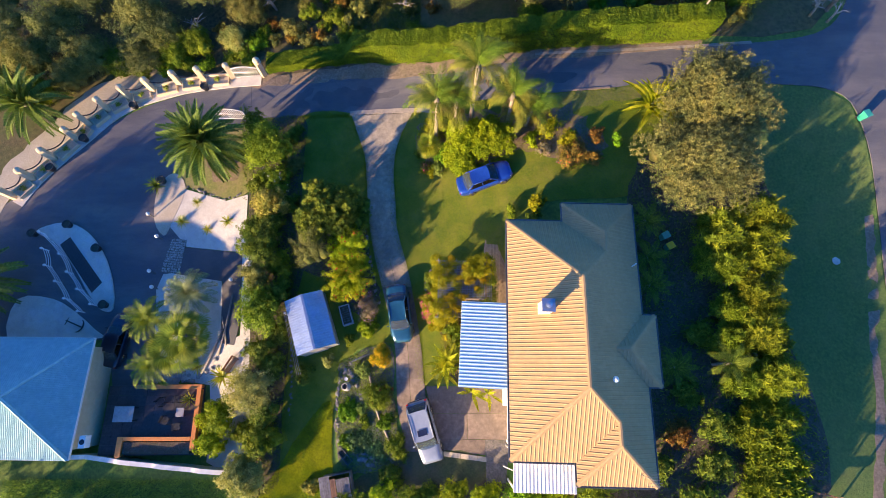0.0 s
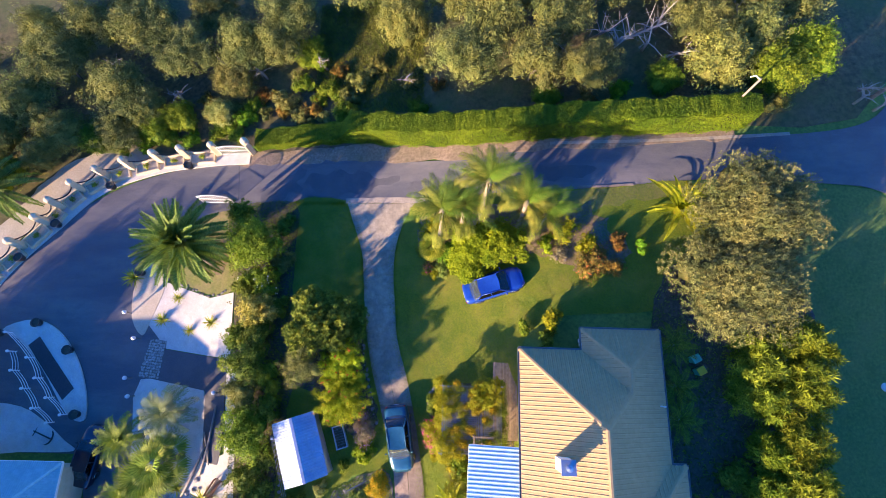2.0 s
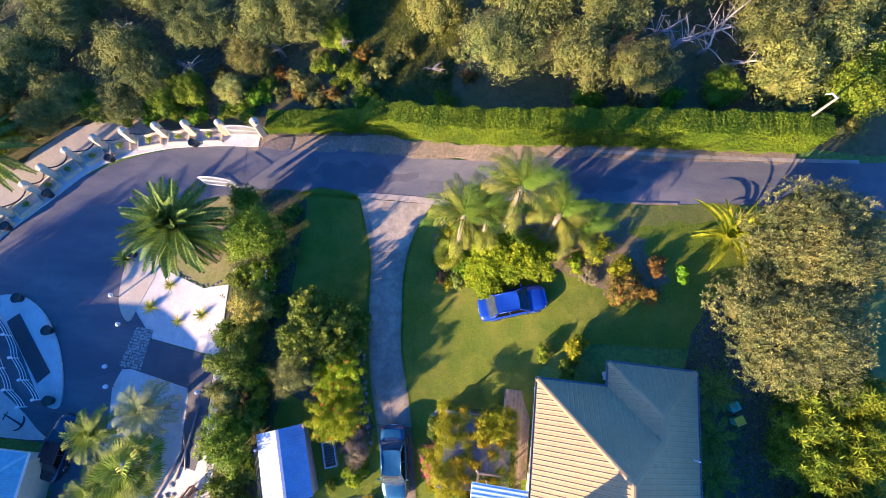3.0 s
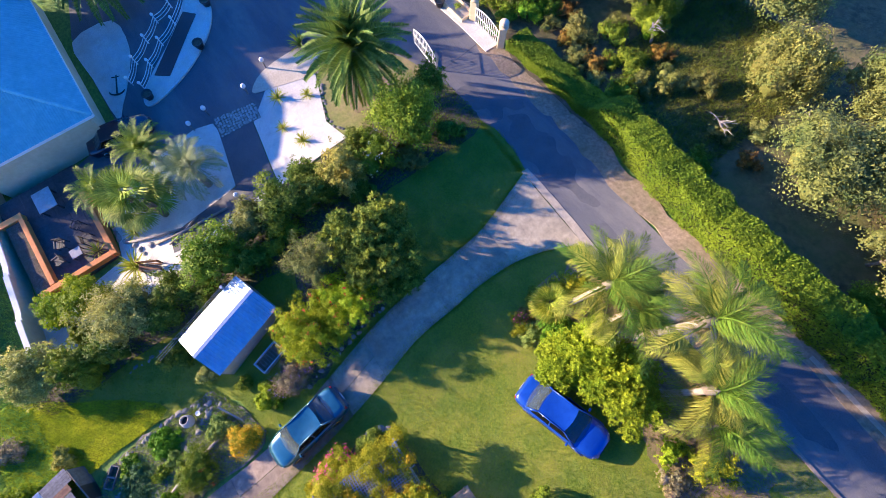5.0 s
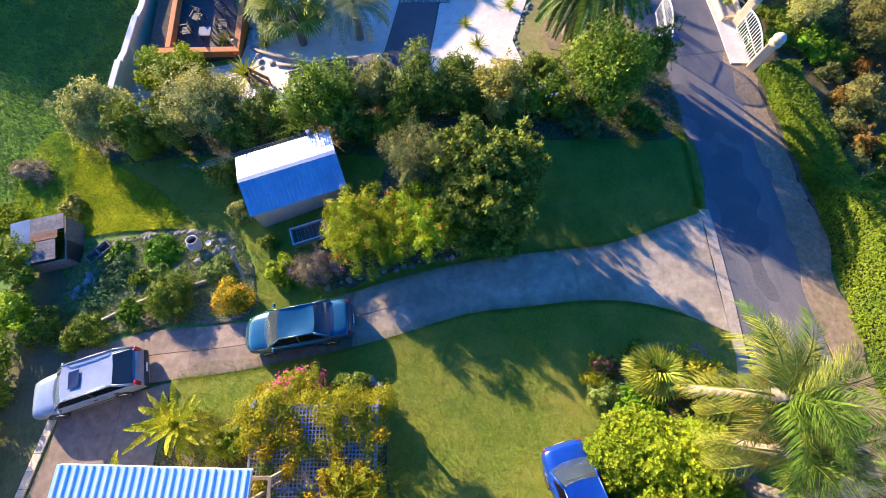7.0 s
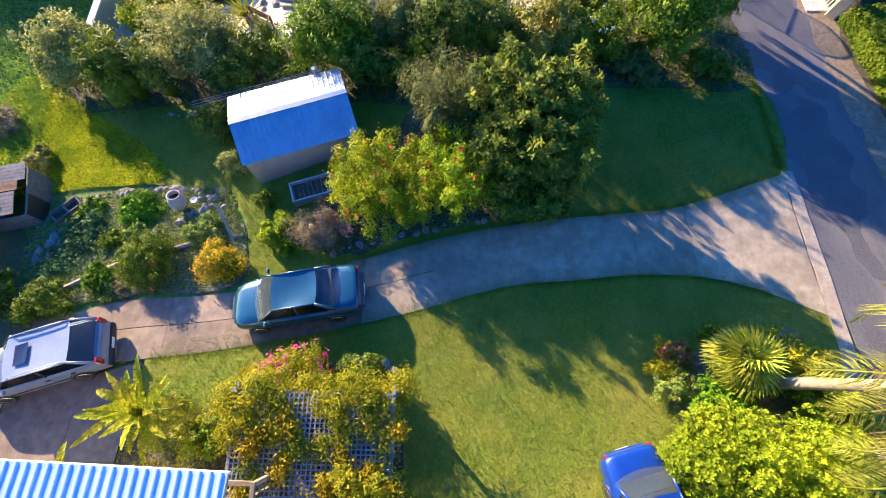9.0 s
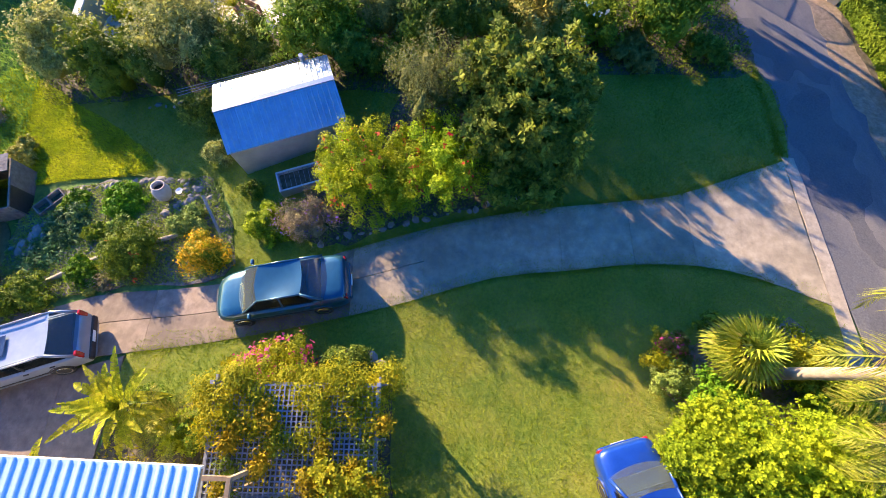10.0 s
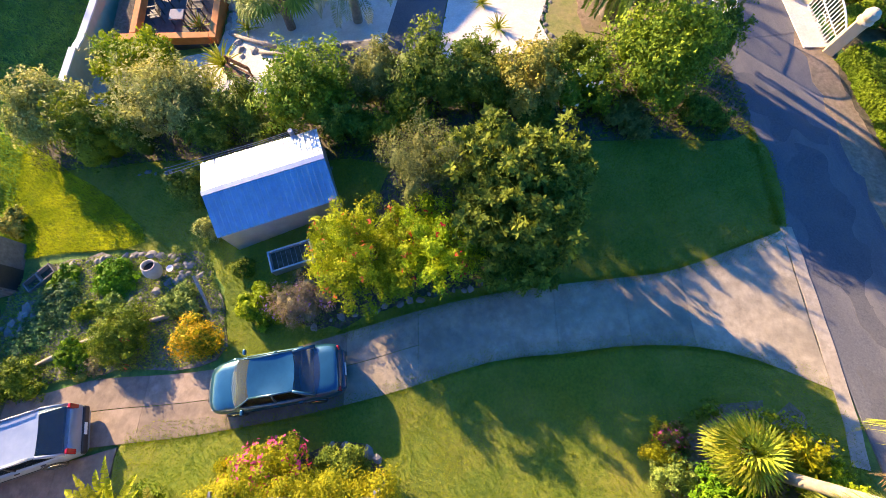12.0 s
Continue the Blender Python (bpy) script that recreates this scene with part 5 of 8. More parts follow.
# ---- pergola with climber ----
def pergola():
    t = thing("pergola", "pale timber pergola with lattice panels under a yellow climber", "pergola", 1.3, 6.6, 0, -1.5)
    top = 2.75
    for x, y in ((-1.75, -2.1), (-1.75, 2.2), (2.3, 2.2), (2.3, -2.0)):
        g = ground_z(1.3 + x, 6.6 + y)
        part("post", boxed(x - 0.05, x + 0.05, y - 0.05, y + 0.05, g - 0.1, top + 0.35), "pale_lattice", t)
    for y in (-2.1, 2.2):
        part("beam", boxed(-1.95, 2.5, y - 0.03, y + 0.03, top, top + 0.12), "pale_lattice", t)
    for x in (-1.75, -0.4, 0.95, 2.3):
        part("beam", boxed(x - 0.03, x + 0.03, -2.3, 2.4, top - 0.1, top - 0.003), "pale_lattice", t)
    # lattice: slats both ways
    for k in range(32):
        x = -1.7 + 3.95 * k / 31
        part("slat", boxed(x - 0.018, x + 0.018, -2.05, 2.15, top + 0.125, top + 0.137), "pale_lattice", t)
    for k in range(34):
        y = -2.05 + 4.2 * k / 33
        part("slat", boxed(-1.72, 2.27, y - 0.018, y + 0.018, top + 0.138, top + 0.15), "pale_lattice", t)
    rng = np.random.default_rng(44)
    v = thing("climber", "yellow-green climbing vine over the pergola", "vine", 1.3, 6.6, 0, 0)
    lob = [(-1.55 + 0.35 * math.sin(k * 2.1), -2.3 + 0.43 * k, 2.6 + 0.2 * math.sin(k), 0.5, 0.42, 0.55) for k in range(12)]
    lob += [(-1.75, -2.0 + 0.7 * k, 1.3, 0.5, 0.5, 0.9) for k in range(6)]
    lob += [(-0.6 + 0.3 * math.sin(k * 5.0), -2.2 + 0.62 * k, 2.9, 0.42, 0.36, 0.16) for k in range(8)]
    put_mesh("foliage", quads_mesh("foliage", leaf_quads(rng, lob, 46000, 0.075, 0.6, 12, 0.09, 0.4), "vine_leaf"), v)
    lob2 = [(x - 1.3, y - 6.6, 2.98, 0.24, 0.2, 0.13) for x, y in ((0.5, 6.1), (0.2, 5.9), (1.0, 5.1), (0.7, 5.3), (1.3, 6.0), (1.6, 5.9), (1.2, 7.5), (1.6, 7.5), (1.8, 7.1), (1.8, 7.8), (1.6, 8.3), (2.0, 8.7), (2.1, 8.3), (2.1, 7.3), (0.6, 9.0), (2.6, 7.6), (2.7, 8.3), (2.5, 6.6), (3.0, 7.2), (2.0, 5.0), (2.6, 5.2))]
    put_mesh("young_growth", quads_mesh("young_growth", leaf_quads(rng, lob2, 9000, 0.085, 0.65, 12, 0.09, 0.3), "gold_leaf"), v, "golden yellow autumn shoots")
    lob3 = [(rng.uniform(-0.4, 2.4), rng.uniform(-2.2, 2.3), 2.92, 0.36, 0.32, 0.12) for k in range(13)] + [(2.35, -2.0 + 0.6 * k, 2.5, 0.35, 0.4, 0.5) for k in range(8)]
    put_mesh("green_growth", quads_mesh("green_growth", leaf_quads(rng, lob3, 15000, 0.08, 0.5, 10, 0.1, 0.3), "green_leaf"), v, "dull green older leaves")
    bm = bmesh.new()
    for k in range(5):
        tube(bm, ((-1.7 + 0.1 * k, -2 + 0.9 * k, ground_z(-0.4, 5) - 0.1), (-1.75, -1.9 + 0.9 * k, 1.6), (-1.2 + 0.3 * k, -1.7 + 0.9 * k, 2.9)), (0.03, 0.025, 0.015), 6)
    part("stem", bm, "bark", v)


pergola()


# ---- cars ----
def loft(sections, cap=True):
    bm = bmesh.new()
    rings = [[bm.verts.new(p) for p in s] for s in sections]
    n = len(rings[0])
    for a, b in zip(rings, rings[1:]):
        for k in range(n):
            bm.faces.new((a[k], a[(k + 1) % n], b[(k + 1) % n], b[k]))
    if cap:
        bm.faces.new(rings[0])
        bm.faces.new(rings[-1])
    return bm


def panel(corners, nu=6, nv=4, bulge=0.03, bow=(0.0, 0.0)):
    """A curved skin between four corners, bulged outwards."""
    a, b, c, d = (Vector(p) for p in corners)
    nrm = (b - a).cross(d - a).normalized()
    bm = bmesh.new()
    grid = []
    for i in range(nu + 1):
        u = i / nu
        row = []
        for j in range(nv + 1):
            v = j / nv
            p = a.lerp(b, u).lerp(d.lerp(c, u), v)
            p = p + Vector((0, (bow[0] * (1 - v) + bow[1] * v) * 4 * u * (1 - u), 0))
            row.append(bm.verts.new(p + nrm * bulge * 16 * u * (1 - u) * v * (1 - v)))
        grid.append(row)
    for i in range(nu):
        for j in range(nv):
            bm.faces.new((grid[i][j], grid[i + 1][j], grid[i + 1][j + 1], grid[i][j + 1]))
    return bm


def car(label, paint, x, y, rz, stations, cabin, wheels, wagon=False, wheel_r=0.31, tail=0.0):
    """stations: (y, half width, shoulder height, bonnet height), nose at +y. cabin: (y, z) of screen foot, roof front, roof rear, rear glass foot; half widths at foot and roof."""
    # tilt with the ground under the wheels
    f = Vector((-math.sin(radians(rz)), math.cos(radians(rz)), 0))
    r = Vector((math.cos(radians(rz)), math.sin(radians(rz)), 0))
    zf, zb = (ground_z(x + f.x * s, y + f.y * s) for s in (1.35, -1.35))
    zr, zl = (ground_z(x + r.x * s, y + r.y * s) for s in (0.75, -0.75))
    t = tagged(new("car"), label, "car")
    t.matrix_basis = pose(x, y, (zf + zb) / 2 + 0.055, 0, 0, rz) @ pose(0, 0, 0, math.degrees(math.atan2(zf - zb, 2.7)), -math.degrees(math.atan2(zr - zl, 1.5)), 0)
    sec = []
    for sy, w, zs, zc in smooth_line([stations[0], *stations[1:-1], stations[-1]], 3):
        half = [(0, zc), (w * 0.55, zc - 0.004), (w * 0.84, zs + (zc - zs) * 0.55), (w * 0.97, zs - 0.06), (w, zs - 0.2), (w * 0.99, 0.42), (w * 0.94, 0.26), (w * 0.8, 0.2), (0, 0.2)]
        sec.append([(px, sy, pz) for px, pz in half] + [(-px, sy, pz) for px, pz in half[-2:0:-1]])
    body = part("body", loft(sec), paint, t, smooth=True)
    body.data.set_sharp_from_angle(angle=radians(38))
    (y0, z0), (y1, z1), (y2, z2), (y3, z3), wf, wr = cabin
    # cabin inside: floor pan, dash and seats
    part("cabin_floor", boxed(-wf + 0.06, wf - 0.06, y3 + 0.12, y0 - 0.1, z0 - 0.06, z0 + 0.012), "interior", t)
    for sy in (0.1, -0.75):
        for sx in (-0.36, 0.36):
            if y3 + 0.3 < sy:
                part("seat", boxed(sx - 0.2, sx + 0.2, sy - 0.07, sy + 0.07, z0 - 0.05, z0 + 0.26, bevel=0.04), "seat_cloth", t)
    part("dashboard", boxed(-wf + 0.1, wf - 0.1, y0 - 0.42, y0 - 0.02, z0 - 0.03, z0 + 0.05, bevel=0.03), "interior", t)
    part("parcel_shelf", boxed(-wf + 0.1, wf - 0.1, y3 + 0.08, y3 + 0.5, z3 - 0.04, z3 + 0.02, bevel=0.02), "seat_cloth", t)
    part("windscreen", panel([(-wf + 0.03, y0, z0), (wf - 0.03, y0, z0), (wr - 0.03, y1, z1), (-wr + 0.03, y1, z1)], 10, 5, 0.03, (0.16, 0.09)), "glass", t, smooth=True)
    part("rear_window", panel([(wf - 0.05, y3, z3), (-wf + 0.05, y3, z3), (-wr + 0.04, y2, z2), (wr - 0.04, y2, z2)], 10, 5, 0.03, (-0.12, -0.07) if not wagon else (-0.04, -0.04)), "glass", t, smooth=True)
    part("roof", panel([(wr, y2, z2), (-wr, y2, z2), (-wr, y1, z1), (wr, y1, z1)], 12, 10, 0.06 if not wagon else 0.03, (-0.07 if not wagon else -0.04, 0.09)), paint, t, smooth=True)
    for s in (-1, 1):
        ym = (y1 + y2) / 2
        for a, b, nm in ((y1 + 0.02, ym + 0.04, "front_window"), (ym - 0.04, y2 - (0.0 if not wagon else 0.05), "side_window")):
            fa = y0 - 0.12 if nm == "front_window" else ym - 0.04
            fb = ym + 0.04 if nm == "front_window" else (y3 + 0.3 if not wagon else y3 + 0.12)
            c = [(s * wf, fa, z0 + 0.02), (s * wf, fb, z0 + 0.02), (s * wr, b, z2 - 0.03), (s * wr, a, z1 - 0.03)]
            part(nm, panel(c if s > 0 else c[::-1], 4, 3, 0.012), "tinted_glass", t, smooth=True)
        # pillars and roof rail
        for p, q, w in (((s * wf, y0, z0), (s * wr, y1, z1), 0.035), ((s * wf, ym, z0), (s * wr, ym, z1 - 0.01), 0.035), ((s * (wf - 0.02), y3 + 0.04, z3), (s * wr, y2, z2), 0.06)):
            part("pillar", tube(bmesh.new(), (p, Vector(p).lerp(Vector(q), 0.5) + Vector((s * 0.012, 0, 0)), q), (w, w * 0.9, w * 0.8), 6), paint if w > 0.05 or not wagon else "black_plastic", t, smooth=True)
        part("roof_edge", tube(bmesh.new(), ((s * wr, y1, z1), (s * wr * 1.01, ym, z1 + 0.012), (s * wr, y2, z2)), (0.03, 0.034, 0.03), 6), paint, t, smooth=True)
        part("door_mirror", boxed(s * (wf + 0.16) - 0.09, s * (wf + 0.16) + 0.09, y0 - 0.32, y0 - 0.22, z0 + 0.0, z0 + 0.13, bevel=0.03), paint, t)
        wn = stations[-2]
        part("headlight", boxed(s * wn[1] * 0.72 - 0.16, s * wn[1] * 0.72 + 0.16, wn[0] - 0.16, wn[0] + 0.035, wn[2] - 0.14, wn[2] + 0.0, bevel=0.03), "clear_lamp", t)
        wb = stations[1]
        part("tail_light", boxed(s * wb[1] * 0.88 - 0.09, s * wb[1] * 0.88 + 0.08, wb[0] - 0.05, wb[0] + (0.07 if not wagon else 0.05), wb[2] - 0.22, wb[2] + (0.0 if not wagon else 0.16), bevel=0.03), "red_lamp", t)
        for k, hy in enumerate((ym + 0.1, ym - 0.75)):
            part("door_handle", boxed(s * (stations[5][1] - 0.005) - 0.02, s * (stations[5][1] - 0.005) + 0.02, hy - 0.08, hy + 0.08, z0 - 0.2, z0 - 0.165), paint if not wagon else "black_plastic", t)
        part("side_strip", boxed(s * (stations[5][1]) - 0.012, s * (stations[5][1]) + 0.012, -1.2, 1.1, 0.5, 0.55), "black_plastic", t)
    bumper_f, bumper_b = stations[-1], stations[0]
    part("front_bumper", boxed(-bumper_f[1] - 0.04, bumper_f[1] + 0.04, bumper_f[0] - 0.12, bumper_f[0] + 0.03, 0.26, 0.5, bevel=0.04), paint if not wagon else "black_plastic", t)
    part("rear_bumper", boxed(-bumper_b[1] - 0.06, bumper_b[1] + 0.06, bumper_b[0] - 0.05, bumper_b[0] + 0.1, 0.28, 0.56, bevel=0.07), paint if not wagon else "black_plastic", t)
    part("number_plate", boxed(-0.2, 0.2, bumper_b[0] - 0.066, bumper_b[0] - 0.052, 0.4, 0.52), "white_paint", t, "plain pale plate")
    part("grille", boxed(-0.38, 0.38, bumper_f[0] - 0.02, bumper_f[0] + 0.034, 0.5, 0.6), "black_plastic", t)
    part("wiper", tube(bmesh.new(), ((-0.5, y0 + 0.02, z0 + 0.02), (0.1, y0 - 0.04, z0 + 0.06)), (0.012, 0.008), 5), "black_plastic", t)
    for wy in wheels:
        for s in (-1, 1):
            wh = part("wheel", lathe(bmesh.new(), ((wheel_r - 0.1, -0.1), (wheel_r - 0.02, -0.11), (wheel_r, -0.07), (wheel_r, 0.07), (wheel_r - 0.02, 0.11), (wheel_r - 0.1, 0.1)), 24), "rubber", t, m=pose(s * (stations[5][1] - 0.09), wy, wheel_r, 0, 90 * s, 0), smooth=True)
            part("rim", lathe(bmesh.new(), ((0.03, 0.09), (wheel_r - 0.13, 0.1), (wheel_r - 0.1, 0.112), (wheel_r - 0.09, 0.1), (wheel_r - 0.1, 0.05), (0.03, 0.05)), 20), "chrome", wh)
            arch = bmesh.new()
            tube(arch, [(s * (stations[5][1] - 0.01), wy + math.cos(a) * (wheel_r + 0.05), wheel_r + math.sin(a) * (wheel_r + 0.05)) for a in np.linspace(0.1, 3.04, 12)], [0.022] * 12, 6)
            part("wheel_arch", arch, paint if not wagon else "black_plastic", t, smooth=True)
    if wagon:
        part("sunroof", panel([(0.36, -0.28, z1 + 0.036), (-0.36, -0.28, z1 + 0.036), (-0.36, 0.16, z1 + 0.03), (0.36, 0.16, z1 + 0.03)], 4, 3, 0.012), "navy_paint", t, "dark sunroof glass")
        for s in (-1, 1):
            part("roof_rail", tube(bmesh.new(), ((s * wr * 0.97, y1 - 0.15, z1 + 0.03), (s * wr * 0.97, y1 - 0.25, z1 + 0.085), (s * wr * 0.97, y2 + 0.2, z2 + 0.085), (s * wr * 0.97, y2 + 0.1, z2 + 0.03)), (0.02,) * 4, 6), "silver_paint", t, smooth=True)
    return t


SEDAN = [(-2.28, 0.58, 0.6, 0.66), (-2.2, 0.74, 0.82, 0.92), (-2.0, 0.84, 0.88, 0.98), (-1.5, 0.87, 0.91, 1.0), (-0.9, 0.885, 0.93, 0.97), (0.0, 0.89, 0.93, 0.95), (0.8, 0.885, 0.91, 0.97), (1.25, 0.87, 0.86, 0.95), (1.75, 0.84, 0.78, 0.87), (2.08, 0.74, 0.68, 0.76), (2.26, 0.5, 0.56, 0.62)]
SEDAN_CABIN = ((1.15, 0.96), (0.5, 1.36), (-0.9, 1.36), (-1.55, 1.0), 0.8, 0.62)
WAGON = [(-2.28, 0.74, 0.62, 0.66), (-2.22, 0.83, 0.92, 0.97), (-2.0, 0.86, 0.95, 1.0), (-1.5, 0.875, 0.96, 1.0), (-0.9, 0.885, 0.96, 0.99), (0.0, 0.89, 0.96, 0.98), (0.8, 0.885, 0.95, 1.02), (1.15, 0.88, 0.92, 1.02), (1.7, 0.85, 0.86, 0.96), (2.12, 0.8, 0.76, 0.86), (2.26, 0.68, 0.6, 0.68)]
WAGON_CABIN = ((1.05, 1.02), (0.45, 1.5), (-1.58, 1.5), (-2.17, 0.99), 0.82, 0.755)
car("dark teal-blue sedan parked on the concrete driveway", "green_paint", -3.45, 5.25, 186.5, SEDAN, SEDAN_CABIN, (-1.32, 1.38))
car("bright blue sedan parked on the lawn under a lime tree", "blue_paint", 3.5, 15.95, -75.5, SEDAN, SEDAN_CABIN, (-1.32, 1.38))
car("silver wagon with sunroof and roof rails on the parking apron", "silver_paint", -1.4, -3.6, 196.0, WAGON, WAGON_CABIN, (-1.3, 1.38), wagon=True, wheel_r=0.33)
car("dark navy sedan parked beside the tiled house", "navy_paint", -28.0, 3.6, -12.0, SEDAN, SEDAN_CABIN, (-1.32, 1.38))


# ---- palms ----
DATE = [frond_mesh("frond", 3.6, 62, 0.5, 0.04, (0.25, -0.6), 0.02, s, "date_leaf", 0.05, 0.75) for s in (1, 2, 3)]
QUEEN = [frond_mesh("frond", 3.1, 92, 0.5, 0.015, (0.35, -1.5), 0.6, s, "queen_leaf", 0.7, 0.15) for s in (4, 5, 6)]
QUEEN_OLD = [frond_mesh("frond", 3.1, 88, 0.52, 0.015, (0.35, -1.9), 0.8, s, "queen_old_leaf", 0.7, 0.1) for s in (14, 15)]
QUEEN_DEAD = frond_mesh("dead_frond", 2.6, 34, 0.55, 0.022, (0.1, -0.5), 0.5, 7, "dead_frond", 0.5, 0.0)
palm("date_palm", "large dark green date palm with a round crown", -19.9, 19.1, 4.5, 0.5, 88, DATE, 21, (84, -50), dead=14, dead_mesh=QUEEN_DEAD)
for i, (x, y, lx, ly, top, n) in enumerate(((-0.6, 19.8, 0.2, 0.3, 7.0, 15), (0.9, 19.6, 0.2, 0.8, 6.3, 13), (2.2, 20.3, 0.3, 0.7, 9.6, 17), (5.3, 20.4, 0.1, 0.5, 6.3, 14), (6.9, 20.4, 0.1, 0.2, 4.6, 11))):
    palm("queen_palm", "slender palm with a pale trunk and drooping feathery fronds", x, y, top - ground_z(x, y), 0.17, n + 12, QUEEN, 31 + i, (86, -12), (lx, ly), 9, QUEEN_DEAD, group="palms by the lane", wind=42, old=QUEEN_OLD)
FAN = [fan_leaf_mesh("fan_leaf", 1.25, 1.0, 26, 200, s, "fan_leaf", 0.2) for s in (1, 2)]
SILVER = [frond_mesh("frond", 2.5, 70, 0.42, 0.014, (0.5, -1.5), 0.25, s, "silver_palm_leaf", 0.35, 0.5) for s in (3, 4)]
FEATHER = [frond_mesh("frond", 2.3, 66, 0.42, 0.014, (0.5, -1.3), 0.25, s, "fan_leaf", 0.35, 0.5) for s in (8, 9)]
SMALLFAN = [fan_leaf_mesh("fan_leaf", 0.5, 0.66, 28, 250, s, "small_fan_leaf") for s in (5, 6)]
palm("feather_palm", "silvery palm with arching fronds in white gravel", -20.6, 7.0, 2.5, 0.24, 34, SILVER, 1, (84, -10), group="palms in the white gravel")
palm("feather_palm", "yellow-green palm with arching fronds in white gravel", -24.2, 5.0, 2.4, 0.22, 28, FEATHER, 6, (84, -10), group="palms in the white gravel")
palm("feather_palm", "yellow-green palm with arching fronds in white gravel", -23.6, 1.4, 2.0, 0.2, 20, FEATHER, 7, (84, -5), group="palms in the white gravel")
for i, (x, y, h) in enumerate(((-20.6, 3.6, 2.9), (-22.0, 2.6, 2.0))):
    fan_palm("fan_palm", "green fan palm in white gravel", x, y, h, 21, FAN, 2 + i, 0.2, "palms in the white gravel")
fan_palm("fan_palm", "small yellow-green fan palm at the edge of the mulch bed", -1.2, 18.9, 1.8, 22, SMALLFAN, 9, 0.12)
# far palm on the gate side
palm("date_palm", "green date palm behind the gate wall", -38.0, 24.5, 2.6, 0.35, 40, DATE, 23, (80, -30))
palm("date_palm", "green date palm beside the wavy rails", -38.8, 8.2, 3.0, 0.35, 44, DATE, 24, (80, -38), dead=5, dead_mesh=QUEEN_DEAD)
CYCAD = frond_mesh("leaf", 1.5, 44, 0.3, 0.012, (0.6, -0.7), 0.25, 8, "queen_old_leaf", 0.3, 0.3)
STRAP = blade_mesh("leaf", 2.2, 0.16, (0.7, -0.6), "banana_leaf")
tuft("cycad", "yellow-green arching cycad below the olive tree", "cycad", 17.0, 21.3, 26, STRAP, 3, (78, 0), scale=1.5)


tuft("young_palm", "young golden feathery palm beside the bananas", "palm", 0.55, 2.45, 15, CYCAD, 4, (80, 5), z=ground_z(0.55, 2.45) + 0.5)


def torn_leaf_mesh(name, length, width, arch, seed, material, steps=16):
    """A broad banana leaf along +x: a stalk, a pale rib, and a blade torn into strips that hang a little."""
    rng = np.random.default_rng(seed)
    quads, p = [], np.zeros(3)
    for i in range(steps):
        t0, t1 = i / steps, (i + 1) / steps
        a = arch[0] + (arch[1] - arch[0]) * t1 ** 1.2
        q = p + np.array((math.cos(a), 0, math.sin(a))) * length / steps
        quads.append([p + (0, 0.022, 0.012), p - (0, 0.022, -0.012), q - (0, 0.018, -0.012), q + (0, 0.018, 0.012)])
        if t0 > 0.14:
            w0, w1 = (width * math.sin(math.pi * min(1.0, 0.1 + 0.9 * (t - 0.14) / 0.86)) ** 0.7 for t in (t0, t1))
            for side in (-1, 1):
                sag, back = rng.uniform(0.0, 0.35), rng.uniform(0.02, 0.06)
                quads.append([p, p + (back, side * w0, w0 * (0.3 - sag)), q + (back - 0.012, side * w1, w1 * (0.3 - sag)), q - (0.012, 0, 0)])
        p = q
    return quads_mesh(name, np.array(quads), material)


BAN = [torn_leaf_mesh("leaf", 1.75, 0.14, (0.5, -0.5), 11, "banana_leaf"), torn_leaf_mesh("leaf", 1.5, 0.16, (0.55, -0.8), 12, "banana_leaf"), torn_leaf_mesh("leaf", 1.9, 0.13, (0.45, -0.35), 13, "banana_leaf")]


def banana(x, y, n, h, seed):
    rng = np.random.default_rng(seed)
    t = thing("banana_plant", "yellow-green banana plant with split leaves", "banana plant", x, y, group="bananas by the patio roof")
    part("stem", tube(bmesh.new(), ((0, 0, -0.1), (0.03, 0.02, h * 0.5), (0, 0, h)), (0.11, 0.09, 0.06), 8), "green_stem", t, smooth=True)
    for i in range(n):
        put_mesh("leaf", BAN[i % 3], t, "", pose(0, 0, h - 0.1, 0, -(74 - 78 * (i + 0.5) / n + rng.uniform(-8, 8)), 137.5 * i + rng.uniform(-15, 15)) @ Matrix.Scale(rng.uniform(0.75, 1.1), 4))


M["green_stem"] = surf("green_stem", (0.14, 0.16, 0.03), (0.26, 0.26, 0.07), 5.0, rough=0.7, bump=0.1)
for i, (x, y, n, h) in enumerate(((0.1, 1.35, 26, 1.75), (-0.15, 0.75, 9, 1.3), (2.0, -0.8, 6, 1.6), (3.2, -0.9, 6, 1.6))):
    banana(x, y, n, h, 60 + i)
AGAVE = blade_mesh("leaf", 0.85, 0.035, (0.45, -0.55), "small_fan_leaf", 5)
for i, (x, y, s) in enumerate(((-20.8, 1.3, 1.0), (-18.4, 0.5, 1.6), (-17.2, 0.0, 1.2), (-19.0, -5.0, 1.1), (-23.6, 14.0, 1.0), (-21.0, 13.1, 0.8), (-19.1, 13.7, 0.9), (-22.4, 15.8, 0.8), (-21.2, -1.3, 1.2), (-18.6, -3.6, 0.9), (-26.6, 17.6, 1.5))):
    tuft("agave", "spiky green rosette plant in white gravel", "agave", x, y, 38, AGAVE, i, scale=s, group="rosettes in the gravel")

# ---- shrubs and trees of the garden ----
P = plant
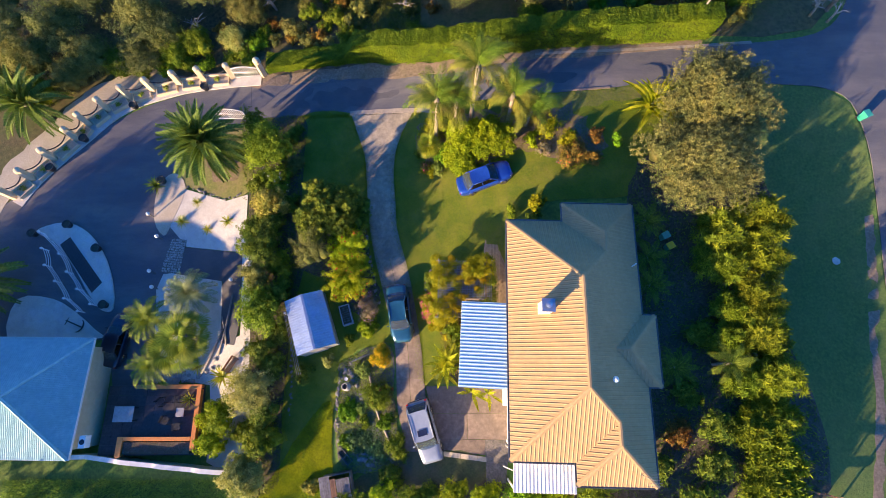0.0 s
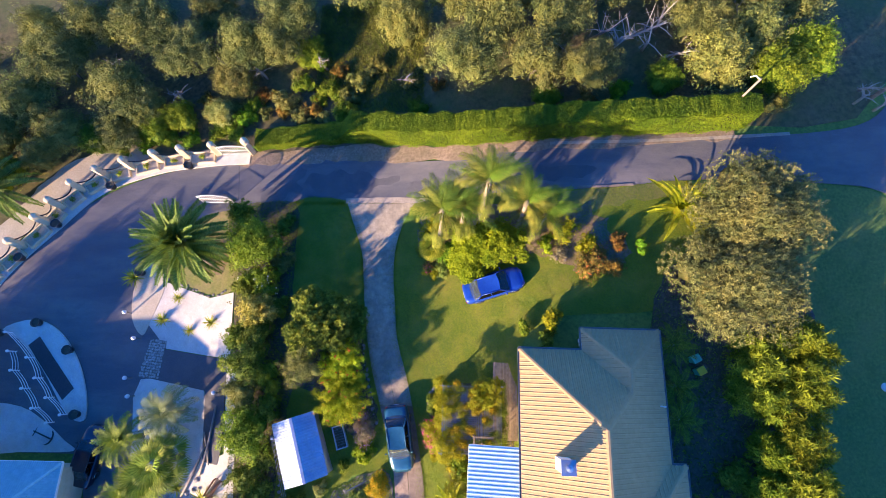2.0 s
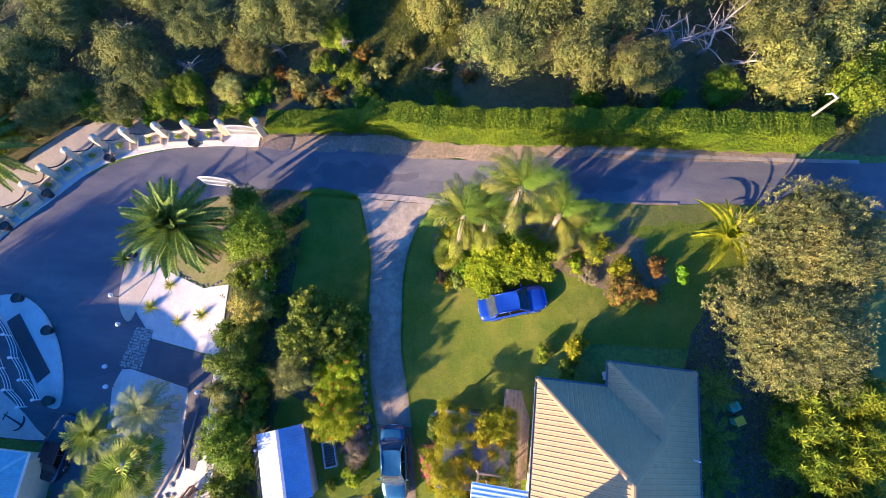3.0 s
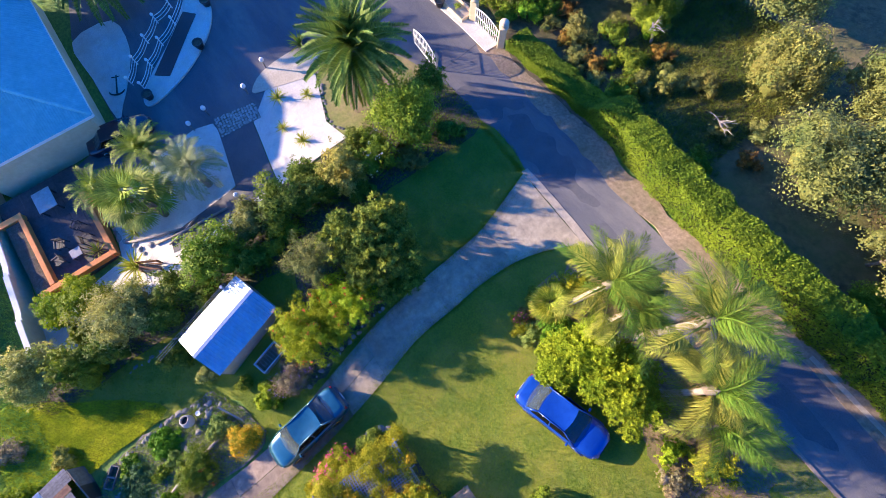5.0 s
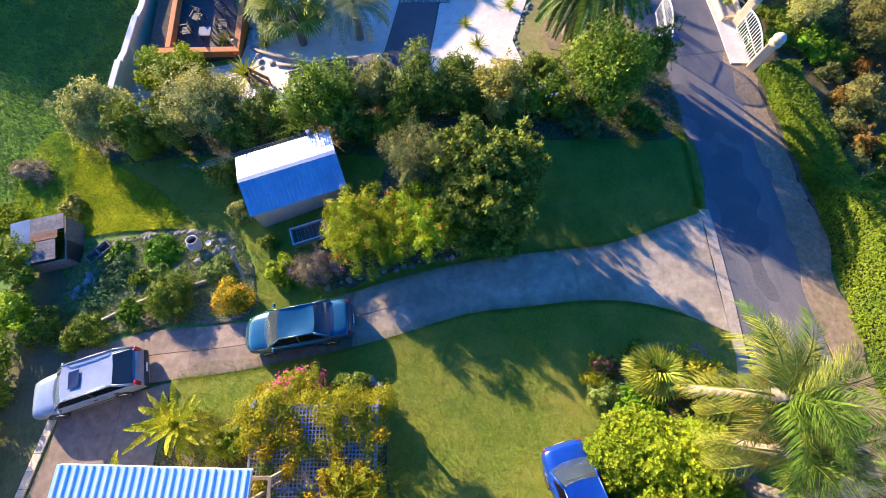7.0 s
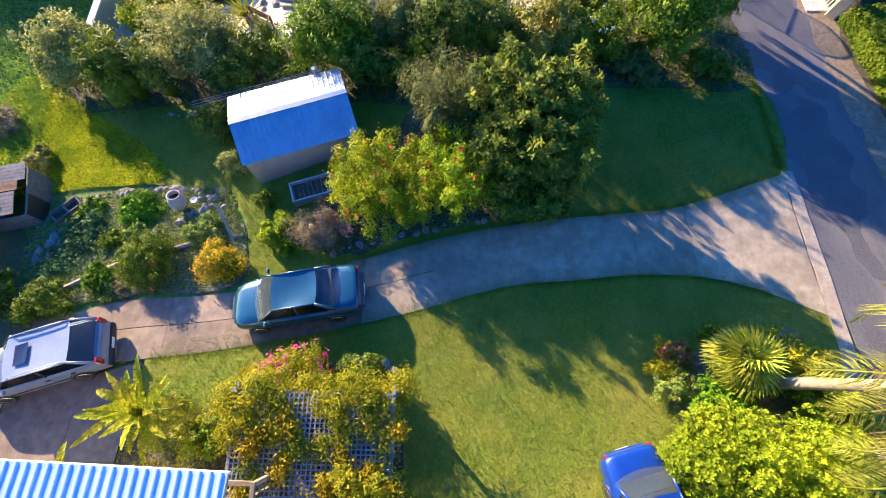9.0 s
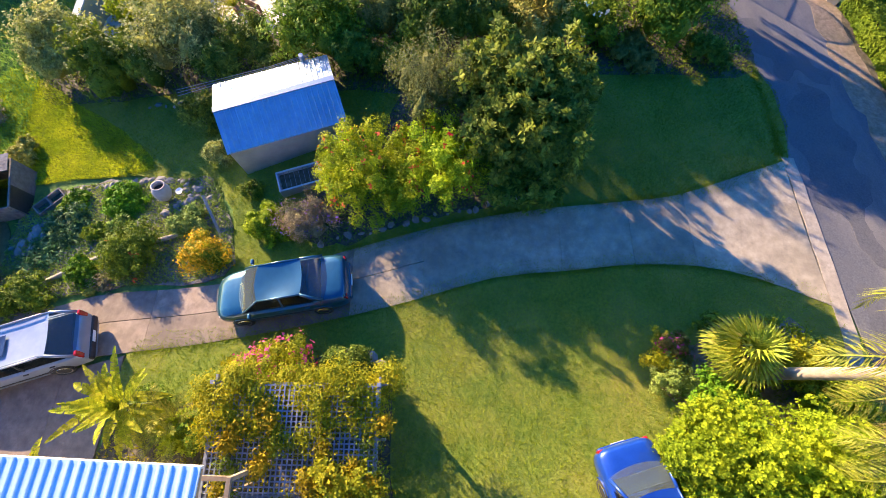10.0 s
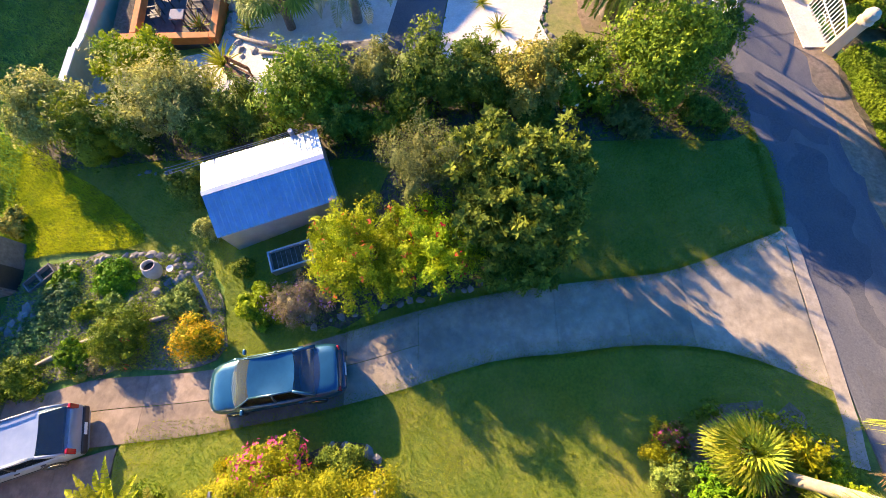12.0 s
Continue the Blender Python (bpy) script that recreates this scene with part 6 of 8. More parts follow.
# boundary row, south to north
P("shrub", "grey-green rounded shrub at the end of the boundary row", "shrub", -15.7, -7.0, 1.8, 3.0, "grey_leaf", 6000, 0.13, 7, 101, group="boundary shrubs")
P("shrub", "yellow-green shrub in the boundary row", "shrub", -14.3, -4.2, 1.5, 3.5, "green_leaf", 2600, 0.12, 6, 102, group="boundary shrubs")
P("shrub", "pale grey-leaved shrub in the boundary row", "shrub", -14.8, -0.6, 2.0, 4.2, "grey_leaf", 6000, 0.12, 7, 103, group="boundary shrubs")
P("shrub", "bright yellow-green rounded shrub beside the terrace", "shrub", -17.8, -2.5, 1.7, 2.9, "lime_leaf", 3800, 0.13, 5, 104)
P("shrub", "lush yellow-green shrub between terrace and boundary", "shrub", -18.6, -4.4, 1.2, 2.3, "lime_leaf", 3200, 0.12, 6, 116)
P("shrub", "olive-green shrub in the boundary row", "shrub", -14.7, 2.4, 1.4, 2.6, "dark_leaf", 2600, 0.12, 5, 105, group="boundary shrubs")
P("tree", "dense bright green rounded tree in the boundary row", "tree", -14.7, 5.6, 2.1, 3.9, "green_leaf", 5600, 0.13, 7, 106, group="boundary shrubs")
P("shrub", "feathery olive shrub in the boundary row", "shrub", -15.1, 8.4, 1.6, 3.3, "olive_leaf", 3000, 0.1, 5, 107, group="boundary shrubs")
P("shrub", "dark green shrub with pale tips in the boundary row", "shrub", -14.9, 10.5, 1.8, 3.5, "dark_leaf", 3600, 0.13, 6, 108, group="boundary shrubs")
P("shrub", "dark green shrub in the boundary row", "shrub", -14.3, 12.3, 1.5, 2.6, "dark_leaf", 3000, 0.13, 5, 109, group="boundary shrubs")
P("shrub", "golden-leaved shrub in the boundary row", "shrub", -14.6, 14.5, 1.6, 2.9, "yellow_leaf", 3400, 0.13, 6, 110, group="boundary shrubs")
P("shrub", "green shrub with pale flowers in the boundary row", "shrub", -14.4, 16.7, 1.5, 2.6, "green_leaf", 3000, 0.12, 5, 111, group="boundary shrubs", flowers="white_flower", flower_count=60)
P("tree", "dense olive-green rounded tree by the lane", "tree", -15.1, 19.7, 2.4, 4.5, "green_leaf", 8000, 0.13, 9, 112, group="boundary shrubs")
P("shrub", "dark shrub behind the open gate", "shrub", -16.7, 22.2, 1.2, 3.6, "dark_leaf", 2600, 0.12, 5, 113, group="boundary shrubs")
P("shrub", "small grey shrub in the shade of the boundary", "shrub", -11.3, 0.7, 0.9, 1.5, "dark_leaf", 1500, 0.11, 4, 114)
P("shrub", "small grey-green shrub beside the shed", "shrub", -9.4, 1.6, 0.6, 1.0, "grey_leaf", 900, 0.09, 4, 115)
for i, (x, y, r, h, m) in enumerate(((-14.0, -2.4, 1.2, 2.9, "dark_leaf"), (-13.5, 1.2, 1.2, 2.2, "dark_leaf"), (-13.3, 3.9, 1.0, 1.5, "dark_leaf"), (-13.3, 7.2, 1.2, 1.9, "dark_leaf"), (-13.4, 9.4, 1.2, 1.8, "green_leaf"), (-16.2, 12.4, 1.1, 2.0, "dark_leaf"), (-13.2, 14.6, 1.0, 1.2, "dark_leaf"), (-13.2, 18.2, 1.0, 1.1, "olive_leaf"), (-15.8, 16.2, 1.2, 2.3, "dark_leaf"), (-16.0, -3.8, 1.0, 1.5, "green_leaf"), (-13.4, 21.6, 1.0, 1.3, "dark_leaf"))):
    P("shrub", "shaded green filling shrub in the boundary row", "shrub", x, y, r, h, m, 2400, 0.12, 5, 500 + i, group="boundary shrubs")
# the group beside the driveway
P("tree", "dark green broad-leaved tree with upright shoots", "tree", -9.4, 13.4, 2.5, 4.3, "shoot_leaf", 0, 0.22, 9, 121, sprigs=2600, each=9, aspect=0.42)
P("tree", "feathery olive-green tree beside the shed", "tree", -10.4, 10.4, 1.65, 4.3, "tea_leaf", 5200, 0.1, 8, 122, aspect=0.25)
P("shrub", "yellow-green shrub with coral red flowers", "shrub", -7.6, 8.1, 2.0, 2.5, "coral_leaf", 9500, 0.13, 9, 123, aspect=0.34, spread=0.07, rays=64, flowers="red_flower", flower_count=150, flower_size=0.12)
P("shrub", "green shrub with a few coral flowers", "shrub", -7.8, 10.7, 1.75, 2.5, "coral_leaf", 4800, 0.13, 6, 124, rays=40, aspect=0.4, spread=0.08, flowers="red_flower", flower_count=60, flower_size=0.12)
P("shrub", "dark green shrub at the driveway's edge", "shrub", -7.6, 13.3, 1.6, 2.2, "dark_leaf", 0, 0.24, 5, 125, sprigs=600, each=9, aspect=0.4)
P("shrub", "dry purple-flowered shrub beside the driveway", "shrub", -6.2, 5.9, 1.1, 1.3, "purple_leaf", 3000, 0.07, 8, 126, aspect=0.3, flowers="purple_flower", flower_count=220, flower_size=0.06)
P("shrub", "low green leafy plant beside the stone tub", "shrub", -6.3, 4.2, 0.8, 0.8, "lime_leaf", 1700, 0.13, 4, 127)
# vegetable and flower beds
P("shrub", "round bush covered in yellow flowers", "shrub", -5.05, 1.9, 0.84, 0.95, "vine_leaf", 2600, 0.07, 5, 131, flowers="yellow_flower", flower_count=2600, flower_size=0.075)
P("shrub", "green rose bush with red blooms", "shrub", -5.2, -1.0, 1.1, 1.1, "green_leaf", 4200, 0.09, 8, 132, flowers="red_flower", flower_count=9, flower_size=0.2)
P("shrub", "pale green leafy bush beside the timber stake", "shrub", -6.4, 0.95, 0.7, 0.65, "pale_leaf", 1800, 0.11, 5, 133)
P("vegetable_patch", "bright green leafy vegetables", "vegetables", -7.6, -2.2, 0.85, 0.45, "bright_leaf", 2600, 0.13, 9, 134, ry=0.95)
P("vegetable_patch", "bluish green ground-cover vegetables", "vegetables", -6.4, -4.5, 1.2, 0.25, "blue_veg_leaf", 2600, 0.11, 10, 135, ry=1.2)
P("vegetable_patch", "green leafy vegetables by the crate frame", "vegetables", -7.7, -4.6, 0.75, 0.4, "bright_leaf", 1500, 0.13, 6, 136)
P("shrub", "green leafy clump by the log edge", "shrub", -4.55, -3.0, 0.72, 0.6, "bright_leaf", 1700, 0.12, 5, 137)
P("shrub", "soft green bush beside the wagon", "shrub", -3.65, -4.8, 1.0, 0.9, "green_leaf", 3200, 0.08, 6, 138, ry=1.35)
P("shrub", "small yellow flowering tuft at the driveway's edge", "shrub", -3.8, -2.6, 0.25, 0.35, "yellow_leaf", 400, 0.07, 2, 139)
P("shrub", "pale green clump among the stones", "shrub", -6.3, -3.0, 0.6, 0.45, "green_leaf", 1000, 0.1, 4, 140)
P("shrub", "dry twiggy plant at the bed's edge", "shrub", -4.2, -2.2, 0.5, 0.35, "purple_leaf", 500, 0.07, 4, 141)
P("vegetable_patch", "blue-green seedlings in dark soil", "vegetables", -5.2, -5.2, 0.95, 0.22, "blue_veg_leaf", 1800, 0.09, 7, 142)
P("vegetable_patch", "yellow-green herbs below the rose bush", "vegetables", -6.6, -2.1, 0.5, 0.4, "pale_leaf", 900, 0.09, 4, 143)
P("shrub", "small green tuft against the shed corner", "shrub", -7.75, 3.3, 0.5, 0.6, "green_leaf", 800, 0.09, 4, 144)
# south side
for i, (x, y, r, h, m) in enumerate(((-9.6, -10.8, 1.2, 0.6, "lime_leaf"), (-7.0, -9.0, 1.6, 2.2, "green_leaf"), (-4.6, -8.2, 1.4, 1.8, "lime_leaf"), (-2.0, -8.3, 1.3, 1.5, "green_leaf"), (0.6, -8.1, 1.3, 1.5, "lime_leaf"), (3.0, -8.0, 1.2, 1.5, "lime_leaf"), (5.6, -7.9, 1.3, 2.0, "bright_leaf"), (8.0, -8.0, 1.3, 1.9, "lime_leaf"), (10.4, -7.6, 1.2, 1.6, "green_leaf"), (-4.0, -6.9, 0.9, 1.2, "dark_leaf"), (-10.4, -7.9, 0.7, 0.7, "yellow_leaf"))):
    P("shrub", "sunlit shrub along the south fence line", "shrub", x, y, r, h, m, 2600, 0.12, 5, 150 + i, group="south shrubs")
P("shrub", "purple-grey flowering shrub on the slope", "shrub", -12.7, -10.8, 1.1, 0.7, "purple_leaf", 1800, 0.09, 4, 165)
# pergola side
P("shrub", "bush with bright pink flowers beside the pergola", "shrub", -0.75, 5.4, 1.1, 2.2, "vine_leaf", 3000, 0.1, 8, 171, flowers="pink_flower", flower_count=700, flower_size=0.12)
P("shrub", "dark shrub beside the pergola", "shrub", -1.0, 7.7, 0.8, 1.5, "dark_leaf", 1800, 0.1, 4, 172)
P("shrub", "golden climbing shrub below the pergola", "shrub", -0.5, 4.3, 0.75, 1.5, "vine_leaf", 1800, 0.1, 5, 173)
P("shrub", "green leafy shrub between bananas and pergola", "shrub", 0.7, 3.7, 0.8, 1.3, "green_leaf", 1800, 0.1, 5, 174)
P("shrub", "yellow autumn-leaved shrub beside the deck", "shrub", 2.5, 8.3, 1.2, 2.9, "vine_leaf", 3000, 0.12, 6, 175)
P("shrub", "yellow-green bush between bananas and pergola", "shrub", 0.6, 3.2, 0.7, 1.0, "gold_leaf", 1200, 0.1, 5, 176)
P("shrub", "golden leafy bush beside the patio roof", "shrub", 1.0, 2.7, 0.7, 1.3, "coral_leaf", 1500, 0.1, 5, 177)
P("shrub", "green undergrowth below the bananas", "shrub", 0.5, 1.4, 0.8, 0.7, "green_leaf", 1500, 0.1, 5, 178)
# round the palms
P("tree", "dense lime-green tree over the blue car", "tree", 2.3, 18.8, 1.9, 3.8, "lime_leaf", 0, 0.09, 11, 181, aspect=0.52, sprigs=6400, each=8)
P("shrub", "rounded lime-green shrub beside the blue car", "shrub", 1.5, 17.5, 1.35, 2.9, "lime_leaf", 0, 0.09, 8, 180, aspect=0.52, sprigs=4000, each=8)
P("tree", "lime-green tree beside the palms", "tree", 4.0, 18.7, 1.7, 3.5, "lime_leaf", 0, 0.09, 9, 182, aspect=0.52, sprigs=5000, each=8)
P("shrub", "yellow-green shrub at the lane", "shrub", -1.0, 20.5, 1.2, 1.7, "vine_leaf", 2800, 0.1, 5, 183)
P("shrub", "yellow flowering shrub by the crossover", "shrub", 0.2, 21.4, 1.1, 1.5, "lime_leaf", 2200, 0.1, 5, 184)
P("shrub", "small pink-flowered shrub at the bed's edge", "shrub", -1.45, 17.7, 0.6, 0.8, "coral_red_leaf", 900, 0.09, 4, 185, flowers="pink_flower", flower_count=110, flower_size=0.09)
P("shrub", "low reddish shrub at the bed's edge", "shrub", -1.0, 17.3, 0.75, 0.6, "vine_leaf", 900, 0.08, 5, 199)
P("shrub", "low leafy green shrub between fan palm and lime tree", "shrub", 0.2, 18.6, 0.9, 1.3, "bright_leaf", 1500, 0.14, 5, 179)
P("shrub", "low olive shrub below the fan palm", "shrub", -0.4, 17.5, 0.8, 0.6, "pale_leaf", 1100, 0.08, 5, 186)
P("shrub", "wispy young shrub on the lawn", "shrub", -2.2, 18.9, 0.45, 1.0, "green_leaf", 260, 0.09, 3, 187)
P("shrub", "red-leaved shrub in the mulch bed", "shrub", 10.5, 17.5, 1.4, 0.9, "coral_red_leaf", 3200, 0.1, 8, 188, flowers="red_flower", flower_count=200, flower_size=0.08)
P("shrub", "dry yellowing shrub in the mulch bed", "shrub", 8.6, 19.6, 1.1, 1.3, "vine_leaf", 1600, 0.09, 5, 189)
P("shrub", "yellow-green shrub in the mulch bed", "shrub", 7.2, 18.7, 0.8, 1.0, "lime_leaf", 1200, 0.1, 4, 190)
P("shrub", "yellow-green shrub among red leaves", "shrub", 10.2, 18.6, 0.9, 1.1, "vine_leaf", 1500, 0.09, 5, 196)
P("shrub", "straggling red shrub in the mulch bed", "shrub", 11.8, 16.9, 0.9, 0.8, "autumn_leaf", 1500, 0.09, 5, 197)
P("shrub", "dry grassy clump in the mulch bed", "shrub", 8.4, 18.0, 0.8, 0.5, "purple_leaf", 900, 0.08, 5, 198)
P("shrub", "dry reddish shrub in the mulch bed", "shrub", 12.3, 18.8, 0.8, 0.9, "autumn_leaf", 1100, 0.09, 4, 191)
P("shrub", "round green shrub alone on the grass", "shrub", 14.0, 18.5, 0.55, 0.95, "bright_leaf", 1100, 0.1, 3, 192)
P("shrub", "small round green shrub by the house corner", "shrub", 5.4, 12.9, 0.6, 1.2, "green_leaf", 1300, 0.1, 3, 193)
P("shrub", "yellow-green shrub by the house corner", "shrub", 7.2, 13.2, 0.8, 1.5, "vine_leaf", 1600, 0.1, 4, 194)
P("shrub", "dark shrub below the north wall", "shrub", 7.0, 11.9, 0.9, 1.0, "dark_leaf", 1300, 0.1, 4, 195)
# the olive tree and the eastern row
P("tree", "large grey-olive tree with twiggy crown", "tree", 20.6, 20.0, 4.0, 6.0, "gum_leaf", 0, 0.17, 18, 201, aspect=0.3, trunk=0.2, sprigs=8500, each=6)
P("tree", "broad grey-olive tree with dense crown", "tree", 18.9, 15.5, 4.4, 5.8, "gum_leaf", 0, 0.17, 20, 202, aspect=0.3, trunk=0.2, sprigs=9500, each=6)
for i, (x, y, r, h, m) in enumerate(((20.6, 10.6, 2.0, 4.2, "green_leaf"), (23.2, 11.6, 1.6, 4.6, "lime_leaf"), (22.6, 8.6, 1.9, 4.6, "lime_leaf"), (20.2, 7.8, 1.7, 3.6, "green_leaf"), (22.4, 5.4, 2.0, 4.4, "lime_leaf"), (20.9, 4.6, 1.5, 3.2, "green_leaf"), (22.0, 2.8, 1.9, 4.0, "lime_leaf"), (20.0, 2.6, 1.3, 2.6, "green_leaf"), (22.2, 0.2, 1.9, 3.6, "lime_leaf"), (20.4, -0.2, 1.3, 2.6, "green_leaf"), (21.8, -2.4, 1.9, 1.9, "lime_leaf"), (20.4, -3.6, 1.5, 1.8, "lime_leaf"), (21.8, -4.8, 1.8, 1.7, "lime_leaf"), (20.6, -6.6, 1.7, 1.6, "lime_leaf"), (22.2, -7.4, 1.6, 1.3, "green_leaf"))):
    P("tree", "yellow-green feathery tree in the eastern row", "tree", x, y, r, h, "row_leaf" if m == "lime_leaf" else m, 0, 0.34, 7, 210 + i, aspect=0.22, sprigs=560, each=9, group="eastern row")
TREEFERN = [frond_mesh("frond", 1.7, 34, 0.34, 0.02, (0.4, -0.9), 0.15, 9, "dark_leaf", 0.2, 0.15)]
for i, (x, y, h) in enumerate(((15.2, 11.5, 1.4), (15.2, 6.7, 1.2), (15.3, 8.8, 1.0), (19.3, 1.0, 2.3), (16.2, 0.8, 1.0))):
    palm("tree_fern", "green tree fern in the side yard", x, y, h, 0.12, 14, TREEFERN, 240 + i, (50, -15), group="side yard ferns")
P("shrub", "brownish shrub in the side yard", "shrub", 15.8, -3.5, 1.1, 1.6, "autumn_leaf", 1700, 0.11, 5, 246)
P("shrub", "dark shrub behind the house", "shrub", 14.6, -5.8, 1.1, 1.6, "dark_leaf", 1500, 0.12, 5, 247)
# those at (18.2, -3.0) and (16.9, -0.9) are added to hide a sunlit streak
for i, (x, y, r, h) in enumerate(((16.6, -7.6, 1.5, 2.2), (13.4, -9.2, 1.4, 2.4), (17.8, -5.4, 1.3, 1.8), (10.6, -9.8, 1.4, 2.6), (18.2, -3.0, 1.4, 1.9), (16.9, -0.9, 1.1, 1.3), (18.6, 3.2, 1.2, 1.6))):
    P("shrub", "dense dark shrub in the side yard", "shrub", x, y, r, h, "dark_leaf", 1700, 0.13, 6, 250 + i, group="side yard shrubs")

# ---- clipped hedge along the lane ----
def hedge(pts, w, h0, seed):
    rng = np.random.default_rng(seed)
    t = thing("hedge", "long clipped yellow-green hedge along the lane", "hedge", 0, 0, 0)
    line = np.array(smooth_line(pts, 10))
    seg = np.linalg.norm(np.diff(line, axis=0), axis=1)
    cum = np.r_[0, np.cumsum(seg)]
    n = 120000
    s = rng.uniform(0, cum[-1], n)
    i = np.clip(np.searchsorted(cum, s) - 1, 0, len(seg) - 1)
    f = ((s - cum[i]) / seg[i])[:, None]
    c = line[i] * (1 - f) + line[i + 1] * f
    d = (line[i + 1] - line[i]) / seg[i][:, None]
    nr = np.stack([-d[:, 1], d[:, 0]], 1)
    face = rng.random(n)
    wob = 0.05 * np.sin(s * 1.7) + 0.03 * np.sin(s * 4.13 + 1) + np.array([0.16 * noise.noise((a * 1.1, 0.0, 3.0)) + 0.1 * noise.noise((a * 3.7, 0.0, 5.0)) for a in s])
    u = np.where(face < 0.5, rng.uniform(-1, 1, n), np.where(face < 0.8, -1.0, 1.0)) + rng.normal(size=n) * 0.05
    hh = h0 + wob * np.where(c[:, 0] < -8.5, 0.3, 1.0) - 1.55 * np.clip((-8.0 - c[:, 0]) / 1.2, 0, 1)
    v = np.where(face < 0.5, hh + rng.normal(size=n) * 0.05 - 0.12 * np.abs(u) ** 6, rng.uniform(0.05, 1, n) * (hh - 0.08))
    xy = c + nr * (u * (w / 2 + 0.08 * np.sin(s * 2.6 + 2)))[:, None]
    z = np.array([ground_z(a, b) for a, b in xy]) + v
    p = np.stack([xy[:, 0], xy[:, 1], z], 1)
    nrm = np.where((face < 0.5)[:, None], np.array((0, 0, 1.0)), np.stack([nr[:, 0] * np.sign(u), nr[:, 1] * np.sign(u), np.zeros(n)], 1)) + rng.normal(size=(n, 3)) * 0.45
    nrm /= np.linalg.norm(nrm, axis=1, keepdims=True)
    tt = np.cross(nrm, rng.normal(size=(n, 3)))
    tt /= np.linalg.norm(tt, axis=1, keepdims=True)
    bb = np.cross(nrm, tt)
    L = 0.108 * rng.uniform(0.6, 1.3, (n, 1))
    put_mesh("foliage", quads_mesh("foliage", np.stack([p - tt * L / 2 - bb * L * 0.35, p + tt * L * 0.6, p - tt * L / 2 + bb * L * 0.35], 1), "hedge_leaf"), t)
    # solid core behind the leaves; its near-black colour stands for shade in the gaps
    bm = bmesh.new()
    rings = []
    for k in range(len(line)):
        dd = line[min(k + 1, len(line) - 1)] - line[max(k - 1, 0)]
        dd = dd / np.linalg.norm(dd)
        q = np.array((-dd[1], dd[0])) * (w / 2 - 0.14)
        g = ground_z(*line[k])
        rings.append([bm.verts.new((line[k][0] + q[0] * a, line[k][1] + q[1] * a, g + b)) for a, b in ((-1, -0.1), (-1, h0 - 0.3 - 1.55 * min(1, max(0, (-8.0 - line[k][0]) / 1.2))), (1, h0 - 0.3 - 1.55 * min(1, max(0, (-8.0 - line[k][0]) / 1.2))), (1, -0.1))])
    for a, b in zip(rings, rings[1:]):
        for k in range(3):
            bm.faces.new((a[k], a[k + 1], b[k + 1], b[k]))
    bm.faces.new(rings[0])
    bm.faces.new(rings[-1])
    part("inner_growth", bm, "core_shade", t)


# hedge core: deep shade between the leaves, put into a near-black green
M["core_shade"] = surf("core_shade", (0.012, 0.018, 0.005), (0.03, 0.04, 0.01), 12.0, rough=0.95, bump=0.8, bump_scale=20)
hedge([(-17.0, 29.9), (-12, 30.0), (-8.0, 29.8), (-2, 28.75), (4.0, 28.2), (13.0, 28.1), (19, 28.2), (22.6, 28.4)], 1.6, 2.55, 300)

# ---- bush to the north, and unseen shade trees to the west ----
def bush_tree(seed, mat, r, h, leaves):
    return plant("bush_tree", "grey-olive bush tree with a domed twiggy crown", "tree", -200 - 8 * seed, 45, r, h, mat, int(leaves * 1.4), 0.115, 9, 400 + seed, aspect=0.6, flat=0.16, z=0, trunk=0.11, group="bush trees")


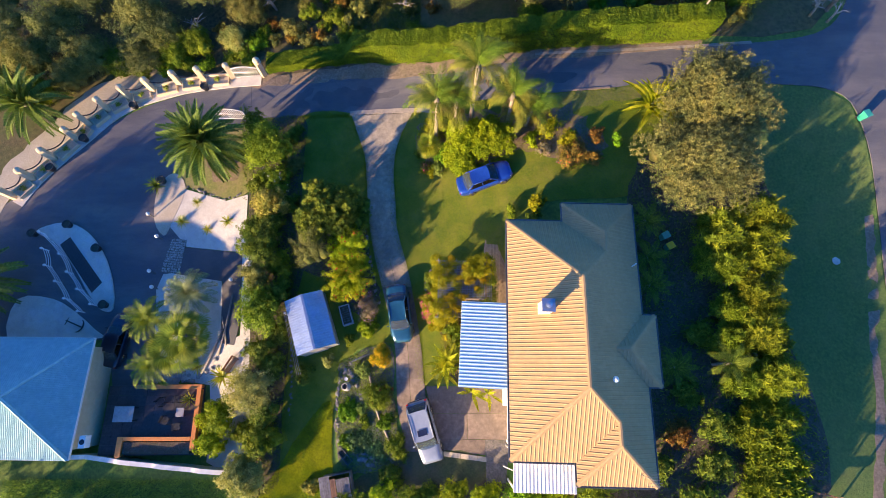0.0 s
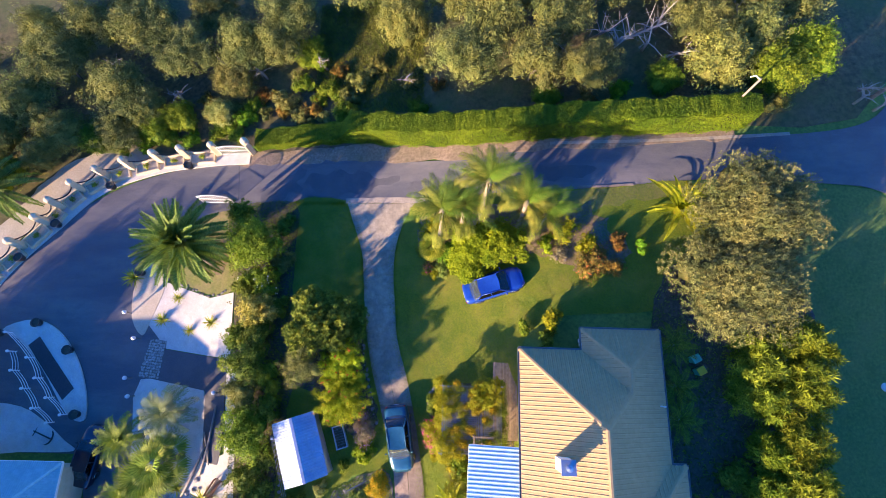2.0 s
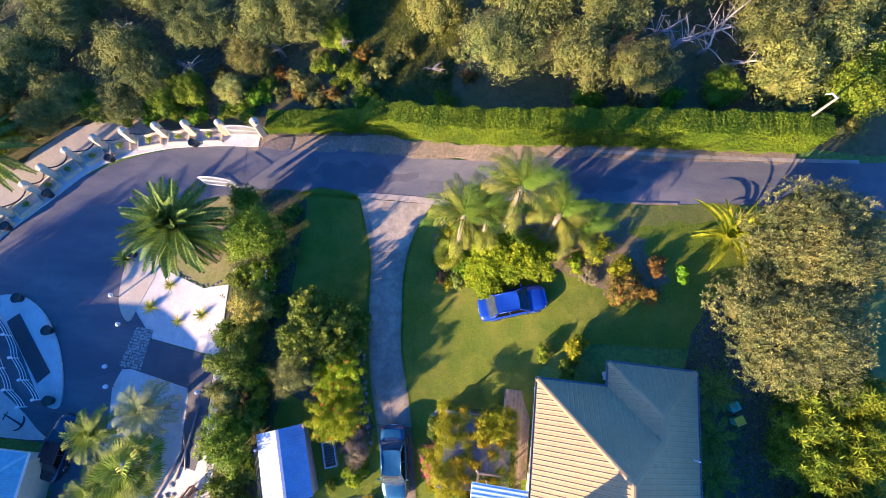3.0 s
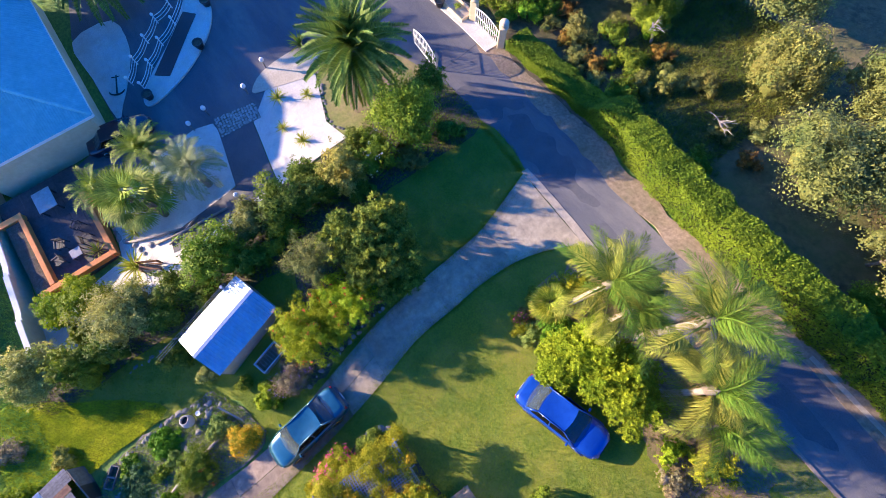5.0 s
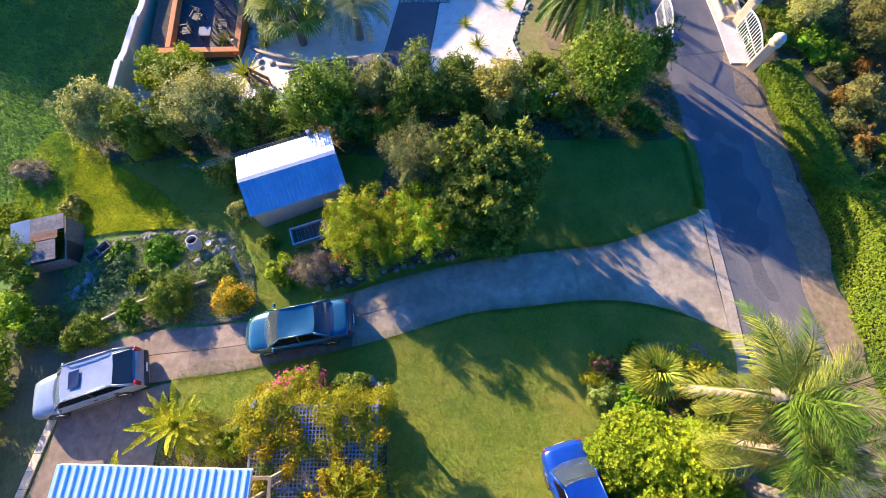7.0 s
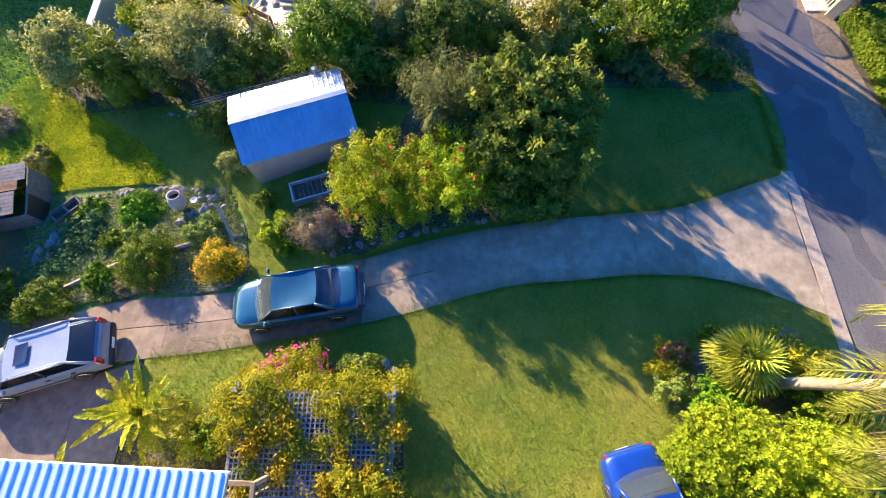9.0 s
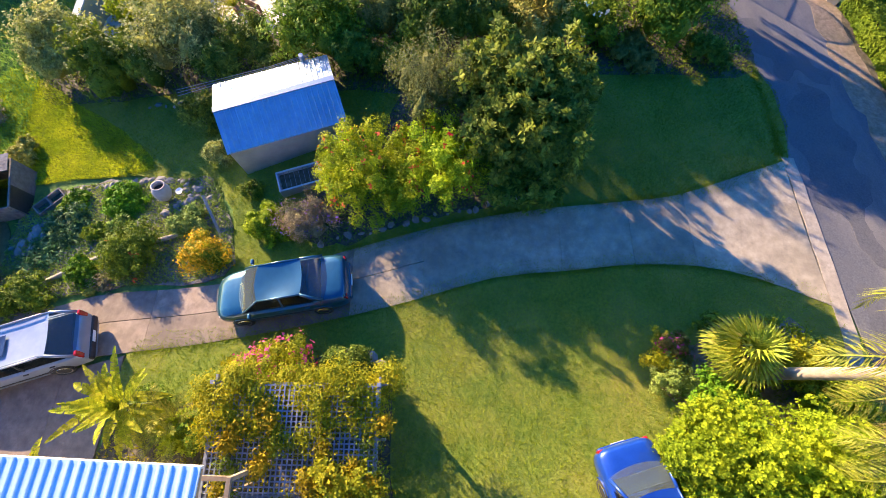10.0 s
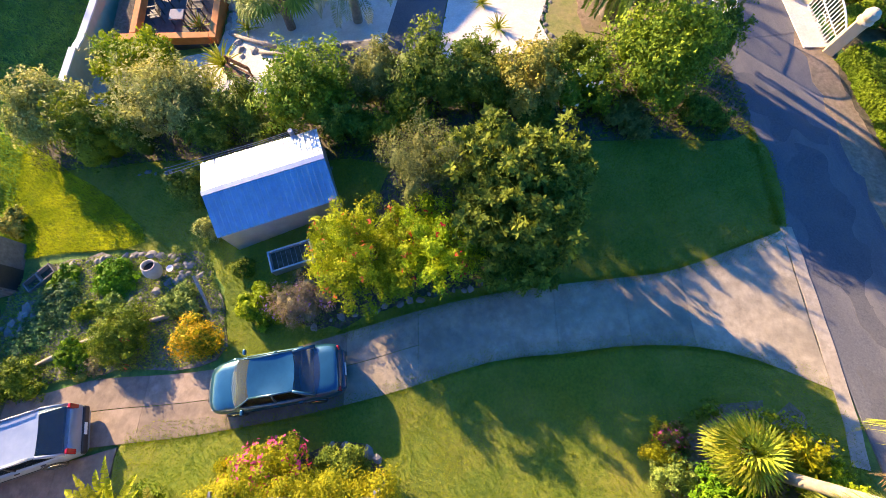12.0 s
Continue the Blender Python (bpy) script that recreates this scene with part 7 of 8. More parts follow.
KINDS = [bush_tree(i, m, r, h, n) for i, (m, r, h, n) in enumerate((("tea_leaf", 2.6, 4.6, 7000), ("olive_leaf", 2.3, 4.2, 6200), ("tea_leaf", 2.9, 5.2, 8000), ("green_leaf", 2.0, 3.4, 5000), ("grey_leaf", 1.9, 3.2, 4600)))]
# (-39.0, -13.5) to (-49.4, 0.0): trees out of view, added for their long shadows
SPOTS = [(-35.6, 28.6, 1, 0.8), (-31.4, 30.0, 3, 0.8), (-38.8, 26.6, 3, 0.8), (-26.2, 31.2, 3, 0.7), (-41.5, 30.5, 1, 0.9), (-28.7, 34.3, 0, 1.1), (-34.9, 37.0, 2, 1), (-33.7, 30.4, 1, 1), (-29.4, 30.6, 0, 0.8), (-23.4, 37.3, 2, 1), (-15.3, 38.5, 0, 1), (-19.3, 35.4, 1, 0.9), (-27.3, 40.2, 2, 1), (-32.7, 40.3, 0, 1), (1.7, 34.6, 2, 1.15), (6.7, 33.0, 0, 1), (10.8, 32.2, 2, 0.85), (4.2, 37.2, 0, 1.1), (17.4, 40.4, 2, 1.1), (20.2, 32.0, 1, 1.05), (24.6, 31.6, 3, 1), (23.0, 34.9, 0, 1), (19.0, 35.5, 2, 0.9), (27.5, 33.4, 3, 1), (-3.5, 38.6, 1, 1), (-12.4, 38.0, 3, 0.8), (-14, 41, 2, 1), (-18.2, 38.6, 0, 1), (-26.8, 32.4, 1, 0.8), (-24.0, 32.2, 3, 0.7), (-37.8, 33, 0, 1), (-39.5, 29.5, 1, 1), (-43, 33, 2, 1), (-38, 41, 1, 1), (-44, 38, 0, 1), (9, 37, 2, 1), (12.4, 39.6, 0, 1), (19.5, 38.8, 1, 1), (23.5, 38.5, 2, 1), (0, 41, 0, 1), (6, 41, 1, 1), (-22, 42.5, 0, 1), (-8, 44, 0, 1), (12, 42.5, 2, 1), (20, 42.5, 0, 1), (27, 38, 0, 1), (-30, 44.5, 1, 1), (-16, 45.5, 2, 1), (27, 43, 1, 1), (-39.0, -13.5, 2, 1.13), (-32.0, -23.5, 0, 1.15), (-36.5, -18.8, 0, 1.05), (-34.0, -20.5, 2, 1.15), (-42.0, -10.5, 0, 1.4), (-46.6, 2.2, 2, 1.4), (-49.4, 0.0, 0, 1.45), (-48, 31, 0, 1), (-47, 26.5, 1, 0.9), (-43.5, 27.5, 3, 0.9), (16.8, 31.6, 3, 0.7), (-20.5, 32.6, 4, 0.7), (7.8, 30.9, 3, 0.6)]
rngb = np.random.default_rng(77)
for i, (x, y, k, s) in enumerate(SPOTS):
    q = s * rngb.uniform(0.92, 1.08)
    copy_thing(KINDS[k], pose(x, y, ground_z(x, y), 0, 0, rngb.uniform(0, 360)) @ Matrix.Diagonal((q, q, q * rngb.uniform(0.85, 1.1), 1)))
for k in KINDS:
    for o in (*k.children, k):
        bpy.data.objects.remove(o)
LOW = [plant("low_shrub", "low dry shrub on the bush floor", "shrub", -260 - 5 * i, 45, r, h, m, n, 0.12, 5, 450 + i, aspect=0.35, z=0, group="low bush shrubs") for i, (m, r, h, n) in enumerate((("olive_leaf", 1.2, 1.2, 1400), ("autumn_leaf", 1.1, 1.0, 1100), ("green_leaf", 1.3, 1.3, 1600), ("grey_leaf", 1.0, 1.1, 1100), ("bright_leaf", 1.1, 1.2, 1400)))]
LSPOTS = [(-14, 33.2, 0), (-12, 32.6, 1), (-10.5, 34.2, 2), (-15.5, 34, 3), (-9, 33.4, 0), (-13, 35, 2), (-16.5, 32.8, 0), (-11, 31.8, 3), (-17.6, 33.6, 2), (-19.4, 33.0, 0), (-11.8, 37.2, 4), (-16.6, 34.4, 1), (-22.2, 34.1, 1), (-4.5, 32.5, 3), (-0.8, 33.4, 1), (-11.5, 33.5, 2), (-7.6, 34.6, 0), (8.5, 30.9, 2), (13.3, 31.0, 4), (-24.6, 32.0, 2), (16.6, 32.4, 0), (2.7, 31.6, 1), (-2.7, 31.2, 2), (-9.0, 32.2, 2), (-13.5, 35.6, 0), (-18.0, 32.4, 4), (-20.0, 31.8, 2), (5.5, 31.0, 2), (11.0, 30.4, 1), (-6.0, 36.2, 0), (-1.8, 35.8, 3), (-14.8, 32.6, 1), (-27.5, 30.6, 2), (21.8, 30.4, 4), (-9.6, 36.2, 1), (-31, 31.6, 1), (25.2, 29.6, 0), (28.0, 30.8, 2), (-3.2, 34.2, 0), (-12.9, 31.9, 0), (-29.6, 29.4, 2), (-27.5, 29.9, 4), (-25.3, 30.2, 2), (-23.1, 30.4, 4), (-20.9, 30.6, 2), (-18.9, 30.6, 2)]
for i, (x, y, k) in enumerate(LSPOTS):
    if y < 33 and i % 2 and x > -8:
        continue
    q = rngb.uniform(0.7, 1.15)
    copy_thing(LOW[k], pose(x, y, ground_z(x, y), 0, 0, rngb.uniform(0, 360)) @ Matrix.Scale(q, 4))
for k in LOW:
    for o in (*k.children, k):
        bpy.data.objects.remove(o)


def dead_tree(x, y, h, seed):
    """A bare pale tree: a leaning trunk that forks twice."""
    rng = np.random.default_rng(seed)
    t = thing("dead_tree", "bare pale dead tree with forked branches", "tree", x, y, group="dead trees in the bush")
    lean = Vector((rng.uniform(-0.5, 0.5), rng.uniform(-0.6, 0.1), 1)) * h
    part("trunk", tube(bmesh.new(), ((0, 0, -0.1), lean * 0.3 + Vector((0.08, 0.05, 0)), lean * 0.62), (0.13, 0.1, 0.06), 7), "pale_wood", t, smooth=True)
    for k in range(7):
        s = lean * rng.uniform(0.3, 0.62)
        d = Vector((rng.normal(), rng.normal(), rng.uniform(0.2, 0.9))).normalized() * h * rng.uniform(0.25, 0.45)
        bm = tube(bmesh.new(), (s, s + d * 0.5 + Vector((0, 0, 0.1)), s + d), (0.04, 0.026, 0.008), 5)
        for q in (0.45, 0.7):
            e = s + d * q + Vector((0, 0, 0.1 * (1 - q)))
            tube(bm, (e, e + Vector((rng.normal(), rng.normal(), 0.4)).normalized() * h * 0.16), (0.018, 0.005), 4)
        part("branch", bm, "pale_wood", t)


for i, (x, y, h) in enumerate(((-3.0, 34.4, 2.2), (-24.6, 34.0, 3.4), (-21.0, 38.0, 3.6), (-11.0, 36.8, 2.4), (8.6, 35.0, 4.4), (12.6, 34.6, 4.6), (17.2, 34.2, 3.8), (-0.6, 37.4, 3.4), (22.0, 36.6, 4.2), (-30.6, 37.6, 4.0), (-16.8, 36.4, 3.2), (13.2, 35.2, 5.0), (14.6, 36.2, 5.4), (15.8, 35.0, 4.6), (11.8, 36.4, 4.8), (17.0, 36.8, 5.2), (31.2, 29.6, 2.8), (32.6, 29.0, 2.4), (31.8, 30.8, 2.6))):
    dead_tree(x, y, h, 900 + i)
# ---- the neighbour's house ----
def tiled_house():
    t = thing("tiled_house", "cream house with a pale teal tiled hip roof", "house", -35.0, -1.0, -0.5, -1.0)
    X0, X1, Y0, Y1 = -8.0, 6.8, -4.4, 4.6
    half = (Y1 - Y0) / 2
    top = half * 0.45
    ym = (Y0 + Y1) / 2
    A, B = (X0 + half, ym, top), (X1 - half, ym, top)
    sides = [[(X0, Y1, 0), (X1, Y1, 0), B, A], [(X1, Y1, 0), (X1, Y0, 0), B], [(X1, Y0, 0), (X0, Y0, 0), A, B], [(X0, Y0, 0), (X0, Y1, 0), A]]
    for s in sides:
        f = part("roof_face", poly_prism(s, 0.05), "tile_teal", t)
        tile_rows(s, f)
    for a, b in ((A, B), ((X0, Y1, 0), A), ((X0, Y0, 0), A), ((X1, Y1, 0), B), ((X1, Y0, 0), B)):
        a, b = Vector(a) + Vector((0, 0, 0.05)), Vector(b) + Vector((0, 0, 0.05))
        n = int((b - a).length / 0.4)
        for k in range(n):
            part("ridge_tile", tube(bmesh.new(), (a.lerp(b, k / n), a.lerp(b, (k + 1.08) / n)), (0.12, 0.145), 7), "tile_teal", t)
    for x0, x1, y0, y1, nm in ((X0 + 0.5, X1 - 0.6, Y1 - 0.8, Y1 - 0.6, "wall"), (X0 + 0.5, X1 - 0.6, Y0 + 0.6, Y0 + 0.8, "wall"), (X1 - 0.7, X1 - 0.5, Y0 + 0.6, Y1 - 0.6, "wall"), (X0 + 0.5, X0 + 0.7, Y0 + 0.6, Y1 - 0.6, "wall")):
        part(nm, boxed(x0, x1, y0, y1, -4.2, -0.1), "cream_wall", t)
    part("fascia", boxed(X1 - 0.02, X1 + 0.05, Y0, Y1, -0.18, 0.03), "white_paint", t)
    part("fascia", boxed(X0, X1, Y1 - 0.02, Y1 + 0.05, -0.18, 0.03), "white_paint", t)
    part("fascia", boxed(X0, X1, Y0 - 0.05, Y0 + 0.02, -0.18, 0.03), "white_paint", t)


def poly_prism(poly, thick):
    bm = bmesh.new()
    P = [Vector(p) for p in poly]
    n = (P[1] - P[0]).cross(P[2] - P[0]).normalized()
    if n.z < 0:
        n = -n
    f = bm.faces.new([bm.verts.new(p) for p in P])
    for v in bmesh.ops.extrude_face_region(bm, geom=[f])["geom"]:
        if isinstance(v, bmesh.types.BMVert):
            v.co -= n * thick
    return bm


def tile_rows(poly, parent, row=0.32, col=0.16):
    """Tile courses with their stepped edge and rolls, one mesh of small tiles."""
    P = [Vector(p) for p in poly]
    e = (P[1] - P[0]).normalized()
    n = (P[1] - P[0]).cross(P[2] - P[0]).normalized()
    if n.z < 0:
        n = -n
    v = n.cross(e)
    if v.z < 0:
        v = -v
    q = [((p - P[0]).dot(e), (p - P[0]).dot(v)) for p in P]
    bm = bmesh.new()
    h = max(b for _, b in q)
    j = 0
    while j * row < h:
        y = (j + 0.5) * row
        cuts = sorted(a0 + (a1 - a0) * (y - b0) / (b1 - b0) for (a0, b0), (a1, b1) in zip(q, q[1:] + q[:1]) if (b0 > y) != (b1 > y))
        if len(cuts) == 2:
            m = max(1, int((cuts[1] - cuts[0]) / col))
            w = (cuts[1] - cuts[0]) / m
            for k in range(m):
                a = cuts[0] + k * w
                lift = 0.006 * (k % 2)
                c = [P[0] + e * x + v * yy + n * z for x, yy, z in ((a + 0.01, j * row - 0.02, 0.04 + lift), (a + w / 2, j * row - 0.02, 0.062 + lift), (a + w - 0.01, j * row - 0.02, 0.04 + lift), (a + w - 0.01, (j + 1) * row, 0.01), (a + w / 2, (j + 1) * row, 0.03), (a + 0.01, (j + 1) * row, 0.01))]
                d = [P[0] + e * x + v * (j * row - 0.02) for x in (a + 0.01, a + w / 2, a + w - 0.01)]
                vs = [bm.verts.new(p) for p in c]
                ds = [bm.verts.new(p) for p in d]
                bm.faces.new((vs[0], vs[1], vs[4], vs[5]))
                bm.faces.new((vs[1], vs[2], vs[3], vs[4]))
                bm.faces.new((ds[0], ds[1], vs[1], vs[0]))
                bm.faces.new((ds[1], ds[2], vs[2], vs[1]))
        j += 1
    ob = part("tiling", bm, "tile_teal", parent)
    ob["kind"] = "stuff"


tiled_house()


def terrace():
    z0 = -3.2
    paving = tagged(new("terrace"), "dark paved sunken terrace", "terrace", kind="structure")
    for i in range(10):
        for j in range(7):
            x, y = -28.0 + 0.8 * i, -5.6 + 0.77 * j
            part("paver", boxed(x + 0.005, x + 0.795, y + 0.005, y + 0.765, z0 - 0.3, z0 + random.uniform(0, 0.006)), "dark_paving", paving)
    wall = thing("terrace_wall", "terracotta-coloured planter walls round the sunken terrace", "garden wall", 0, 0, 0)
    for x0, x1, y0, y1 in ((-25.5, -20.05, -0.46, -0.12), (-20.4, -20.05, -5.2, -0.465), (-25.85, -20.45, -4.45, -4.15), (-26.3, -25.86, -5.7, -4.15)):
        part("wall", boxed(x0 + 0.05, x1 - 0.05, y0 + 0.05, y1 - 0.05, z0 - 0.4, -2.75), "terracotta", wall)
        part("coping", boxed(x0, x1, y0, y1, -2.75, -2.67, bevel=0.015), "terracotta", wall)
    part("planter_soil", boxed(-25.85, -20.45, -5.45, -4.55, z0 - 0.2, -2.85), "soil", wall, "dark planter soil")
    # table and chairs
    tb = thing("garden_table", "pale square outdoor table", "table", -26.0, -2.4, z0)
    part("tabletop", boxed(-0.8, 0.8, -0.6, 0.6, 0.7, 0.76, bevel=0.015), "pot_clay", tb)
    for sx in (-0.7, 0.7):
        for sy in (-0.5, 0.5):
            part("leg", boxed(sx - 0.04, sx + 0.04, sy - 0.04, sy + 0.04, 0, 0.7), "black_plastic", tb)
    tb2 = thing("side_table", "small pale side table on the terrace", "table", -21.6, -2.3, z0)
    part("tabletop", boxed(-0.32, 0.32, -0.35, 0.35, 0.42, 0.47, bevel=0.012), "pot_clay", tb2)
    for sx in (-0.27, 0.27):
        for sy in (-0.3, 0.3):
            part("leg", boxed(sx - 0.025, sx + 0.025, sy - 0.025, sy + 0.025, 0, 0.42), "black_plastic", tb2)
    first = None
    for x, y, r in ((-22.7, -2.9, 70), (-21.7, -3.4, 10), (-23.3, -1.5, 40), (-22.0, -1.3, 180)):
        if first is None:
            c = thing("garden_chair", "dark slatted outdoor chair on the terrace", "chair", x, y, z0, r, "terrace chairs")
            for k in range(5):
                part("seat_slat", boxed(-0.26 + 0.105 * k, -0.17 + 0.105 * k, -0.26, 0.26, 0.4, 0.43), "black_plastic", c)
            for k in range(4):
                part("back_slat", boxed(-0.27, 0.27, 0.25, 0.28, 0.5 + 0.1 * k, 0.57 + 0.1 * k), "black_plastic", c)
            for sx in (-0.26, 0.26):
                part("leg", boxed(sx - 0.02, sx + 0.02, 0.24, 0.28, 0, 0.9), "black_plastic", c)
                part("leg", boxed(sx - 0.02, sx + 0.02, -0.28, -0.24, 0, 0.6), "black_plastic", c)
                part("armrest", boxed(sx - 0.03, sx + 0.03, -0.28, 0.28, 0.6, 0.63), "black_plastic", c)
            first = c
        else:
            copy_thing(first, pose(x, y, z0, 0, 0, r))
    ac = thing("air_conditioner", "white outdoor air-conditioner unit on a bracket", "air conditioner", -27.7, -4.3, -1.45)
    part("casing", boxed(-0.25, 0.25, -0.45, 0.45, 0.05, 0.65, bevel=0.02), "white_paint", ac)
    part("fan_grille", lathe(bmesh.new(), ((0.02, 0.651), (0.2, 0.651), (0.2, 0.66), (0.02, 0.66)), 20), "black_plastic", ac)
    part("bracket", boxed(-0.6, 0.2, -0.3, 0.3, 0.0, 0.045), "grey_trim", ac)


terrace()


def boundary_wall():
    w = thing("boundary_wall", "cream rendered boundary wall with stepped top and pale coping", "wall", 0, 0, 0)
    pts = [(-44, -5.2), (-40, -5.3), (-35.4, -5.45), (-31.2, -5.7), (-28.6, -5.6), (-25.7, -6.0), (-22.5, -6.3), (-19.2, -6.6), (-16.3, -6.8)]
    for i, (a, b) in enumerate(zip(pts, pts[1:])):
        d = Vector((b[0] - a[0], b[1] - a[1], 0))
        z = max(ground_z(*a), ground_z(*b)) + 1.35
        m = pose(a[0], a[1], 0, 0, 0, math.degrees(math.atan2(d.y, d.x)))
        part("wall", boxed(0, d.length, -0.1, 0.1, z - 2.4, z), "cream_wall", w, m=m)
        bm = bmesh.new()
        n = 10
        rings = []
        for k in range(n + 1):
            s = k / n
            lift = 0.10 * (1 / (1 + math.exp(-(s - 0.88) * 60)))
            rings.append([bm.verts.new((d.length * s, o, z + h + lift)) for o, h in ((-0.17, 0), (-0.17, 0.08), (0.17, 0.08), (0.17, 0))])
        for p, q in zip(rings, rings[1:]):
            for k in range(4):
                bm.faces.new((p[k], p[(k + 1) % 4], q[(k + 1) % 4], q[k]))
        bm.faces.new(rings[0])
        bm.faces.new(rings[-1])
        part("coping", bm, "white_wall", w, "pale stepped coping", m=m)


boundary_wall()


# ---- gate and pillar wall along the lane ----
def quads_mesh_bm(seed, L):
    """A small leafy tuft for a planter box."""
    rng = np.random.default_rng(700 + seed)
    bm = bmesh.new()
    for q in leaf_quads(rng, [(L * 0.5, -0.3, 0.42, 0.24, 0.2, 0.18)], 160, 0.13, 0.5, 8, 0.06):
        bm.faces.new([bm.verts.new(v) for v in q])
    return bm


def pillar_wall():
    pts = [(-39.6, 16.6), (-38.2, 18.4), (-36.6, 20.4), (-34.9, 22.5), (-34.0, 24.0), (-32.5, 25.6), (-30.6, 26.9), (-28.4, 27.7), (-25.9, 28.4), (-23.5, 28.75), (-20.65, 28.95), (-17.45, 28.95)]
    w = thing("pillar_wall", "cream rendered wall with white pillars and hanging chains", "wall", 0, 0, 0)
    for i, (x, y) in enumerate(pts):
        g = ground_z(x, y)
        last = i == len(pts) - 1
        p = part("pillar", boxed(-0.25, 0.25, -0.25, 0.25, -0.2, 1.86, bevel=0.05), "cream_wall", w, m=pose(x, y, g, 0, 0, 12 * i))
        part("pillar_cap", lathe(bmesh.new(), ((0.32, 1.85), (0.34, 1.9), (0.34, 1.95), (0.22, 1.99), (0.22, 2.03), (0.31, 2.14), (0.33, 2.25), (0.25, 2.4), (0.06, 2.47)) if last else ((0.29, 1.85), (0.3, 1.9), (0.27, 1.97), (0.17, 2.05), (0.02, 2.09)), 18), "cream_wall", p)
        if i + 1 < len(pts) - 1:
            a, b = Vector((x, y, 0)), Vector((*pts[i + 1], 0))
            d = b - a
            g2 = ground_z(*pts[i + 1])
            m = pose(x, y, (g + g2) / 2, 0, 0, math.degrees(math.atan2(d.y, d.x)))
            L = d.length
            part("wall_panel", boxed(0.22, L - 0.22, 0.12, 0.26, -0.4, 0.55, bevel=0.012), "cream_wall", w, m=m)
            part("planter_front", boxed(0.3, L - 0.3, -0.85, -0.73, -0.4, 0.4, bevel=0.012), "cream_wall", w, m=m)
            for u in (0.3, L - 0.42):
                part("planter_side", boxed(u, u + 0.12, -0.728, 0.118, -0.4, 0.4, bevel=0.012), "cream_wall", w, m=m)
            part("planter_fill", boxed(0.421, L - 0.421, -0.729, 0.119, -0.4, 0.3), "sand_paving", w, "sandy planter fill", m=m)
            part("planter_tuft", quads_mesh_bm(i, L), "fan_leaf", w, "small dark planter shrub", m=m)
            chain = bmesh.new()
            for k in range(14):
                s0, s1 = k / 14, (k + 1) / 14
                zz = [1.4 - 0.5 * (1 - (2 * s - 1) ** 2) for s in (s0, s1)]
                mid = Vector((0.2 + (L - 0.4) * (s0 + s1) / 2, 0, (zz[0] + zz[1]) / 2))
                r = bmesh.ops.create_cube(chain, size=1, matrix=Matrix.Translation(mid) @ Euler((radians(90 * (k % 2)), math.atan2(zz[0] - zz[1], L / 14), 0)).to_matrix().to_4x4() @ Matrix.Diagonal((L / 14 * 1.15, 0.11, 0.03, 1)))
            part("chain", chain, "black_plastic", w, "black hanging chain", m=m)


pillar_wall()
tagged(drape("pillar_footing", ribbon(smooth_line([(-39.2, 15.9), (-37.9, 18.2), (-36.1, 20.4), (-34.2, 22.5), (-33.1, 23.8), (-31.8, 25.2), (-30.0, 26.4), (-28.0, 27.2), (-25.6, 27.9), (-23.3, 28.2), (-20.6, 28.4), (-17.7, 28.4)], 3), 1.15), "white_sand", 0.10, 1.0, 0.2), "white gravel border with a smooth kerb along the lane", "kerb", kind="structure")


def open_gate(x, y, rz, L, label):
    t = thing("gate", label, "gate", x, y, None, rz)
    n = 15
    arch = [0.95 + 0.75 * math.sin(math.pi * (0.18 + 0.64 * k / n)) for k in range(n + 1)]
    frame = bmesh.new()
    tube(frame, [(L * k / n, 0, arch[k]) for k in range(n + 1)], [0.04] * (n + 1), 6)
    tube(frame, ((0, 0, 0.12), (L, 0, 0.12)), (0.04, 0.04), 6)
    tube(frame, ((0, 0, 0.08), (0, 0, arch[0])), (0.045, 0.045), 6)
    tube(frame, ((L, 0, 0.08), (L, 0, arch[-1])), (0.045, 0.045), 6)
    tube(frame, ((0, 0, 0.9), (L, 0, 0.9)), (0.03, 0.03), 6)
    part("gate_frame", frame, "white_paint", t, smooth=True)
    for k in range(1, n):
        part("bar", tube(bmesh.new(), ((L * k / n, 0, 0.12), (L * k / n, 0, arch[k])), (0.024, 0.024), 6), "white_paint", t, smooth=True)
    part("scroll", tube(bmesh.new(), [(L / 2 + 0.3 * math.cos(a), -0.03, 0.55 + 0.22 * math.sin(a)) for a in np.linspace(0, 6.28, 16)], [0.022] * 16, 5, False), "white_paint", t)


open_gate(-20.5, 28.85, 1.0, 2.9, "open white arched metal gate leaf against the pillar wall")
open_gate(-18.6, 24.1, 178.0, 2.7, "open white arched metal gate leaf beside the palm")


def black_pots():
    first = None
    for x, y in ((-23.2, 27.75), (-29.9, 25.85), (-34.0, 22.3), (-36.5, 19.3), (-26.0, 18.0), (-36.9, 13.0), (-33.9, 13.8), (-31.0, 11.6), (-29.7, 6.6)):
        if first is None:
            first = thing("plant_pot", "black round pot with dark soil on the gravel border", "pot", x, y, ground_z(x, y) + 0.1, group="black pots")
            part("pot", lathe(bmesh.new(), ((0.24, 0), (0.3, 0.25), (0.36, 0.5), (0.39, 0.52), (0.39, 0.58), (0.33, 0.58), (0.31, 0.46), (0.02, 0.44)), 18), "black_plastic", first, smooth=True)
            part("soil", lathe(bmesh.new(), ((0.01, 0.45), (0.31, 0.46), (0.3, 0.49), (0.01, 0.52)), 14), "soil", first)
        else:
            copy_thing(first, pose(x, y, ground_z(x, y) + 0.1, 0, 0, x * 40))


black_pots()


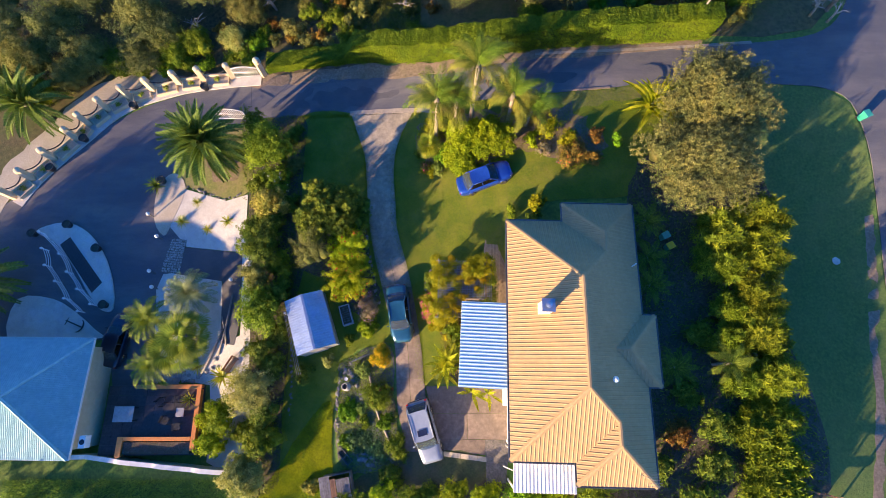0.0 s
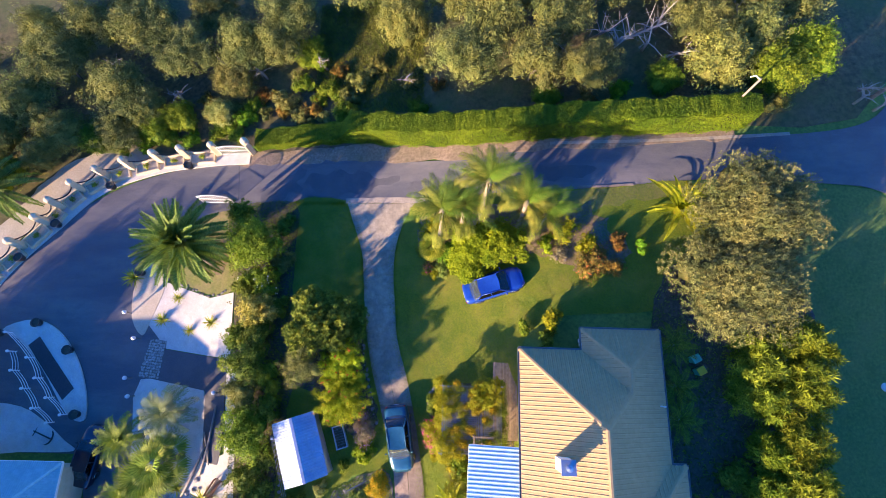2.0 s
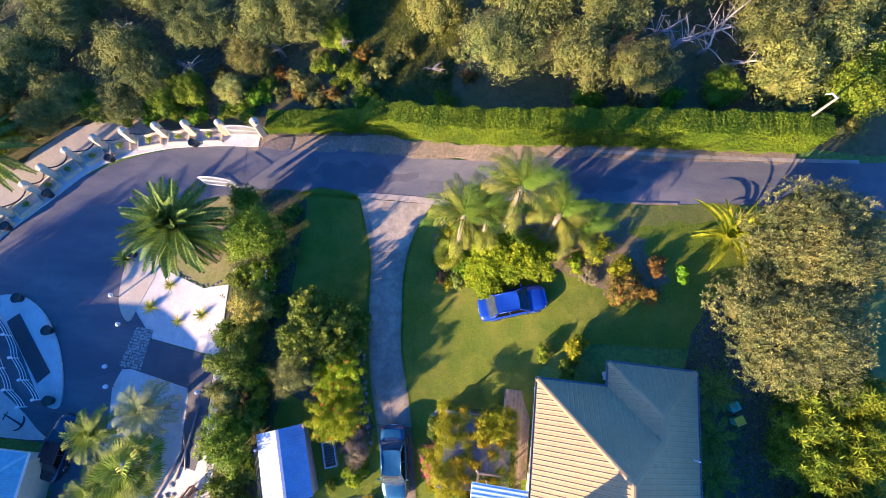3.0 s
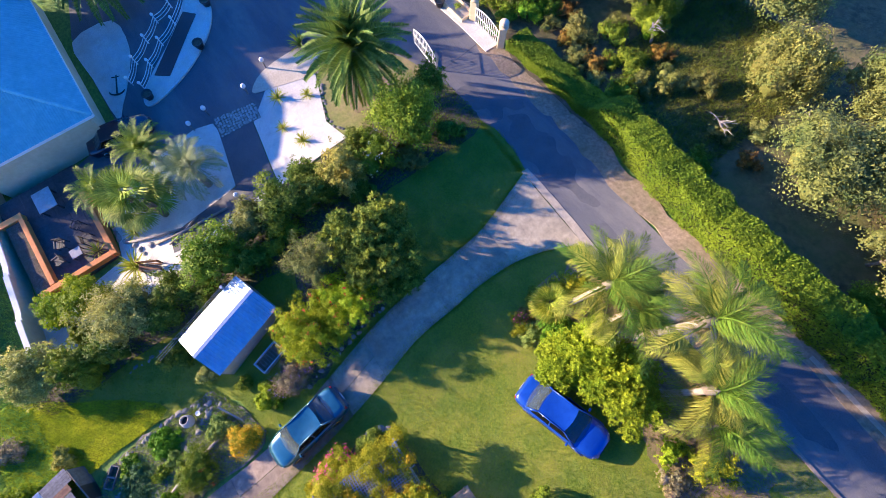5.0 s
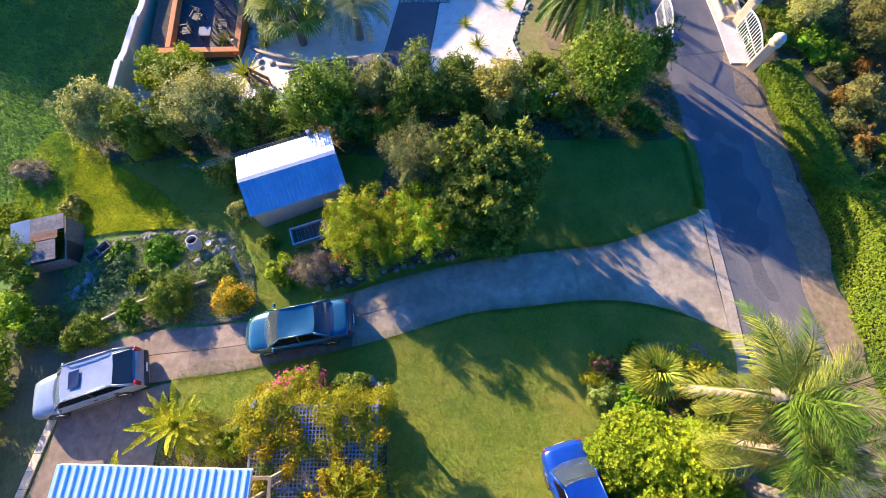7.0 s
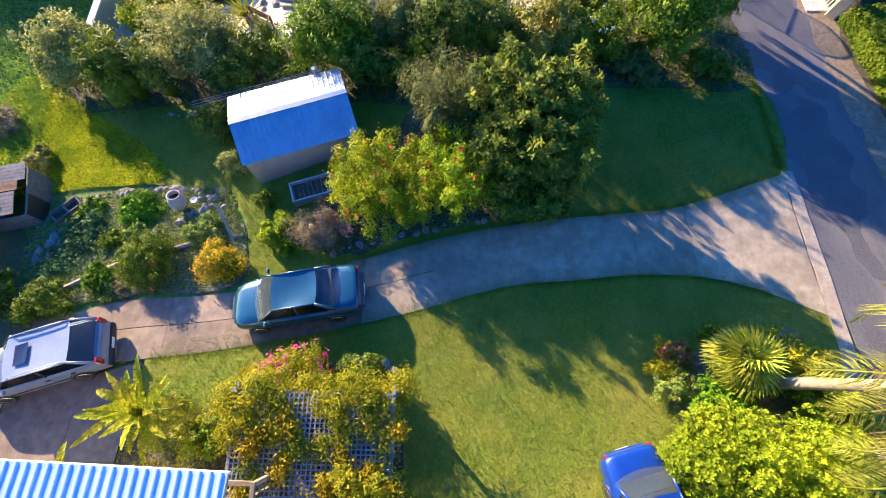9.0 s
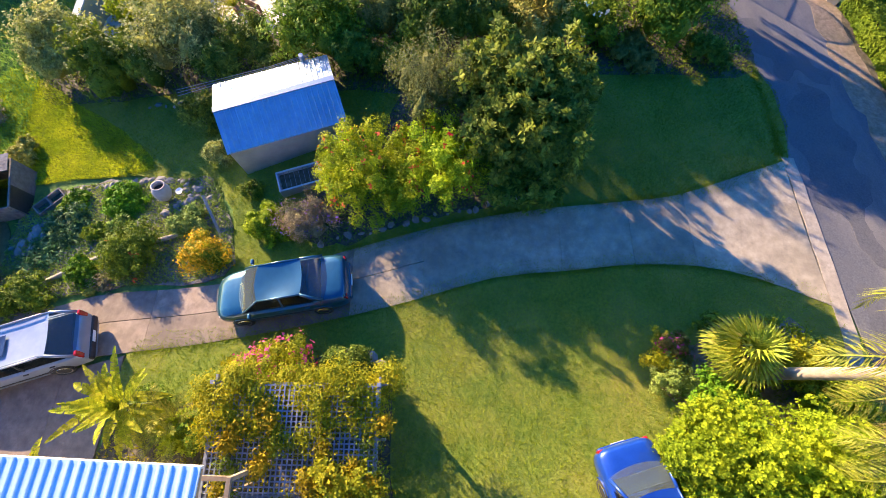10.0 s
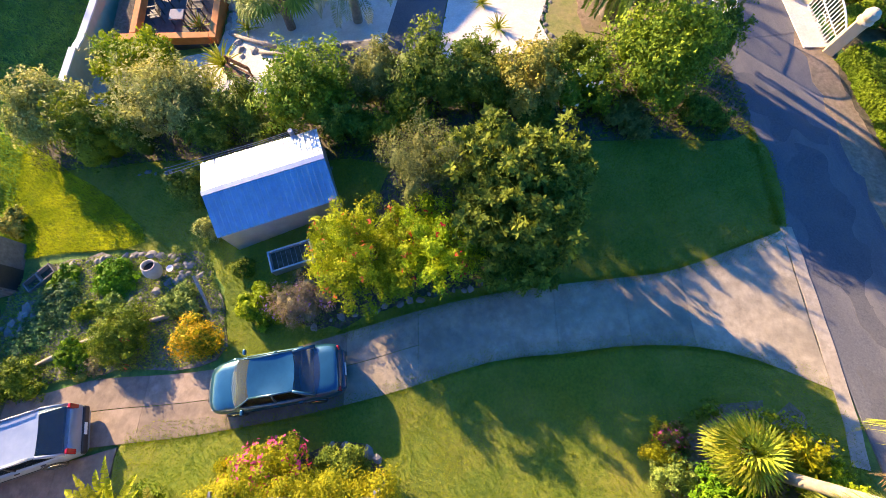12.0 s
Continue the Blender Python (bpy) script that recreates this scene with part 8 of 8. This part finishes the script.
# ---- boat-shaped bed with wavy rails ----
def boat_garden():
    border = smooth_line([(-36.9, 13.3), (-34.5, 14.1), (-32.3, 13.2), (-30.5, 11.1), (-29.4, 8.6), (-29.1, 6.3), (-30.1, 6.2), (-31.3, 7.5), (-33.0, 10.0), (-35.0, 12.2)], 4, True)
    tagged(drape("boat_bed", border, "white_sand", 0.16, 1.0, 0.3), "white pebble bed shaped like a boat", "garden bed", kind="structure")
    tagged(drape("boat_pond", [(-33.7, 12.7), (-30.3, 8.6), (-31.1, 7.7), (-34.5, 12.0)], "black_plastic", 0.20, 1.0, 0.2), "dark rectangular bed in the white pebbles", "garden bed", kind="structure")
    tagged(drape("white_bed", smooth_line([(-37.6, 7.2), (-34.5, 7.2), (-32.2, 5.9), (-30.6, 4.6), (-29.8, 3.8), (-34, 3.75), (-38, 3.8)], 3, True), "white_sand", 0.10, 1.0, 0.2), "white pebble bed in front of the tiled house", "garden bed", kind="structure")
    for line in ([(-36.0, 13.0), (-33.9, 11.0), (-33.0, 9.4), (-31.9, 7.9), (-30.6, 6.6)], [(-35.5, 11.5), (-35.0, 10.0), (-33.9, 8.6), (-32.9, 7.1), (-31.6, 6.0)]):
        t = thing("wavy_railing", "low white rope railing on posts with round knobs", "railing", 0, 0, 0, group="rope railings")
        for x, y in line:
            g = ground_z(x, y)
            p = part("post", tube(bmesh.new(), ((x, y, g), (x, y, g + 0.8)), (0.045, 0.045), 8), "white_paint", t)
            part("knob", lathe(bmesh.new(), ((0.03, 0.78), (0.1, 0.83), (0.12, 0.9), (0.09, 0.98), (0.02, 1.02)), 12, Matrix.Translation((x, y, g))), "white_paint", p)
        for a, b in zip(line, line[1:]):
            for h in (0.7, 0.45, 0.2):
                q = [(a[0] + (b[0] - a[0]) * s, a[1] + (b[1] - a[1]) * s, ground_z(*a) + (ground_z(*b) - ground_z(*a)) * s + h - 0.14 * math.sin(math.pi * s)) for s in np.linspace(0, 1, 7)]
                part("rope", tube(bmesh.new(), q, [0.025] * 7, 5, False), "white_paint", t)
    an = thing("anchor", "dark iron anchor lying on white pebbles", "anchor", -32.3, 5.0, ground_z(-32.3, 5.0) + 0.14, -22)
    bm = bmesh.new()
    tube(bm, ((-0.9, 0, 0), (0.7, 0, 0)), (0.05, 0.06), 8)
    tube(bm, [(0.45 + 0.35 * math.cos(a), 0.55 * math.sin(a), 0) for a in np.linspace(-1.5, 1.5, 9)], [0.03, 0.05, 0.06, 0.06, 0.07, 0.06, 0.06, 0.05, 0.03], 7)
    tube(bm, ((-0.75, -0.35, 0), (-0.75, 0.35, 0)), (0.04, 0.04), 6)
    part("shank", bm, "black_plastic", an)


boat_garden()


def bollards():
    first = None
    for x, y in ((-25.7, 9.4), (-25.4, 12.5), (-26.5, 14.6), (-17.9, 8.3), (-16.6, 17.0), (-25.3, 8.0)):
        if first is None:
            first = thing("bollard_lamp", "short post with a white globe lamp", "lamp", x, y, group="globe lamps")
            part("post", tube(bmesh.new(), ((0, 0, -0.1), (0, 0, 0.75)), (0.06, 0.05), 10), "stone", first)
            part("globe", lathe(bmesh.new(), ((0.05, 0.75), (0.14, 0.82), (0.17, 0.93), (0.14, 1.04), (0.03, 1.1)), 14), "white_paint", first, smooth=True)
        else:
            copy_thing(first, pose(x, y, ground_z(x, y)))


bollards()
bench = thing("garden_bench", "brown slatted wooden bench by the gravel", "bench", -17.6, 1.4, None, 60)
for k in range(4):
    part("seat_slat", boxed(-0.7, 0.7, -0.2 + 0.11 * k, -0.11 + 0.11 * k, 0.4, 0.43), "red_timber", bench)
for k in range(3):
    part("back_slat", boxed(-0.7, 0.7, 0.24, 0.27, 0.52 + 0.13 * k, 0.62 + 0.13 * k), "red_timber", bench)
for sx in (-0.62, 0.62):
    part("leg", boxed(sx - 0.035, sx + 0.035, 0.2, 0.27, 0, 0.9), "red_timber", bench)
    part("leg", boxed(sx - 0.035, sx + 0.035, -0.22, -0.15, 0, 0.4), "red_timber", bench)


# ---- garden things ----
def rock_mesh(seed, r, material="stone"):
    rng = np.random.default_rng(seed)
    bm = bmesh.new()
    bmesh.ops.create_icosphere(bm, subdivisions=1, radius=r)
    for v in bm.verts:
        v.co *= 1 + rng.uniform(-0.25, 0.2)
        v.co.z *= 0.65
    me = bpy.data.meshes.new("stone")
    bm.to_mesh(me)
    bm.free()
    me.materials.append(M[material])
    return me


ROCKS = [rock_mesh(i, 0.13) for i in range(5)]
COBBLES = [rock_mesh(i, 0.17, "pale_stone") for i in range(5, 9)]


def stone_edge(line, step, seed, label, scale=1.0, kinds=ROCKS):
    rng = np.random.default_rng(seed)
    t = tagged(new("stone_edging"), label, "stone edging")
    for (x0, y0), (x1, y1) in zip(line, line[1:]):
        n = max(1, int(math.hypot(x1 - x0, y1 - y0) / step))
        for k in range(n):
            x, y = x0 + (x1 - x0) * k / n + rng.normal() * 0.05, y0 + (y1 - y0) * k / n + rng.normal() * 0.05
            q = scale * rng.uniform(0.5, 1.5)
            put_mesh("stone", kinds[rng.integers(len(kinds))], t, "", pose(x, y, ground_z(x, y) + 0.06, 0, 0, rng.uniform(0, 360)) @ Matrix.Diagonal((q * rng.uniform(1.0, 1.6), q, q * rng.uniform(0.7, 1.2), 1)))


stone_edge(smooth_line([(-8.1, -5.9), (-8.3, -5.0), (-8.5, -3.6), (-8.6, -1.4), (-8.4, -0.1), (-8.0, 1.0), (-7.3, 1.6)], 3), 0.2, 1, "grey stones edging the vegetable bed")
stone_edge(smooth_line([(-7.5, 0.7), (-7.05, -0.3), (-6.6, -1.3), (-6.45, -2.6)], 3), 0.24, 2, "weathered stones between the beds")
stone_edge(smooth_line([(-5.4, 6.3), (-6.0, 9.2), (-6.6, 12.2), (-7.4, 14.6)], 4), 0.32, 3, "small stones edging the shrub bed", 0.8)
stone_edge([(-6.2, -5.8), (-5.8, -6.5), (-5.4, -5.9), (-6.6, -5.2), (-6.9, -5.6), (-6.0, -6.2)], 0.3, 4, "loose pile of grey stones", 1.2)
stone_edge([(-1.4, 7.2), (-1.2, 8.3), (-0.7, 8.9)], 0.35, 5, "dark stones beside the pergola")
stone_edge([(-11.8, 6.3), (-12.6, 3.0), (-12.4, 0.0), (-12.6, -3.0)], 0.4, 6, "low stones at the foot of the boundary shrubs", 0.8)
stone_edge([(-8.0, 0.3), (-7.6, 0.9), (-7.3, 0.2), (-7.8, -0.2)], 0.3, 7, "dark rocks round the clay urn", 0.9)
for row, y in enumerate((0.15, 0.55, 0.9)):
    stone_edge([(-25.0, y), (-23.0, y + 0.05), (-20.9 - 0.4 * row, y)], 0.3, 80 + row, "heap of pale rockery stones along the terrace wall", 1.25, COBBLES)
stone_edge([(-20.6, 0.6), (-19.4, 1.2), (-18.9, 0.5), (-19.3, 2.6)], 0.55, 84, "scattered pale stones on the white gravel", 1.1, COBBLES)
for a, b, r in (((-20.5, 0.5), (-18.7, 4.3), 0.09), ((-19.0, 2.2), (-18.0, 7.3), 0.08), ((-18.3, 3.0), (-18.9, 5.4), 0.07)):
    lg = thing("log", "sandy weathered log lying on white gravel", "log", 0, 0, 0, group="logs")
    za, zb = ground_z(*a) + 0.16, ground_z(*b) + 0.16
    part("trunk", tube(bmesh.new(), ((a[0], a[1], za), (a[0] * 0.5 + b[0] * 0.5 + 0.12, a[1] * 0.5 + b[1] * 0.5, za * 0.5 + zb * 0.5 + 0.02), (b[0], b[1], zb)), (r, r * 1.15, r * 0.8), 9), "pale_wood", lg, smooth=True)
for k in range(8):
    for j in range(14):
        u, v = (k + 0.5) / 8 + random.uniform(-0.03, 0.03), (j + 0.5) / 14 + random.uniform(-0.015, 0.015)
        x, y = (-25.2 + 0.8 * v) * (1 - u) + (-23.4 + 0.4 * v) * u, (9.5 + 3.0 * v) * (1 - u) + (9.3 + 3.0 * v) * u
        put_mesh("cobble", COBBLES[(3 * k + j) % 4], cobble, "", pose(x, y, ground_z(x, y) + 0.08, 0, 0, random.uniform(0, 360)) @ Matrix.Diagonal((0.75, 0.62, 0.5, 1)))
stone_edge(smooth_line([(-23.6, 17.4), (-21.5, 16.6), (-19.6, 15.9), (-17.6, 16.3)], 3), 0.3, 9, "pale stones edging the palm garden", 0.8)

for i, (a, b, r) in enumerate((((-6.1, 0.9), (-5.6, -1.7), 0.08), ((-5.58, -1.8), (-5.1, -3.0), 0.09), ((-5.08, -3.05), (-4.35, -4.45), 0.1), ((-4.3, -4.5), (-3.95, -5.8), 0.1))):
    lg = thing("log", "pale weathered log edging the bed", "log", 0, 0, 0, group="logs")
    za, zb = ground_z(*a) + 0.1, ground_z(*b) + 0.1
    part("trunk", tube(bmesh.new(), ((a[0], a[1], za), (a[0] * 0.6 + b[0] * 0.4 + 0.05, a[1] * 0.6 + b[1] * 0.4, za * 0.6 + zb * 0.4 + 0.02), (b[0], b[1], zb)), (r, r * 1.1, r * 0.85), 9), "pale_wood", lg, smooth=True)
st = thing("timber_stake", "leaning pale timber post in the bed", "post", -6.0, 2.15, None)
part("post", boxed(-0.045, 0.045, -0.045, 0.045, -0.1, 1.55), "pale_wood", st, m=look((0, 0, 0.02), (1.35, 0.62, -0.42)) )
ur = thing("clay_urn", "tilted grey clay urn with a dark mouth", "urn", -7.65, -0.4, ground_z(-7.65, -0.4) + 0.16)
part("jar", lathe(bmesh.new(), ((0.16, 0), (0.26, 0.12), (0.34, 0.34), (0.33, 0.52), (0.26, 0.68), (0.23, 0.72), (0.27, 0.76), (0.22, 0.78), (0.2, 0.7), (0.28, 0.5), (0.2, 0.15), (0.02, 0.12)), 22), "pot_clay", ur, m=pose(0, 0, 0.0, -8, -14, 20), smooth=True)
# black disc inside the jar paints the mouth's shade
part("inside", lathe(bmesh.new(), ((0.01, 0.5), (0.27, 0.5), (0.26, 0.53), (0.01, 0.53)), 18), "black_plastic", ur, "black disc for the shade in the hollow", m=pose(0, 0, 0.0, -8, -14, 20))
pl = thing("white_plate", "round white dish on the rocks", "dish", -7.85, 0.2, ground_z(-7.85, 0.2) + 0.3)
part("dish", lathe(bmesh.new(), ((0.05, 0), (0.12, 0.015), (0.14, 0.03), (0.11, 0.028), (0.02, 0.012)), 18), "white_paint", pl)


def tub():
    t = thing("stone_trough", "grey rectangular planter trough with soil and wire", "planter", -7.95, 5.2, ground_z(-7.95, 5.2) - 0.1, 17)
    W, L = 0.42, 0.82
    for x0, x1, y0, y1 in ((-W, -W + 0.07, -L, L), (W - 0.07, W, -L, L), (-W + 0.071, W - 0.071, -L, -L + 0.07), (-W + 0.071, W - 0.071, L - 0.07, L)):
        part("side", boxed(x0, x1, y0, y1, 0, 0.62, bevel=0.012), "zinc_wall", t)
    part("soil", boxed(-W + 0.072, W - 0.072, -L + 0.072, L - 0.072, 0, 0.44), "soil", t)
    for k in range(9):
        y = -L + 0.12 + k * 0.18
        part("wire", tube(bmesh.new(), ((-W + 0.05, y, 0.58), (W - 0.05, y, 0.58)), (0.008, 0.008), 4), "grey_trim", t)


tub()


def crate():
    t = thing("crate_frame", "open weathered timber frame planter lying at the bed", "planter", -7.85, -5.65, ground_z(-7.85, -5.65), -46)
    for x0, x1, y0, y1 in ((-0.62, 0.62, -0.26, -0.21), (-0.62, 0.62, 0.21, 0.26), (-0.62, -0.57, -0.209, 0.209), (0.57, 0.62, -0.209, 0.209), (-0.03, 0.03, -0.209, 0.209)):
        part("board", boxed(x0, x1, y0, y1, 0, 0.3, bevel=0.006), "old_timber", t)
    part("soil", boxed(-0.565, 0.565, -0.205, 0.205, 0, 0.08), "soil", t)


crate()


# the shade over the hut is partly in its dark board colour
def hut():
    x, y = -8.2, -7.75
    t = thing("old_hut", "weathered timber hut with patched iron and board roof, toned dark for shade", "hut", x, y, ground_z(x, y) - 0.1, 12)
    for s in (-1, 1):
        part("wall", boxed(-1.1, 1.1, s * 0.95 - 0.03, s * 0.95 + 0.03, 0, 1.3), "old_timber", t)
        part("wall", boxed(s * 1.1 - 0.03, s * 1.1 + 0.03, -0.92, 0.92, 0, 1.3), "old_timber", t)
    roof_face("iron_sheet", [(-1.25, -1.5, 1.4), (1.2, -1.5, 1.36), (1.2, -0.55, 1.44), (-1.25, -0.55, 1.48)], "zinc_wall", t, 0.1, 0.02, 0.025, 0.02, "dull ribbed iron sheet")
    for k in range(5):
        part("roof_board", boxed(-1.2 + 0.16 * k, -1.05 + 0.16 * k, -0.5, 1.05, 1.5, 1.53), "old_timber", t)
    for k in range(3):
        part("roof_board", boxed(-0.4 + 0.14 * k, -0.27 + 0.14 * k, -0.5, 0.75, 1.505, 1.535), "red_timber", t)
    for k in range(6):
        part("roof_board", boxed(0.05 + 0.17 * k, 0.21 + 0.17 * k, -0.5, 0.65, 1.5, 1.53), "old_timber", t)
    part("door", boxed(0.1, 1.05, 0.9, 0.99, 0.1, 1.25), "black_plastic", t)


hut()

# ---- street things ----
def pole(x, y, h, r, arm, label):
    t = thing("power_pole", label, "pole", x, y)
    part("shaft", tube(bmesh.new(), ((0, 0, -0.3), (0, 0, h)), (r, r * 0.75), 10), "palm_trunk", t, smooth=True)
    if arm:
        part("arm", tube(bmesh.new(), ((0, 0, h - 0.1), (-0.35, 0.2, h + 0.05), (-0.6, 0.25, h - 0.15)), (0.05, 0.045, 0.04), 8), "white_paint", t, smooth=True)


pole(21.2, 28.8, 4.6, 0.1, True, "pale pole with a short curved arm at the hedge's end")
pole(32.7, 30.1, 9.0, 0.17, False, "tall pale pole at the street corner")
tg = thing("wheelie_bin", "green wheelie bin on the verge", "bin", 33.3, 19.9, None, 20)
part("bin_body", loft([[(-0.22, -0.24, 0.05), (0.22, -0.24, 0.05), (0.22, 0.24, 0.05), (-0.22, 0.24, 0.05)], [(-0.29, -0.32, 0.95), (0.29, -0.32, 0.95), (0.29, 0.32, 0.95), (-0.29, 0.32, 0.95)]]), "bin_green", tg)
part("lid", boxed(-0.31, 0.31, -0.35, 0.35, 0.95, 1.02, bevel=0.02), "bin_green", tg)
for s in (-0.26, 0.26):
    part("wheel", lathe(bmesh.new(), ((0.05, -0.03), (0.1, -0.03), (0.1, 0.03), (0.05, 0.03)), 14), "rubber", tg, m=pose(s, 0.27, 0.1, 0, 90, 0))
part("handle", tube(bmesh.new(), ((-0.25, 0.38, 0.95), (0.25, 0.38, 0.95)), (0.018, 0.018), 6), "bin_green", tg)
tg.matrix_basis = tg.matrix_basis @ Matrix.Scale(0.85, 4)
for x, y, lid in ((17.0, 10.6, "bin_green"), (17.3, 9.8, "bin_yellow")):
    b2 = copy_thing(tg, pose(x, y, ground_z(x, y), 0, 0, -65))
    b2["label"] = "wheelie bin with a green lid in the side yard" if lid == "bin_green" else "wheelie bin with a yellow lid in the side yard"
    for o in b2.children:
        if o.name.startswith("lid"):
            o.data = o.data.copy()
            o.data.materials[0] = M[lid]
mh = thing("manhole_cover", "round pale concrete cover in the grass", "manhole", 30.3, 8.7, ground_z(30.3, 8.7) + 0.02)
part("ring", lathe(bmesh.new(), ((0.16, 0), (0.3, 0), (0.3, 0.05), (0.16, 0.05)), 22), "white_sand", mh)
part("lid", lathe(bmesh.new(), ((0.01, 0), (0.155, 0), (0.155, 0.035), (0.01, 0.035)), 18), "grey_trim", mh)
fe = thing("low_fence", "low brown timber fence rail at the corner", "fence", 22.9, -6.9, None, -12)
for k in range(4):
    part("post", boxed(k * 1.1 - 0.05, k * 1.1 + 0.05, -0.05, 0.05, -0.3, 0.95), "red_timber", fe)
part("rail", boxed(-0.2, 3.6, -0.03, 0.03, 0.75, 0.88), "red_timber", fe)
part("rail", boxed(-0.2, 3.6, -0.03, 0.03, 0.35, 0.48), "red_timber", fe)
